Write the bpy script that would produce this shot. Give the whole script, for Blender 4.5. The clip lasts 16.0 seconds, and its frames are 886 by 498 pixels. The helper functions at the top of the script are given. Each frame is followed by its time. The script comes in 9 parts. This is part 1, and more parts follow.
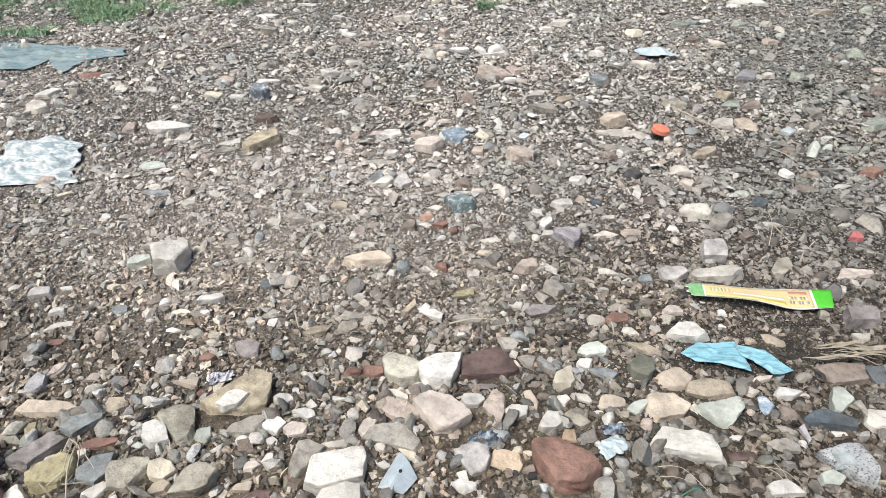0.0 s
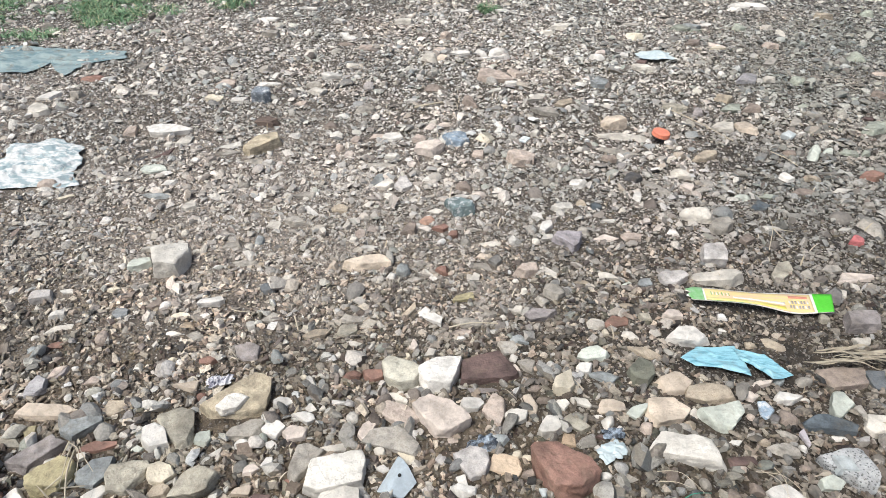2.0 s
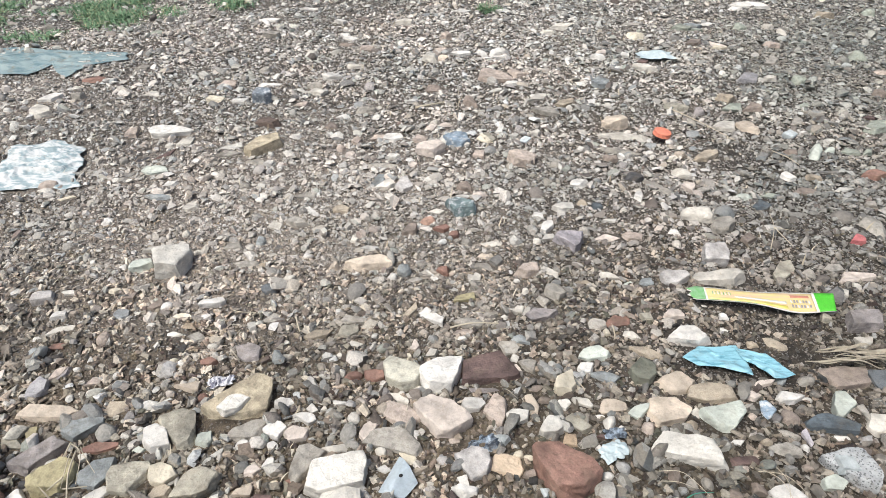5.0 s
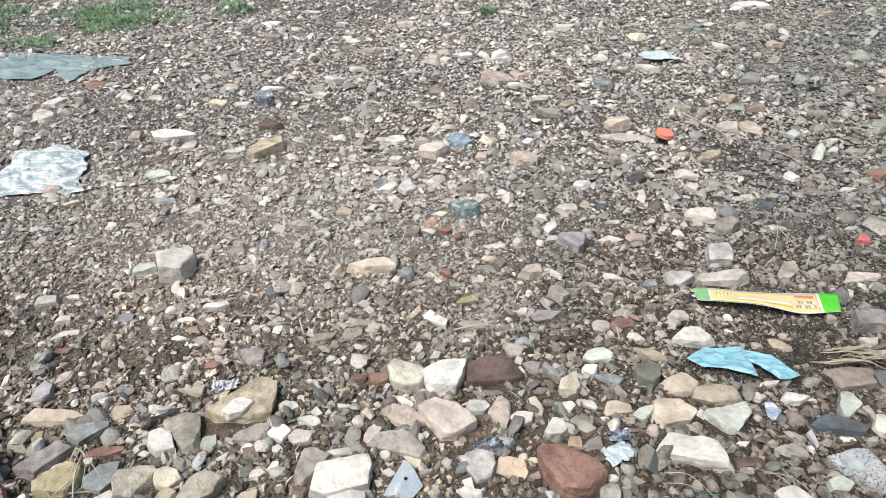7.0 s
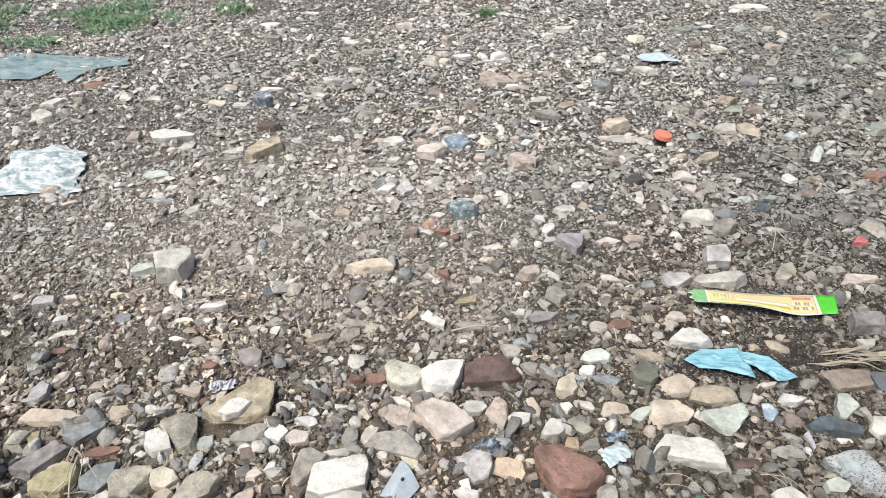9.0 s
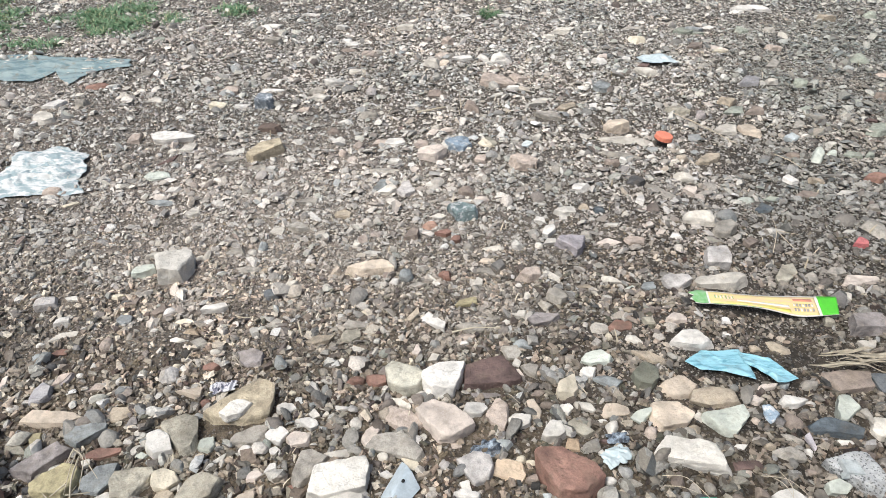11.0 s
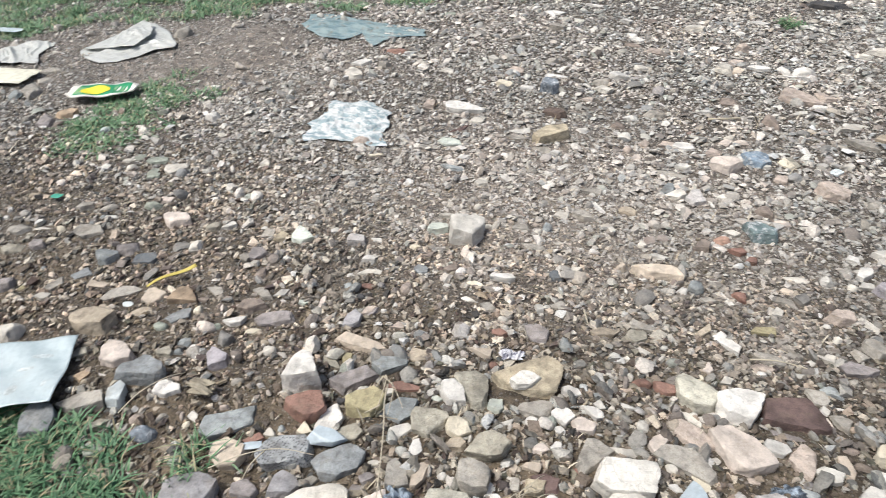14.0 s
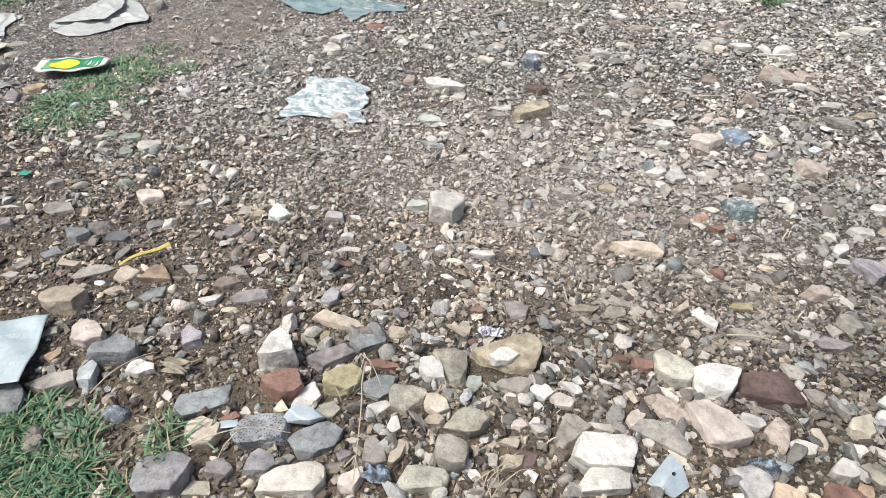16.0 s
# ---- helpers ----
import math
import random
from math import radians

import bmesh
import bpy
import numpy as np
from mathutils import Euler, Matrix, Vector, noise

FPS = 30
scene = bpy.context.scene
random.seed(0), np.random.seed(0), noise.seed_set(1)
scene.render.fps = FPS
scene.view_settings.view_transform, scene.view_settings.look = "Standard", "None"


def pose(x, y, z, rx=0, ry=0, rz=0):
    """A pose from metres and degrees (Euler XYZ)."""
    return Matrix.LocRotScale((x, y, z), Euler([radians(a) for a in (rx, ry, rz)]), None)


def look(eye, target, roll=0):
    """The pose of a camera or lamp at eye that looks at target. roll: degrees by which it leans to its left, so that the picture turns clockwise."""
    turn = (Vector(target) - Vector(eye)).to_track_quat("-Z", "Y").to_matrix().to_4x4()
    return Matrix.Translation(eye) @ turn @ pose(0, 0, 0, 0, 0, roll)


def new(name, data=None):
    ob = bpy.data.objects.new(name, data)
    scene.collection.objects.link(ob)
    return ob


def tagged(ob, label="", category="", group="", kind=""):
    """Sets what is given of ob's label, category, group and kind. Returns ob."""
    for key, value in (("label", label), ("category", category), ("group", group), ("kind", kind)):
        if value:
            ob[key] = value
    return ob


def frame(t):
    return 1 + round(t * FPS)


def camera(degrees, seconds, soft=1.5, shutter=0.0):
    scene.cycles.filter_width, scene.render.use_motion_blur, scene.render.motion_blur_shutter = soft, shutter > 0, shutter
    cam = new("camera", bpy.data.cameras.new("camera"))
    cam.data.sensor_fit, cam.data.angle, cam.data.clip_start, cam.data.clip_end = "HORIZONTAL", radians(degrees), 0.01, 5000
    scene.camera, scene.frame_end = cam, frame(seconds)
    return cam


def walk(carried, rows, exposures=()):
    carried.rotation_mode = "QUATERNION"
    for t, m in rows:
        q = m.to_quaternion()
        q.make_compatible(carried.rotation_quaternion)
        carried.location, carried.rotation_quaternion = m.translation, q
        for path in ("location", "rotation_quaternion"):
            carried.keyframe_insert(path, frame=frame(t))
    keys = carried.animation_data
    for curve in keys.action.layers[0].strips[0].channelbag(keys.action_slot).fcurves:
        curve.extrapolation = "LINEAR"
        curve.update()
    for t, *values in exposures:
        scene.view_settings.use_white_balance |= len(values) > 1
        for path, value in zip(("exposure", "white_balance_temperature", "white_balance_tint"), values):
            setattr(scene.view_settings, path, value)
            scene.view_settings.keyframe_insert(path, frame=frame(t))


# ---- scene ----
import itertools

cam = camera(70.9, 16.0, soft=0.65, shutter=0.3)

EXPOSURE = (0.425, 6430, 7)
PATH = [
    (0, (0.036, 0.032, 0.688), (0.03, 1.61, -0.54), 1.1),
    (0.5, (0.037, 0.034, 0.69), (0.038, 1.615, -0.536), 1.0),
    (1, (0.038, 0.034, 0.69), (0.034, 1.618, -0.531), 1.0),
    (1.5, (0.038, 0.033, 0.69), (0.03, 1.617, -0.531), 1.0),
    (2, (0.038, 0.033, 0.69), (0.028, 1.616, -0.532), 1.1),
    (2.5, (0.038, 0.033, 0.689), (0.026, 1.616, -0.533), 1.0),
    (3, (0.038, 0.033, 0.69), (0.029, 1.615, -0.534), 1.1),
    (3.5, (0.038, 0.033, 0.689), (0.028, 1.616, -0.533), 1.0),
    (4, (0.039, 0.033, 0.689), (0.026, 1.616, -0.533), 0.9),
    (6.5, (0.039, 0.033, 0.69), (0.021, 1.619, -0.528), 0.7),
    (7, (0.038, 0.034, 0.691), (0.014, 1.62, -0.527), 0.3),
    (7.5, (0.04, 0.034, 0.69), (0.024, 1.62, -0.528), 0.5),
    (8, (0.041, 0.034, 0.691), (0.025, 1.62, -0.527), 0.6),
    (8.5, (0.04, 0.034, 0.69), (0.024, 1.62, -0.528), 0.6),
    (9, (0.04, 0.033, 0.69), (0.019, 1.622, -0.523), 0.5),
    (11.5, (0.041, 0.033, 0.691), (0.016, 1.625, -0.52), 0.4),
    (12, (0.04, 0.034, 0.691), (0.014, 1.626, -0.519), 0.4),
    (12.5, (0.04, 0.034, 0.691), (0.005, 1.629, -0.514), 0.1),
    (12.8, (0.035, 0.035, 0.691), (-0.028, 1.631, -0.513), -0.0),
    (13, (0.02, 0.032, 0.692), (-0.1, 1.63, -0.506), 0.2),
    (13.2, (-0.001, 0.029, 0.692), (-0.178, 1.618, -0.509), 0.6),
    (13.5, (-0.059, 0.013, 0.688), (-0.38, 1.58, -0.513), 0.9),
    (13.7, (-0.102, 0.005, 0.692), (-0.508, 1.536, -0.53), 1.2),
    (14, (-0.142, -0.006, 0.681), (-0.719, 1.463, -0.548), 0.0),
    (14.2, (-0.157, -0.011, 0.685), (-0.748, 1.435, -0.564), 0.3),
    (14.5, (-0.148, 0.002, 0.674), (-0.72, 1.446, -0.587), 0.5),
    (15, (-0.139, 0.002, 0.669), (-0.652, 1.451, -0.611), 1.0),
    (15.5, (-0.14, 0.0, 0.671), (-0.67, 1.45, -0.6), 0.8),
    (16, (-0.137, 0.0, 0.67), (-0.65, 1.452, -0.606), 1.1),
]
walk(cam, [(t, look(eye, target, roll)) for t, eye, target, roll in PATH], [(0.0, *EXPOSURE), (16.0, *EXPOSURE)])

# ---- light: a bright overcast day ----
world = bpy.data.worlds.new("overcast_sky")
scene.world = world
world.use_nodes = True
wn, wl = world.node_tree.nodes, world.node_tree.links
sky = wn.new("ShaderNodeTexSky")
sky.sky_type, sky.sun_disc = "NISHITA", False
sky.sun_elevation, sky.sun_rotation = radians(62), radians(-129)
sky.air_density, sky.dust_density, sky.ozone_density = 1.0, 6.0, 1.0
wl.new(sky.outputs["Color"], wn["Background"].inputs["Color"])
wn["Background"].inputs["Strength"].default_value = 0.090
sun = new("sun", bpy.data.lights.new("sun", "SUN"))
sun.data.energy, sun.data.angle, sun.data.color = 2.4, radians(18), (1.0, 0.98, 0.95)
sun.matrix_world = look((-3.6, -2.9, 8.6), (0, 0, 0))


# ---- materials ----
def material(name, rough=0.85):
    m = bpy.data.materials.new(name)
    m.use_nodes = True
    b = m.node_tree.nodes["Principled BSDF"]
    b.inputs["Roughness"].default_value = rough
    return m, m.node_tree.nodes, m.node_tree.links, b


def noise_node(n, l, vec, scale, detail=4.0, rough=0.6):
    t = n.new("ShaderNodeTexNoise")
    t.inputs["Scale"].default_value, t.inputs["Detail"].default_value = scale, detail
    t.inputs["Roughness"].default_value = rough
    l.new(vec, t.inputs["Vector"])
    return t.outputs["Fac"]


def ramp_node(n, l, fac, stops, interp="LINEAR"):
    r = n.new("ShaderNodeValToRGB")
    r.color_ramp.interpolation = interp
    e = r.color_ramp.elements
    while len(e) < len(stops):
        e.new(0.5)
    for el, (p, c) in zip(e, stops):
        el.position, el.color = p, (c[0], c[1], c[2], 1)
    l.new(fac, r.inputs["Fac"])
    return r.outputs["Color"]


def mix_node(n, l, mode, fac, a, b):
    m = n.new("ShaderNodeMix")
    m.data_type, m.blend_type = "RGBA", mode
    for sock, val in ((m.inputs["Factor"], fac), (m.inputs[6], a), (m.inputs[7], b)):
        if hasattr(val, "is_linked"):
            l.new(val, sock)
        elif isinstance(val, (int, float)):
            sock.default_value = val
        else:
            sock.default_value = (*val, 1)
    return m.outputs[2]


def math_node(n, l, op, a, b):
    m = n.new("ShaderNodeMath")
    m.operation = op
    for sock, val in zip(m.inputs, (a, b)):
        if hasattr(val, "is_linked"):
            l.new(val, sock)
        else:
            sock.default_value = val
    return m.outputs[0]


def bump_node(n, l, b, height, dist, strength=0.6):
    k = n.new("ShaderNodeBump")
    k.inputs["Strength"].default_value, k.inputs["Distance"].default_value = strength, dist
    l.new(height, k.inputs["Height"])
    l.new(k.outputs["Normal"], b.inputs["Normal"])


# the second, far soil tone is dark to stand for shade between stones
SOIL, FAR_SOIL = (0.185, 0.150, 0.103), (0.112, 0.098, 0.084)


def reach_from(n, l, v, x, y, sx, size, rough):
    """How far a place lies from (x, y), with a ragged outline."""
    sep = n.new("ShaderNodeSeparateXYZ")
    l.new(v, sep.inputs[0])
    dx = math_node(n, l, "MULTIPLY", math_node(n, l, "SUBTRACT", sep.outputs["X"], x), sx)
    dy = math_node(n, l, "SUBTRACT", sep.outputs["Y"], y)
    r = math_node(n, l, "SQRT", math_node(n, l, "ADD", math_node(n, l, "MULTIPLY", dx, dx), math_node(n, l, "MULTIPLY", dy, dy)), 0.0)
    return math_node(n, l, "ADD", r, math_node(n, l, "MULTIPLY", noise_node(n, l, v, size, 5), rough))


def far_fac(n, l, v):
    """0 on the damp ground near the first stones, rising to 0.9 beyond, in ragged patches."""
    r = reach_from(n, l, v, -0.1, 0.0, 0.38, 3.5, 1.3)
    return ramp_node(n, l, math_node(n, l, "MULTIPLY", r, 0.4), [(0.43, (0, 0, 0)), (0.61, (0.9, 0.9, 0.9))])


def damp_shade_fac(n, l, v):
    """A damp place beside the packet, darkened further for shaded gaps between its stones."""
    r = reach_from(n, l, v, 0.76, 0.66, 0.95, 4.0, 0.7)
    near = ramp_node(n, l, math_node(n, l, "MULTIPLY", r, 0.75), [(0.46, (0.48, 0.48, 0.48)), (0.98, (1, 1, 1))])
    # a second darkening along the far edge stands for shaded gaps there
    far = ramp_node(n, l, math_node(n, l, "MULTIPLY", reach_from(n, l, v, 1.65, 1.75, 1.0, 3.0, 0.8), 0.5), [(0.52, (0.52, 0.55, 0.54)), (0.80, (1, 1, 1))])
    return mix_node(n, l, "MULTIPLY", 1.0, near, far)


def dusty_fac(n, l, v):
    """A dry, dusty place in the middle, where the gravel is bedded in pale silt."""
    r = math_node(n, l, "MINIMUM", reach_from(n, l, v, -0.28, 1.08, 0.62, 5.0, 0.5), reach_from(n, l, v, -1.45, 1.42, 0.65, 5.0, 0.45))
    return ramp_node(n, l, r, [(0.42, (0.72, 0.72, 0.72)), (0.72, (0, 0, 0))])


def muted(c, keep):
    g = 0.35 * c[0] + 0.5 * c[1] + 0.15 * c[2]
    return tuple(g + (k - g) * keep for k in c)


def stone_material(name, base, vein=None, speck=0.0, dirt=0.5, rough=0.72, layered=0.0, keep=0.92):
    m, n, l, b = material(name, rough)
    co, oi = n.new("ShaderNodeTexCoord"), n.new("ShaderNodeObjectInfo")
    shift = n.new("ShaderNodeVectorMath")
    shift.operation = "MULTIPLY_ADD"
    l.new(oi.outputs["Random"], shift.inputs[0])
    shift.inputs[1].default_value = (7.3, 3.1, 5.7)
    l.new(co.outputs["Object"], shift.inputs[2])
    v = shift.outputs[0]
    pale = max(base) > 0.5
    broad, mid, grain = noise_node(n, l, v, 26, 4, 0.55), noise_node(n, l, v, 95, 5, 0.62), noise_node(n, l, v, 520, 3, 0.7)
    base = muted(base, keep)
    lo, hi = tuple(c * (0.80 if pale else 0.70) for c in base), tuple(min(0.86, c * 1.22) for c in base)
    col = ramp_node(n, l, broad, [(0.36, lo), (0.5, base), (0.64, hi)])
    if vein:
        band = noise_node(n, l, v, 70, 6, 0.75)
        col = mix_node(n, l, "MIX", ramp_node(n, l, band, [(0.52, (0, 0, 0)), (0.60, (0.9, 0.9, 0.9))]), col, vein)
    col = mix_node(n, l, "MULTIPLY", 0.5 if pale else 0.8, col, ramp_node(n, l, mid, [(0.34, (0.66, 0.655, 0.65)), (0.5, (1.0, 1.0, 1.0)), (0.66, (1.14, 1.13, 1.11))]))
    col = mix_node(n, l, "MULTIPLY", 0.25 if pale else 0.5, col, ramp_node(n, l, grain, [(0.36, (0.68, 0.67, 0.66)), (0.60, (1.08, 1.08, 1.08))]))
    height = math_node(n, l, "ADD", math_node(n, l, "MULTIPLY", grain, 0.18), math_node(n, l, "ADD", mid, math_node(n, l, "MULTIPLY", noise_node(n, l, v, 48, 4, 0.6), 1.5)))
    if layered:
        # layers of the rock, seen on broken faces
        lay = n.new("ShaderNodeMapping")
        lay.inputs["Scale"].default_value, lay.inputs["Rotation"].default_value = (1.0, 1.0, 6.0), (0.35, 0.2, 0)
        l.new(v, lay.inputs["Vector"])
        strata = noise_node(n, l, lay.outputs["Vector"], 55, 4, 0.6)
        col = mix_node(n, l, "MULTIPLY", layered, col, ramp_node(n, l, strata, [(0.36, (0.62, 0.61, 0.60)), (0.5, (1.0, 1.0, 1.0)), (0.64, (1.12, 1.11, 1.10))]))
        height = math_node(n, l, "ADD", height, math_node(n, l, "MULTIPLY", strata, layered))
    if speck:
        s = n.new("ShaderNodeTexVoronoi")
        s.inputs["Scale"].default_value = 300
        l.new(v, s.inputs["Vector"])
        spots = math_node(n, l, "ADD", s.outputs["Distance"], math_node(n, l, "MULTIPLY", mid, 0.55))
        col = mix_node(n, l, "MIX", ramp_node(n, l, spots, [(0.54, (speck, speck, speck)), (0.68, (0, 0, 0))]), col, (0.10, 0.105, 0.11))
    tone = math_node(n, l, "MULTIPLY_ADD", oi.outputs["Random"], 0.22)
    tone.node.inputs[2].default_value = 0.87
    col = mix_node(n, l, "MULTIPLY", 1.0, col, tone)
    stain = ramp_node(n, l, noise_node(n, l, v, 44, 7, 0.72), [(0.50, (0, 0, 0)), (0.68, (dirt, dirt, dirt))])
    col = mix_node(n, l, "MIX", stain, col, (0.19, 0.155, 0.112))
    crust = ramp_node(n, l, noise_node(n, l, v, 160, 6, 0.75), [(0.60 + 0.03 * pale, (0, 0, 0)), (0.70, (dirt * 1.2, dirt * 1.2, dirt * 1.2))])
    col = mix_node(n, l, "MIX", crust, col, (0.105, 0.084, 0.062))
    warp = n.new("ShaderNodeVectorMath")
    warp.operation = "MULTIPLY_ADD"
    l.new(mid, warp.inputs[0])
    warp.inputs[1].default_value = (0.02, 0.02, 0.02)
    l.new(v, warp.inputs[2])
    crack = n.new("ShaderNodeTexVoronoi")
    crack.feature = "DISTANCE_TO_EDGE"
    crack.inputs["Scale"].default_value = 34
    l.new(warp.outputs[0], crack.inputs["Vector"])
    line = ramp_node(n, l, crack.outputs["Distance"], [(0.0, (0.76, 0.75, 0.74)), (0.025, (1, 1, 1))])
    col = mix_node(n, l, "MULTIPLY", math_node(n, l, "GREATER_THAN", broad, 0.58), col, line)
    height = math_node(n, l, "ADD", height, math_node(n, l, "MULTIPLY", crust, 0.35))
    l.new(col, b.inputs["Base Color"])
    bump_node(n, l, b, height, 0.0032, 0.85)
    return m


STONE = {
    "wh": ((0.645, 0.62, 0.58), "chalk-white"), "cr": ((0.67, 0.60, 0.465), "cream"), "pg": ((0.57, 0.535, 0.475), "pale grey"),
    "gy": ((0.36, 0.335, 0.295), "warm grey"), "gyd": ((0.215, 0.208, 0.195), "dark grey"), "bg": ((0.288, 0.314, 0.320), "blue-grey"),
    "bgp": ((0.470, 0.515, 0.526), "pale blue-grey"), "bgd": ((0.135, 0.15, 0.165), "slate-dark"), "dk": ((0.070, 0.070, 0.074), "near-black"),
    "tn": ((0.41, 0.345, 0.26), "tan"), "tnp": ((0.552, 0.462, 0.366), "pale tan"), "tnb": ((0.40, 0.295, 0.195), "orange-brown"),
    "ts": ((0.475, 0.405, 0.285), "yellowish sandy"), "br": ((0.275, 0.222, 0.186), "pinkish brown"), "brd": ((0.141, 0.102, 0.084), "dark brown"),
    "rd": ((0.26, 0.145, 0.112), "brick-red"), "rdm": ((0.165, 0.108, 0.098), "maroon"), "rdb": ((0.46, 0.13, 0.135), "bright red"),
    "pk": ((0.49, 0.405, 0.345), "dull pink"), "pkp": ((0.626, 0.540, 0.475), "pale pinkish"), "pko": ((0.47, 0.285, 0.21), "salmon"),
    "oc": ((0.42, 0.37, 0.215), "ochre"), "ol": ((0.375, 0.35, 0.285), "olive-grey"), "gn": ((0.335, 0.365, 0.307), "greenish grey"),
    "gnp": ((0.494, 0.529, 0.471), "pale greenish"), "dg": ((0.154, 0.160, 0.125), "dark greenish"), "pu": ((0.315, 0.285, 0.28), "mauve-grey"),
    "pud": ((0.147, 0.118, 0.125), "dark purplish"), "vi": ((0.43, 0.40, 0.43), "lavender-grey"), "sl": ((0.245, 0.262, 0.272), "slate-grey"),
    "bls": ((0.19, 0.225, 0.265), "slate-blue"), "bl": ((0.262, 0.346, 0.435), "mottled blue"), "bd": ((0.102, 0.128, 0.151), "dark blue-grey"),
    "te": ((0.195, 0.275, 0.285), "dark teal"), "pl": ((0.575, 0.55, 0.503), "very pale grey"), "lv": ((0.33, 0.322, 0.335), "lavender-grey"), "pgo": ((0.50, 0.48, 0.40), "pale olive-grey"), "pgl": ((0.50, 0.475, 0.46), "pale mauve-grey"), "pch": ((0.64, 0.50, 0.36), "peach-coloured"), "sp": ((0.37, 0.385, 0.395), "speckled grey"),
}
MAT = {k: stone_material(k + "_stone", c, vein=(0.62, 0.64, 0.66) if k in ("bl", "te", "bls") else None, speck=0.9 if k == "sp" else 0.0,
                         dirt=0.2 if k in ("wh", "cr", "pl") else 0.36, layered=0.5 if k in ("sl", "bg", "rdm", "ts", "ol", "pu", "bd") else 0.0, keep=0.88 if k in ("pk", "pkp", "tn", "tnp", "tnb", "pko", "cr", "br", "ts") else 0.92) for k, (c, _) in STONE.items()}


def gravel_material(name, stops, scale, coat=0.0, mud=(9, 0.45, 0.70, 0.4)):
    m, n, l, b = material(name, 0.62)
    g, co = n.new("ShaderNodeNewGeometry"), n.new("ShaderNodeTexCoord")
    col = ramp_node(n, l, g.outputs["Random Per Island"], stops, "CONSTANT")
    v = co.outputs["Object"]
    grain = noise_node(n, l, v, scale, 4, 0.7)
    col = mix_node(n, l, "MULTIPLY", 0.85, col, ramp_node(n, l, grain, [(0.3, (0.62, 0.61, 0.6)), (0.62, (1.12, 1.12, 1.12))]))
    col = mix_node(n, l, "MULTIPLY", 1.0, col, ramp_node(n, l, noise_node(n, l, v, 3.2, 4), [(0.36, (0.78, 0.81, 0.81)), (0.5, (1.0, 1.0, 1.0)), (0.64, (1.16, 1.10, 1.06))]))
    silt = math_node(n, l, "MULTIPLY", dusty_fac(n, l, v), ramp_node(n, l, noise_node(n, l, v, 60, 4), [(0.38, (0.1, 0.1, 0.1)), (0.62, (0.75, 0.75, 0.75))]))
    col = mix_node(n, l, "MIX", silt, col, (0.45, 0.41, 0.37))
    col = mix_node(n, l, "MULTIPLY", 0.9, col, damp_shade_fac(n, l, v))
    if coat:
        # small stones lie under a coat of dry silt
        patchy = ramp_node(n, l, noise_node(n, l, v, 6, 5, 0.65), [(0.35, (0.35 * coat, 0.35 * coat, 0.35 * coat)), (0.6, (coat, coat, coat))])
        col = mix_node(n, l, "MIX", math_node(n, l, "MULTIPLY", patchy, far_fac(n, l, v)), col, (0.345, 0.312, 0.280))
    # near gravel darker, far gravel paler
    col = mix_node(n, l, "MULTIPLY", 1.0, col, ramp_node(n, l, far_fac(n, l, v), [(0.0, (0.86, 0.86, 0.85)), (0.9, (1.11, 1.11, 1.10))]))
    cover = ramp_node(n, l, noise_node(n, l, v, mud[0], 5, 0.65), [(mud[1], (0, 0, 0)), (mud[2], (mud[3], mud[3], mud[3]))])
    col = mix_node(n, l, "MIX", cover, col, mix_node(n, l, "MIX", far_fac(n, l, v), SOIL, (0.42, 0.39, 0.355)))
    l.new(col, b.inputs["Base Color"])
    bump_node(n, l, b, math_node(n, l, "ADD", grain, math_node(n, l, "MULTIPLY", noise_node(n, l, v, scale * 0.4, 3, 0.6), 1.6)), 0.0022, 0.8)
    return m


def palette(keys, keep=0.6):
    """Stone colours for loose gravel, pale ones raised and dark ones lowered for contrast."""
    return [(i / len(keys), tuple(min(v * (sum(STONE[k][0]) / 0.84) ** 0.25, 0.70) for v in muted(STONE[k][0], keep))) for i, k in enumerate(keys)]


def damp_palette(keys, keep):
    """Damp stones: darker and warmer in colour, every third one lighter."""
    return [(p, tuple(k * w * (0.78 if i % 3 else 1.08) for k, w in zip(c, (1.06, 1.0, 0.92)))) for i, (p, c) in enumerate(palette(keys, keep))]


GRAVEL = gravel_material("gravel", palette("gy pg br pl gyd tn gy pu pg gy pk bg pkp br gy tn wh sl pkp gn gyd brd ol gy pgl br gy bg pg gyd pgo pl".split()), 300)
FINE = gravel_material("fine_gravel", palette("gy br pg gyd tn br gy pkp wh gy ol pu brd pg pkp gn rd gy bg pl tn gyd pgl wh pg gy sl pl br".split()), 500, 0.3)
DAMP = gravel_material("damp_fine_gravel", damp_palette("gy br gyd pk brd ol pk pud brd pkp gy gyd br rdm pu pg bgd wh gyd br pk dg pkp brd gy wh tn pg pu dk br pl".split(), 0.8), 400, mud=(11, 0.48, 0.66, 0.75))
CLOD = gravel_material("soil_crumbs", [(i / 8, tuple(c * f for c in SOIL)) for i, f in enumerate((1.0, 0.7, 1.3, 0.9, 1.6, 1.1, 0.5, 1.4))], 600)


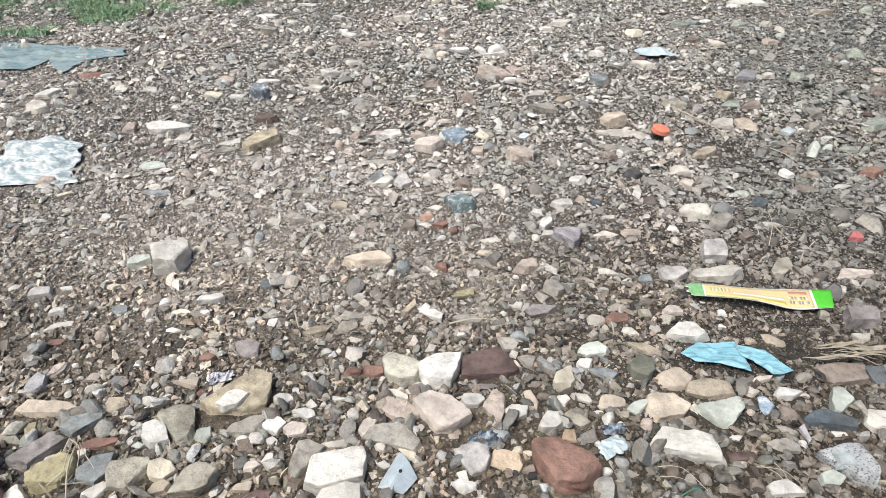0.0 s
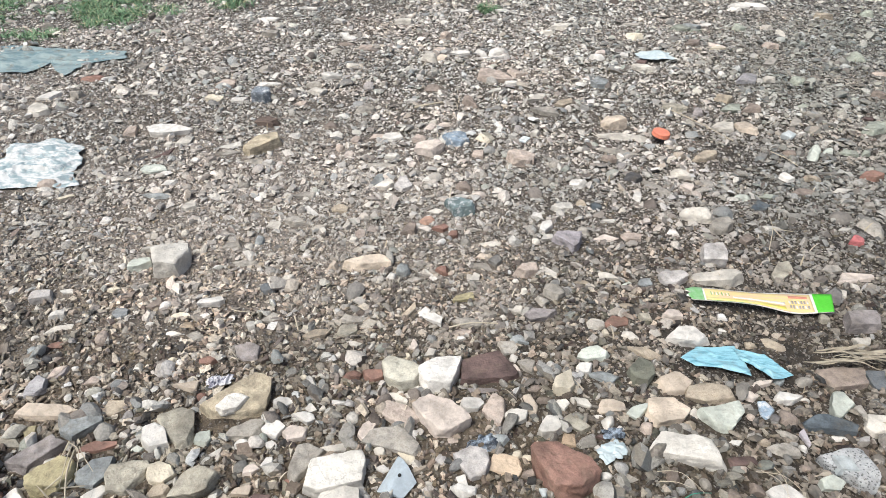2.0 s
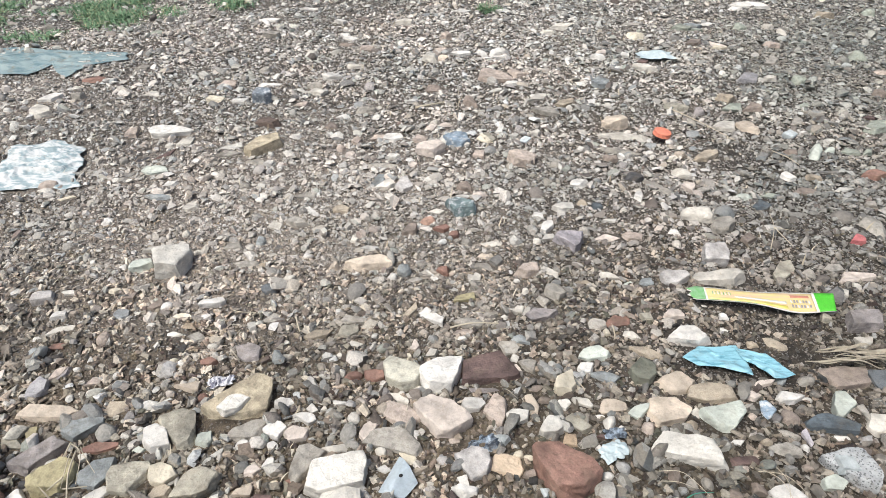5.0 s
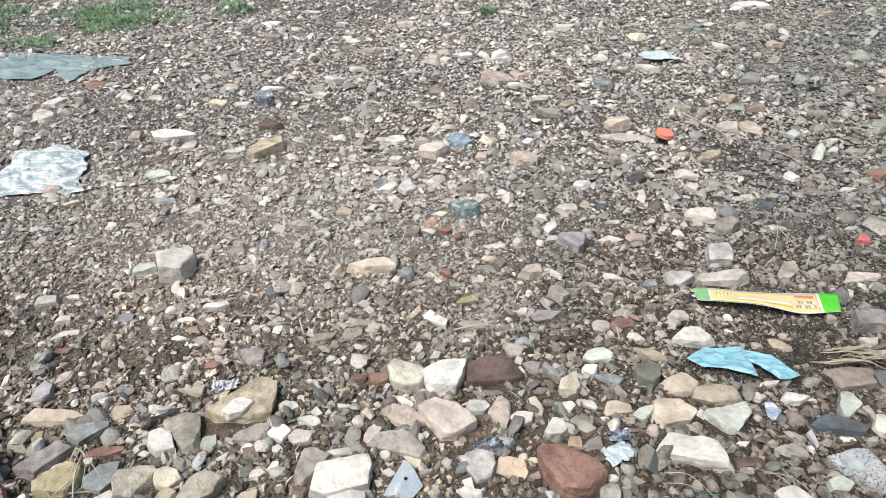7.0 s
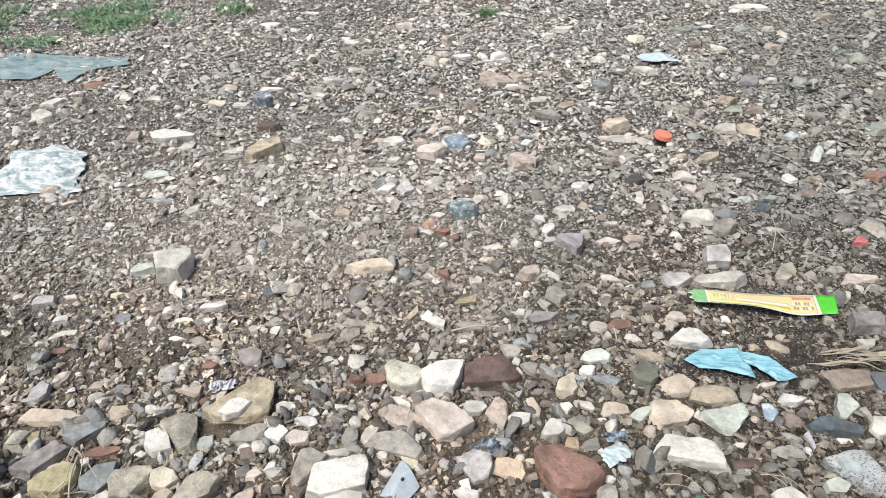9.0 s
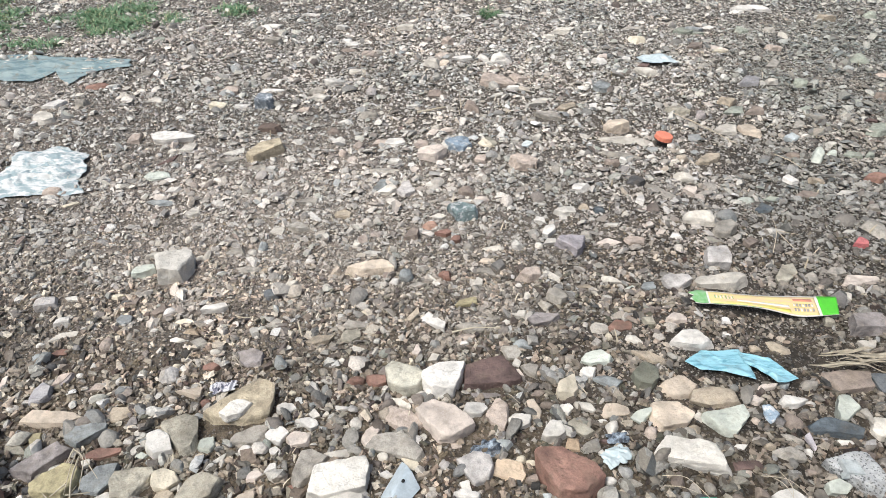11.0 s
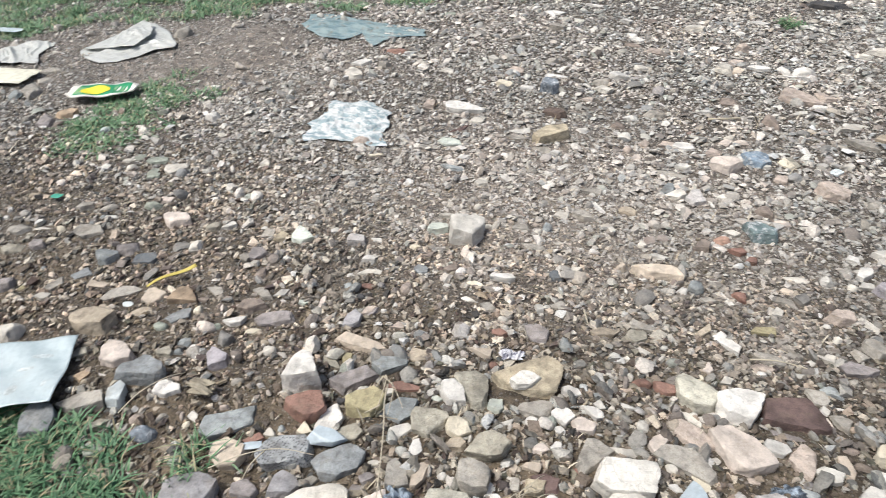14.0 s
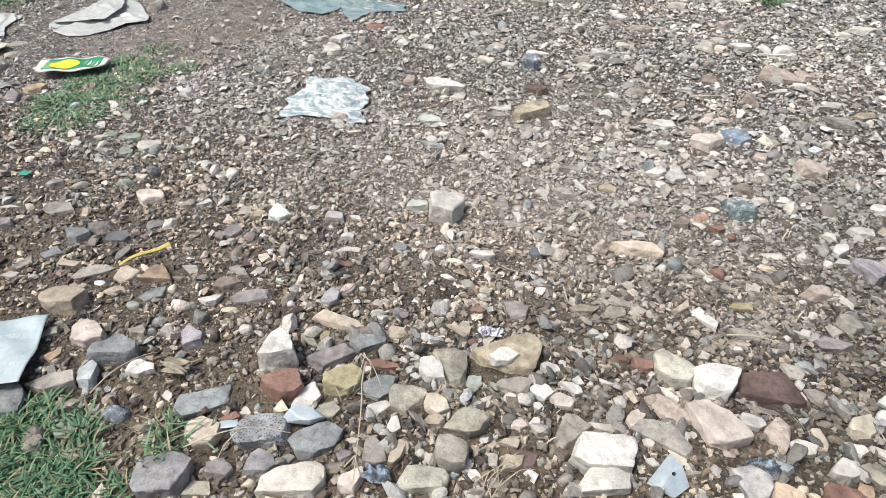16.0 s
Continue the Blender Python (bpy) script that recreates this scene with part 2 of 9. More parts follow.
def soil_material():
    m, n, l, b = material("damp_stony_soil", 0.72)
    v = n.new("ShaderNodeTexCoord").outputs["Object"]
    broad, mid, fine = noise_node(n, l, v, 2.6, 6), noise_node(n, l, v, 28, 6, 0.7), noise_node(n, l, v, 260, 5, 0.75)
    col = ramp_node(n, l, broad, [(0.32, (0.080, 0.062, 0.043)), (0.5, (0.150, 0.119, 0.085)), (0.7, (0.215, 0.175, 0.130))])
    col = mix_node(n, l, "MIX", far_fac(n, l, v), col, FAR_SOIL)
    col = mix_node(n, l, "MIX", dusty_fac(n, l, v), col, (0.30, 0.265, 0.235))
    col = mix_node(n, l, "MULTIPLY", 1.0, col, damp_shade_fac(n, l, v))
    # low spots are coloured dark, painting in the shade of cracks
    col = mix_node(n, l, "MULTIPLY", 0.8, col, ramp_node(n, l, mid, [(0.38, (0.25, 0.24, 0.23)), (0.5, (0.9, 0.89, 0.88)), (0.64, (1.4, 1.38, 1.35))]))
    col = mix_node(n, l, "MULTIPLY", 0.8, col, ramp_node(n, l, fine, [(0.32, (0.45, 0.44, 0.42)), (0.66, (1.5, 1.48, 1.45))]))
    height = math_node(n, l, "ADD", math_node(n, l, "MULTIPLY", fine, 0.5), mid)
    # the finest stones, too small to be pieces of their own
    # beyond the gravel laid for the view, larger stones are only a texture
    outer = ramp_node(n, l, math_node(n, l, "MULTIPLY", reach_from(n, l, v, -0.1, 1.0, 1.0, 2.5, 0.6), 0.4), [(0.64, (0, 0, 0)), (0.80, (1, 1, 1))])
    for scale, share, spread in ((150, 0.62, None), (260, 0.7, None), (105, 0.97, outer), (50, 0.9, outer)):
        cell = n.new("ShaderNodeTexVoronoi")
        cell.inputs["Scale"].default_value = scale
        l.new(v, cell.inputs["Vector"])
        tint = n.new("ShaderNodeSeparateColor")
        l.new(cell.outputs["Color"], tint.inputs["Color"])
        kinds = ramp_node(n, l, tint.outputs["Red"], palette(("pg gy pg tn pgl pk gy pg pl br pg gy" if spread else "gy br gy br tn ol pg pu gyd pk gy tn pg br").split()), "CONSTANT")
        core = ramp_node(n, l, math_node(n, l, "ADD", cell.outputs["Distance"], math_node(n, l, "MULTIPLY", fine, 0.5)), [(0.50, (1, 1, 1)), (0.64, (0, 0, 0))])
        there = math_node(n, l, "LESS_THAN", tint.outputs["Green"], share)
        patchy = ramp_node(n, l, noise_node(n, l, v, 7, 4), [(0.30, (0.35, 0.35, 0.35)), (0.5, (1, 1, 1))])
        fac = math_node(n, l, "MULTIPLY", math_node(n, l, "MULTIPLY", core, there), patchy)
        # in the mud they are coated with soil
        fac = math_node(n, l, "MULTIPLY", fac, ramp_node(n, l, far_fac(n, l, v), [(0.0, (0.3, 0.3, 0.3)), (0.9, (1, 1, 1))]))
        fac = math_node(n, l, "MULTIPLY", fac, spread) if spread else fac
        col = mix_node(n, l, "MIX", fac, col, kinds)
        height = math_node(n, l, "ADD", height, math_node(n, l, "MULTIPLY", fac, 0.7))
    l.new(col, b.inputs["Base Color"])
    bump_node(n, l, b, height, 0.008, 1.0)
    return m


def film_material(name, base, rough=0.5, mottled=0.25, dirt=0.3, other=None, scale=60, stretch=1.0, lo_hi=(0.38, 0.58), turn=0.5):
    """Thin plastic, cloth or paper: streaks of a second tone paint in crease shade and worn print, with smears of soil.
    """
    m, n, l, b = material(name, rough)
    v = n.new("ShaderNodeTexCoord").outputs["Object"]
    drawn = n.new("ShaderNodeMapping")
    drawn.inputs["Scale"].default_value, drawn.inputs["Rotation"].default_value = (1, stretch, 1), (0, 0, turn if stretch > 1 else 0)
    l.new(v, drawn.inputs["Vector"])
    crease = noise_node(n, l, drawn.outputs["Vector"], scale, 6, 0.7)
    lo = other or tuple(c * (1 - mottled) for c in base)
    col = ramp_node(n, l, crease, [(lo_hi[0], lo), (lo_hi[1], base)])
    smear = ramp_node(n, l, noise_node(n, l, v, 34, 7, 0.72), [(0.53, (0, 0, 0)), (0.74, (dirt, dirt, dirt))])
    col = mix_node(n, l, "MIX", smear, col, SOIL)
    l.new(col, b.inputs["Base Color"])
    bump_node(n, l, b, noise_node(n, l, v, scale * 4, 5, 0.7), 0.0015, 0.5)
    return m


def plain_material(name, base, rough=0.5):
    return film_material(name, base, rough, mottled=0.12, dirt=0.12, scale=150)


def grass_material(name, stops):
    m, n, l, b = material(name, 0.6)
    g = n.new("ShaderNodeNewGeometry")
    l.new(ramp_node(n, l, g.outputs["Random Per Island"], stops), b.inputs["Base Color"])
    return m


GRASS = grass_material("green_grass", [(0.0, (0.085, 0.18, 0.09)), (0.55, (0.15, 0.27, 0.145)), (0.84, (0.22, 0.325, 0.19)), (0.93, (0.36, 0.35, 0.20)), (1.0, (0.50, 0.43, 0.28))])
TUFT = grass_material("mixed_grass", [(0.0, (0.035, 0.095, 0.045)), (0.45, (0.08, 0.185, 0.09)), (0.80, (0.15, 0.27, 0.14)), (0.90, (0.22, 0.195, 0.115)), (1.0, (0.34, 0.285, 0.18))])
STRAW = grass_material("dry_straw", [(0.0, (0.36, 0.30, 0.21)), (1.0, (0.56, 0.51, 0.41))])

# ---- the ground ----
TABLE = np.random.default_rng(5).random((256, 256))


def value_noise(x, y, size, seed=0):
    x, y = np.asarray(x, float) / size + 37.2 * seed + 900, np.asarray(y, float) / size + 11.9 * seed + 900
    i, j = np.floor(x).astype(int), np.floor(y).astype(int)
    f, g = x - i, y - j
    f, g = f * f * (3 - 2 * f), g * g * (3 - 2 * g)
    t = lambda a, b: TABLE[a & 255, b & 255]
    return (t(i, j) * (1 - f) + t(i + 1, j) * f) * (1 - g) + (t(i, j + 1) * (1 - f) + t(i + 1, j + 1) * f) * g - 0.5


def ground_height(x, y):
    return (0.010 * value_noise(x, y, 0.45) + 0.007 * value_noise(x, y, 0.11, 1) + 0.005 * value_noise(x, y, 0.034, 2)
            + 0.0075 * np.abs(value_noise(x, y, 0.019, 3)) + 0.003 * value_noise(x, y, 0.011, 4) - 0.002)


# bare, muddy places where little gravel lies: x, y, radius
BARE = [(0.58, 0.735, 0.105), (-0.40, 0.68, 0.07), (-0.22, 0.68, 0.06), (-0.30, 0.78, 0.05), (-1.75, 1.22, 0.24), (-1.52, 1.33, 0.26), (-1.70, 1.5, 0.26), (-1.40, 1.62, 0.16), (-1.30, 1.45, 0.12), (-0.66, 0.34, 0.07), (-0.60, 0.43, 0.07),
        (-0.80, 0.44, 0.07), (0.06, 0.53, 0.05), (0.66, 1.30, 0.10)]


def bareness(x, y):
    b = np.clip(value_noise(x, y, 0.22, 7) * 1.5, 0, 0.32)
    # towards the grass the stones lie in mud, with little loose gravel
    b = np.maximum(b, 0.85 * np.clip((-0.36 - x) / 0.15, 0, 1) * np.clip((0.86 - y) / 0.12, 0, 1) * np.clip(0.75 + 2.5 * value_noise(x, y, 0.09, 51), 0, 1))
    for cx, cy, r in BARE:
        b = np.maximum(b, np.clip(1.6 - 1.3 * np.hypot(x - cx, y - cy) / r, 0, 0.93))
    return b


def mesh_from_arrays(name, verts, faces, smooth=True):
    me = bpy.data.meshes.new(name)
    verts, faces = np.asarray(verts, np.float32), np.asarray(faces, np.int32)
    k = faces.shape[1]
    me.vertices.add(len(verts)), me.loops.add(faces.size), me.polygons.add(len(faces))
    me.vertices.foreach_set("co", verts.ravel())
    me.loops.foreach_set("vertex_index", faces.ravel())
    me.polygons.foreach_set("loop_start", np.arange(0, faces.size, k, dtype=np.int32))
    me.polygons.foreach_set("use_smooth", np.full(len(faces), smooth))
    me.update(calc_edges=True)
    return me


def grid_faces(nx, ny):
    i, j = np.meshgrid(np.arange(nx - 1), np.arange(ny - 1), indexing="ij")
    a = (i * ny + j).ravel()
    return np.stack([a, a + ny, a + ny + 1, a + 1], 1)


def axis(lo, hi, step):
    near = np.arange(lo, hi, step)
    far = step * 1.25 ** np.arange(1, 50)
    return np.concatenate([lo - np.cumsum(far)[::-1], near, near[-1] + np.cumsum(far)])


def build_ground():
    xs, ys = axis(-1.9, 1.5, 0.0115), axis(0.0, 2.2, 0.0115)
    x, y = np.meshgrid(xs, ys, indexing="ij")
    z = ground_height(x, y)
    away = np.hypot(x, y)
    z = np.where(away > 8, 0.4 * value_noise(x, y, 14, 9) * np.clip((away - 8) / 40, 0, 1), z)
    me = mesh_from_arrays("ground", np.stack([x, y, z], 2).reshape(-1, 3), grid_faces(len(xs), len(ys)))
    me.materials.append(soil_material())
    tagged(new("ground", me), "damp brown soil strewn with gravel and stones", "ground", kind="structure")


build_ground()

# ---- stones that can be picked out one by one ----
FOOT = []
KIND = {"b": "angular", "k": "blocky", "s": "flat", "r": "rounded", "w": "wedge-shaped"}


def ball(level):
    bm = bmesh.new()
    bmesh.ops.create_icosphere(bm, subdivisions=level, radius=1)
    v = np.array([p.co[:] for p in bm.verts])
    f = np.array([[q.index for q in p.verts] for p in bm.faces])
    bm.free()
    return v, f


BALLS = {k: ball(k) for k in (1, 2)}
# a splinter of stone: a box of eight corners, open below where it is sunk in the soil
BALLS[0] = (np.array([[x, y, z] for x in (-1, 1) for y in (-1, 1) for z in (-1, 1)], float),
            np.array([[0, 1, 3], [0, 3, 2], [4, 6, 7], [4, 7, 5], [0, 4, 5], [0, 5, 1], [2, 3, 7], [2, 7, 6], [1, 5, 7], [1, 7, 3]]))


def plane_corners(planes):
    """The corners of the body that lies behind all the planes."""
    n, far = np.stack([p[0] for p in planes]), np.array([p[1] for p in planes])
    i, j, k = np.array(list(itertools.combinations(range(len(n)), 3))).T
    m = np.stack([n[i], n[j], n[k]], 1)
    good = np.abs(np.linalg.det(m)) > 1e-4
    p = np.linalg.solve(m[good], np.stack([far[i], far[j], far[k]], 1)[good][:, :, None])[:, :, 0]
    return p[(p @ n.T <= far + 1e-6).all(1)]


def hull_mesh(corners, longest):
    """The body with these corners as small triangles, none of them longer than that."""
    bm = bmesh.new()
    for c in np.unique(np.round(corners, 4), axis=0):
        bm.verts.new(c)
    bmesh.ops.convex_hull(bm, input=bm.verts)
    for v in [v for v in bm.verts if not v.link_faces]:
        bm.verts.remove(v)
    for _ in range(5):
        edges = [e for e in bm.edges if e.calc_length() > longest]
        if not edges:
            break
        bmesh.ops.subdivide_edges(bm, edges=edges, cuts=1, use_grid_fill=False)
        bmesh.ops.triangulate(bm, faces=[f for f in bm.faces if len(f.verts) > 3])
    bm.normal_update()
    v = np.array([p.co[:] for p in bm.verts])
    bm.verts.index_update()
    f = np.array([[q.index for q in p.verts] for p in bm.faces])
    bm.free()
    return v, f


def stone_shape(kind, rng, level, faces=None):
    """A broken stone about one unit in half size: planes that meet in worn edges."""
    d = BALLS[min(level, 2)][0]
    if level == 0:
        v = d.copy()
        v[:, :2] *= 1 - 0.35 * (v[:, 2:] > 0)
        v += rng.uniform(-0.42, 0.42, v.shape)
        for a, b in ((2, 0), (4, 6)):
            # many splinters run out to a wedge
            if rng.random() < 0.4:
                v[a:a + 2] += (v[b:b + 2] - v[a:a + 2]) * rng.uniform(0.3, 0.65)
        v -= (v.max(0) + v.min(0)) / 2
        return v / ((v.max(0) - v.min(0)) / 2)
    around = lambda a, up=0.0: np.array([math.cos(a), math.sin(a), up])
    worn = {"b": 34, "k": 46, "s": 34, "r": 6.0, "w": 30}[kind]
    steep = {"b": (-0.05, 0.4), "k": (-0.04, 0.10), "s": (-0.05, 0.45), "r": (-0.1, 0.5), "w": (-0.1, 0.5)}[kind]
    planes = []
    if faces:
        steep = (-0.06, 0.16 if kind != "r" else 0.5)
        # broken sides, each a direction in degrees and its distance from the middle
        planes += [(around(radians(deg), rng.uniform(*steep)), depth) for deg, depth in faces]
    else:
        sides = {"b": rng.integers(4, 7), "k": 4, "s": rng.integers(4, 7), "w": 3, "r": 6}[kind]
        start = rng.uniform(-0.13, 0.13) if kind == "k" else rng.uniform(0, 6.28)
        deep = {"b": (0.6, 1.0), "k": (0.85, 1.0), "s": (0.7, 1.0), "w": (0.42, 0.62), "r": (0.8, 1.0)}[kind]
        planes += [(around(start + 6.283 * (i + rng.uniform(-0.3, 0.3)) / sides, rng.uniform(*steep)), rng.uniform(*deep)) for i in range(sides)]
        planes += [(np.array(c), 1.2) for c in ((1.0, 0, 0), (-1.0, 0, 0), (0, 1.0, 0), (0, -1.0, 0))]
    lean = 0.10 if kind == "k" else 0.24
    planes += [(np.array([rng.uniform(-lean, lean), rng.uniform(-lean, lean), 1.0]), 1.0), (np.array([0, 0, -1.0]), 1.0)]
    # corners and edges knocked off
    corners = plane_corners(planes)
    for _ in range({"b": 5, "k": 3, "s": 3, "r": 6, "w": 3}[kind]):
        n = around(rng.uniform(0, 6.28), rng.uniform(1.0, 2.6) if faces else rng.uniform(-0.2, 1.6))
        planes.append((n, float((corners @ n).max()) * (rng.uniform(0.90, 0.985) if faces else rng.uniform(0.78, 0.94))))
    if level < 3:
        d, tris = BALLS[level]
    else:
        d, tris = hull_mesh(plane_corners(planes), {3: 0.62, 4: 0.42, 5: 0.27}[level])
    n, far = np.stack([p[0] for p in planes]), np.array([p[1] for p in planes])
    worn *= 1.2 if faces and kind != "r" else 1.0
    v = d * (np.maximum(d @ n.T / far, 1e-6) ** worn).sum(1)[:, None] ** (-1 / worn)
    # shallow scallops broken out of the upper edge
    for _ in range(0 if kind == "r" else 2):
        k = around(rng.uniform(0, 6.28), rng.uniform(0.3, 1.0))
        c = v[np.argmax(v @ k)] * 1.12
        dist = np.linalg.norm(v - c, axis=1)
        v = v + (v - c) * (np.maximum((0.24 if faces else 0.36) - dist, 0) / np.maximum(dist, 1e-3))[:, None] * 0.5
    v = v - (v.max(0) + v.min(0)) / 2
    v = v / ((v.max(0) - v.min(0)) / 2)
    return v if level < 3 else (v, tris)


def put_stone(x, y, length, width, height, turn, kind, colour, seed, faces=None, lift=0.0):
    rng = np.random.default_rng(seed)
    level = 5 if length > 0.045 else (4 if length > 0.022 else 3)
    if not faces:
        length, width, height = length * 1.12, width * 1.12, height * 1.2
    else:
        length, width, height = length * 1.03, width * 1.03, height * 0.9
    v, tris = stone_shape(kind, rng, level, faces)
    v = v * np.array([length / 2, width / 2, height * 0.7])
    off = Vector(rng.uniform(-50, 50, 3))
    size = min(length, width)
    rough = [noise.fractal(Vector(p) * (2.0 / size) + off, 0.8, 2.1, 4) for p in v]
    fine = [noise.fractal(Vector(p) * (8.0 / size) + off, 0.8, 2.1, 3) for p in v]
    out = v / np.maximum(np.linalg.norm(v, axis=1)[:, None], 1e-6)
    v = v + out * ((0.056 * np.array(rough) + 0.014 * np.array(fine))[:, None] * size)
    v[:, 2] += height * 0.3
    name = "brick_fragment" if colour in ("rd", "rdb") and kind in "bsk" else ("pebble" if length < 0.039 else "stone")
    me = mesh_from_arrays(name, v, tris)
    if kind != "r":
        me.set_sharp_from_angle(angle=radians(38))
    me.materials.append(MAT[colour])
    ob = new(name, me)
    ob.matrix_world = pose(x, y, float(ground_height(x, y)) * 0.6 - 0.002 + lift, rng.uniform(-4, 4), rng.uniform(-4, 4), turn)
    big = "large" if length > 0.062 else ("small" if length < 0.026 else "")
    word = {"pebble": "pebble", "stone": "stone", "brick_fragment": "piece of brick"}[name]
    where = "lying on a larger stone" if lift else "half sunk in the gravel"
    tagged(ob, f"{big} {KIND[kind]} {STONE[colour][1]} {word} {where}".strip(), "pebble" if name == "pebble" else "stone", "pebbles on the ground" if name == "pebble" else "stones on the ground")
    FOOT.append((x, y, length / 2, width / 2, radians(turn)))
    return ob


put_stone(-1.079, 0.847, 0.047, 0.032, 0.018, 27, "b", "pg", 4001, faces=((-180, 0.99), (-141, 0.97), (-53, 0.54), (11, 1.0), (90, 1.0)))
put_stone(-1.148, 0.867, 0.047, 0.028, 0.009, 16, "s", "gn", 4002, faces=((-133, 0.94), (-60, 0.72), (13, 0.92), (90, 1.0), (171, 0.93)))
put_stone(-1.192, 0.864, 0.024, 0.024, 0.007, -68, "s", "gn", 4003, faces=((-90, 1.0), (8, 0.85), (97, 0.91), (179, 0.99)))
put_stone(-1.118, 0.820, 0.042, 0.029, 0.009, -50, "s", "gn", 4004, faces=((-136, 0.85), (-90, 1.0), (8, 0.86), (81, 0.92), (155, 0.82)))
put_stone(-1.030, 0.722, 0.045, 0.024, 0.017, 22, "r", "gn", 4005, faces=((-162, 0.86), (-115, 0.82), (-37, 0.77), (22, 0.94), (90, 1.0), (159, 1.04)))
put_stone(-1.020, 0.749, 0.026, 0.017, 0.009, 22, "b", "pkp", 4006, faces=((-176, 0.94), (-90, 1.0), (-9, 0.83), (90, 1.0)))
put_stone(-0.954, 0.701, 0.050, 0.035, 0.019, 35, "b", "pkp", 4007, faces=((-172, 0.89), (-154, 0.91), (-90, 1.0), (10, 0.81), (63, 0.58), (136, 1.2)))
put_stone(-1.150, 0.675, 0.038, 0.027, 0.014, 16, "b", "gy", 4008, faces=((-123, 1.06), (-59, 0.65), (26, 0.83), (90, 1.0), (179, 0.99)))
put_stone(-1.118, 0.715, 0.021, 0.013, 0.004, -84, "s", "pl", 4009, faces=((-180, 1.0), (-83, 0.87), (10, 0.86), (87, 0.95)))
put_stone(-1.078, 0.665, 0.027, 0.013, 0.009, 21, "r", "pl", 4010, faces=((-126, 0.9), (-62, 0.81), (5, 0.96), (90, 1.0), (169, 0.91)))
put_stone(-1.080, 0.612, 0.062, 0.036, 0.012, 18, "s", "gy", 4011, faces=((-134, 0.83), (-53, 0.7), (22, 0.89), (90, 1.0), (173, 0.97)))
put_stone(-0.994, 0.565, 0.045, 0.036, 0.019, 5, "b", "bg", 4012, faces=((-139, 0.77), (-90, 1.0), (-12, 0.9), (38, 1.03), (101, 0.89), (179, 1.0)))
put_stone(-0.931, 0.594, 0.042, 0.034, 0.010, 15, "s", "bgd", 4013, faces=((-178, 0.98), (-90, 1.0), (-12, 0.94), (39, 0.88), (110, 0.83)))
put_stone(-1.137, 0.549, 0.030, 0.029, 0.015, 43, "b", "pu", 4014, faces=((-155, 0.8), (-90, 1.0), (3, 0.95), (61, 0.72), (138, 0.91)))
put_stone(-1.237, 0.951, 0.032, 0.014, 0.010, 17, "r", "gn", 4015, faces=((-90, 1.0), (-2, 0.97), (82, 0.97), (156, 0.51)))
put_stone(-0.853, 0.724, 0.027, 0.020, 0.011, 77, "b", "pl", 4016, faces=((-161, 0.63), (-120, 0.56), (-11, 0.79), (90, 1.0)))
put_stone(-1.007, 0.901, 0.026, 0.013, 0.008, -78, "b", "wh", 4017, faces=((-90, 1.0), (-8, 0.87), (88, 0.98), (164, 0.69)))
put_stone(-0.713, 0.739, 0.047, 0.036, 0.019, -27, "b", "gnp", 4018, faces=((-164, 0.68), (-118, 0.83), (-48, 0.82), (-11, 0.78), (90, 1.0)))
put_stone(-0.745, 0.729, 0.036, 0.022, 0.012, 89, "b", "ts", 4019, faces=((-165, 0.71), (-88, 0.98), (-9, 0.84), (90, 1.0)))
put_stone(-0.614, 0.772, 0.034, 0.024, 0.015, 18, "k", "pgl", 4020, faces=((-90, 1.0), (5, 0.91), (95, 0.92), (172, 0.85)))
put_stone(-0.573, 0.736, 0.026, 0.017, 0.009, 16, "b", "wh", 4021, faces=((-86, 0.93), (0, 1.0), (82, 0.93), (164, 0.68)))
put_stone(-0.556, 0.706, 0.043, 0.014, 0.005, 18, "s", "pg", 4022, faces=((-90, 1.0), (-5, 0.93), (76, 0.93), (158, 0.54)))
put_stone(-0.754, 0.672, 0.031, 0.030, 0.015, 12, "b", "pu", 4023, faces=((-93, 1.0), (-37, 0.63), (45, 0.91), (103, 0.91), (180, 1.0)))
put_stone(-0.777, 0.731, 0.026, 0.022, 0.006, 15, "s", "gy", 4024, faces=((-82, 0.84), (0, 1.0), (90, 0.99), (171, 0.83)))
put_stone(-0.921, 0.941, 0.028, 0.025, 0.013, -72, "b", "pg", 4025, faces=((-104, 0.73), (0, 1.0), (104, 0.73), (155, 0.7)))
put_stone(-0.920, 0.998, 0.021, 0.017, 0.005, 81, "s", "wh", 4026, faces=((-175, 0.92), (-90, 0.99), (0, 1.0), (95, 0.91)))
put_stone(-0.426, 0.767, 0.033, 0.018, 0.006, 60, "s", "br", 4027, faces=((-170, 0.81), (-122, 0.66), (-18, 0.64), (90, 1.0)))
put_stone(-0.687, 0.558, 0.049, 0.028, 0.016, 21, "b", "br", 4028, faces=((-113, 1.01), (-51, 0.64), (33, 0.83), (90, 1.0), (173, 0.91)))
put_stone(-0.691, 0.592, 0.047, 0.020, 0.007, -24, "s", "gy", 4029, faces=((-90, 1.0), (-23, 0.8), (65, 0.7), (166, 0.73)))
put_stone(-0.663, 0.603, 0.026, 0.015, 0.008, 21, "b", "pl", 4030, faces=((-90, 1.0), (-16, 0.69), (90, 1.0), (155, 0.49)))
put_stone(-0.619, 0.594, 0.019, 0.011, 0.006, -1, "b", "gnp", 4031, faces=((-167, 0.75), (-70, 0.76), (-13, 0.76), (90, 1.0)))
put_stone(-0.591, 0.605, 0.032, 0.010, 0.007, -73, "b", "pkp", 4032, faces=((-174, 0.88), (-101, 0.85), (-9, 0.83), (90, 1.0)))
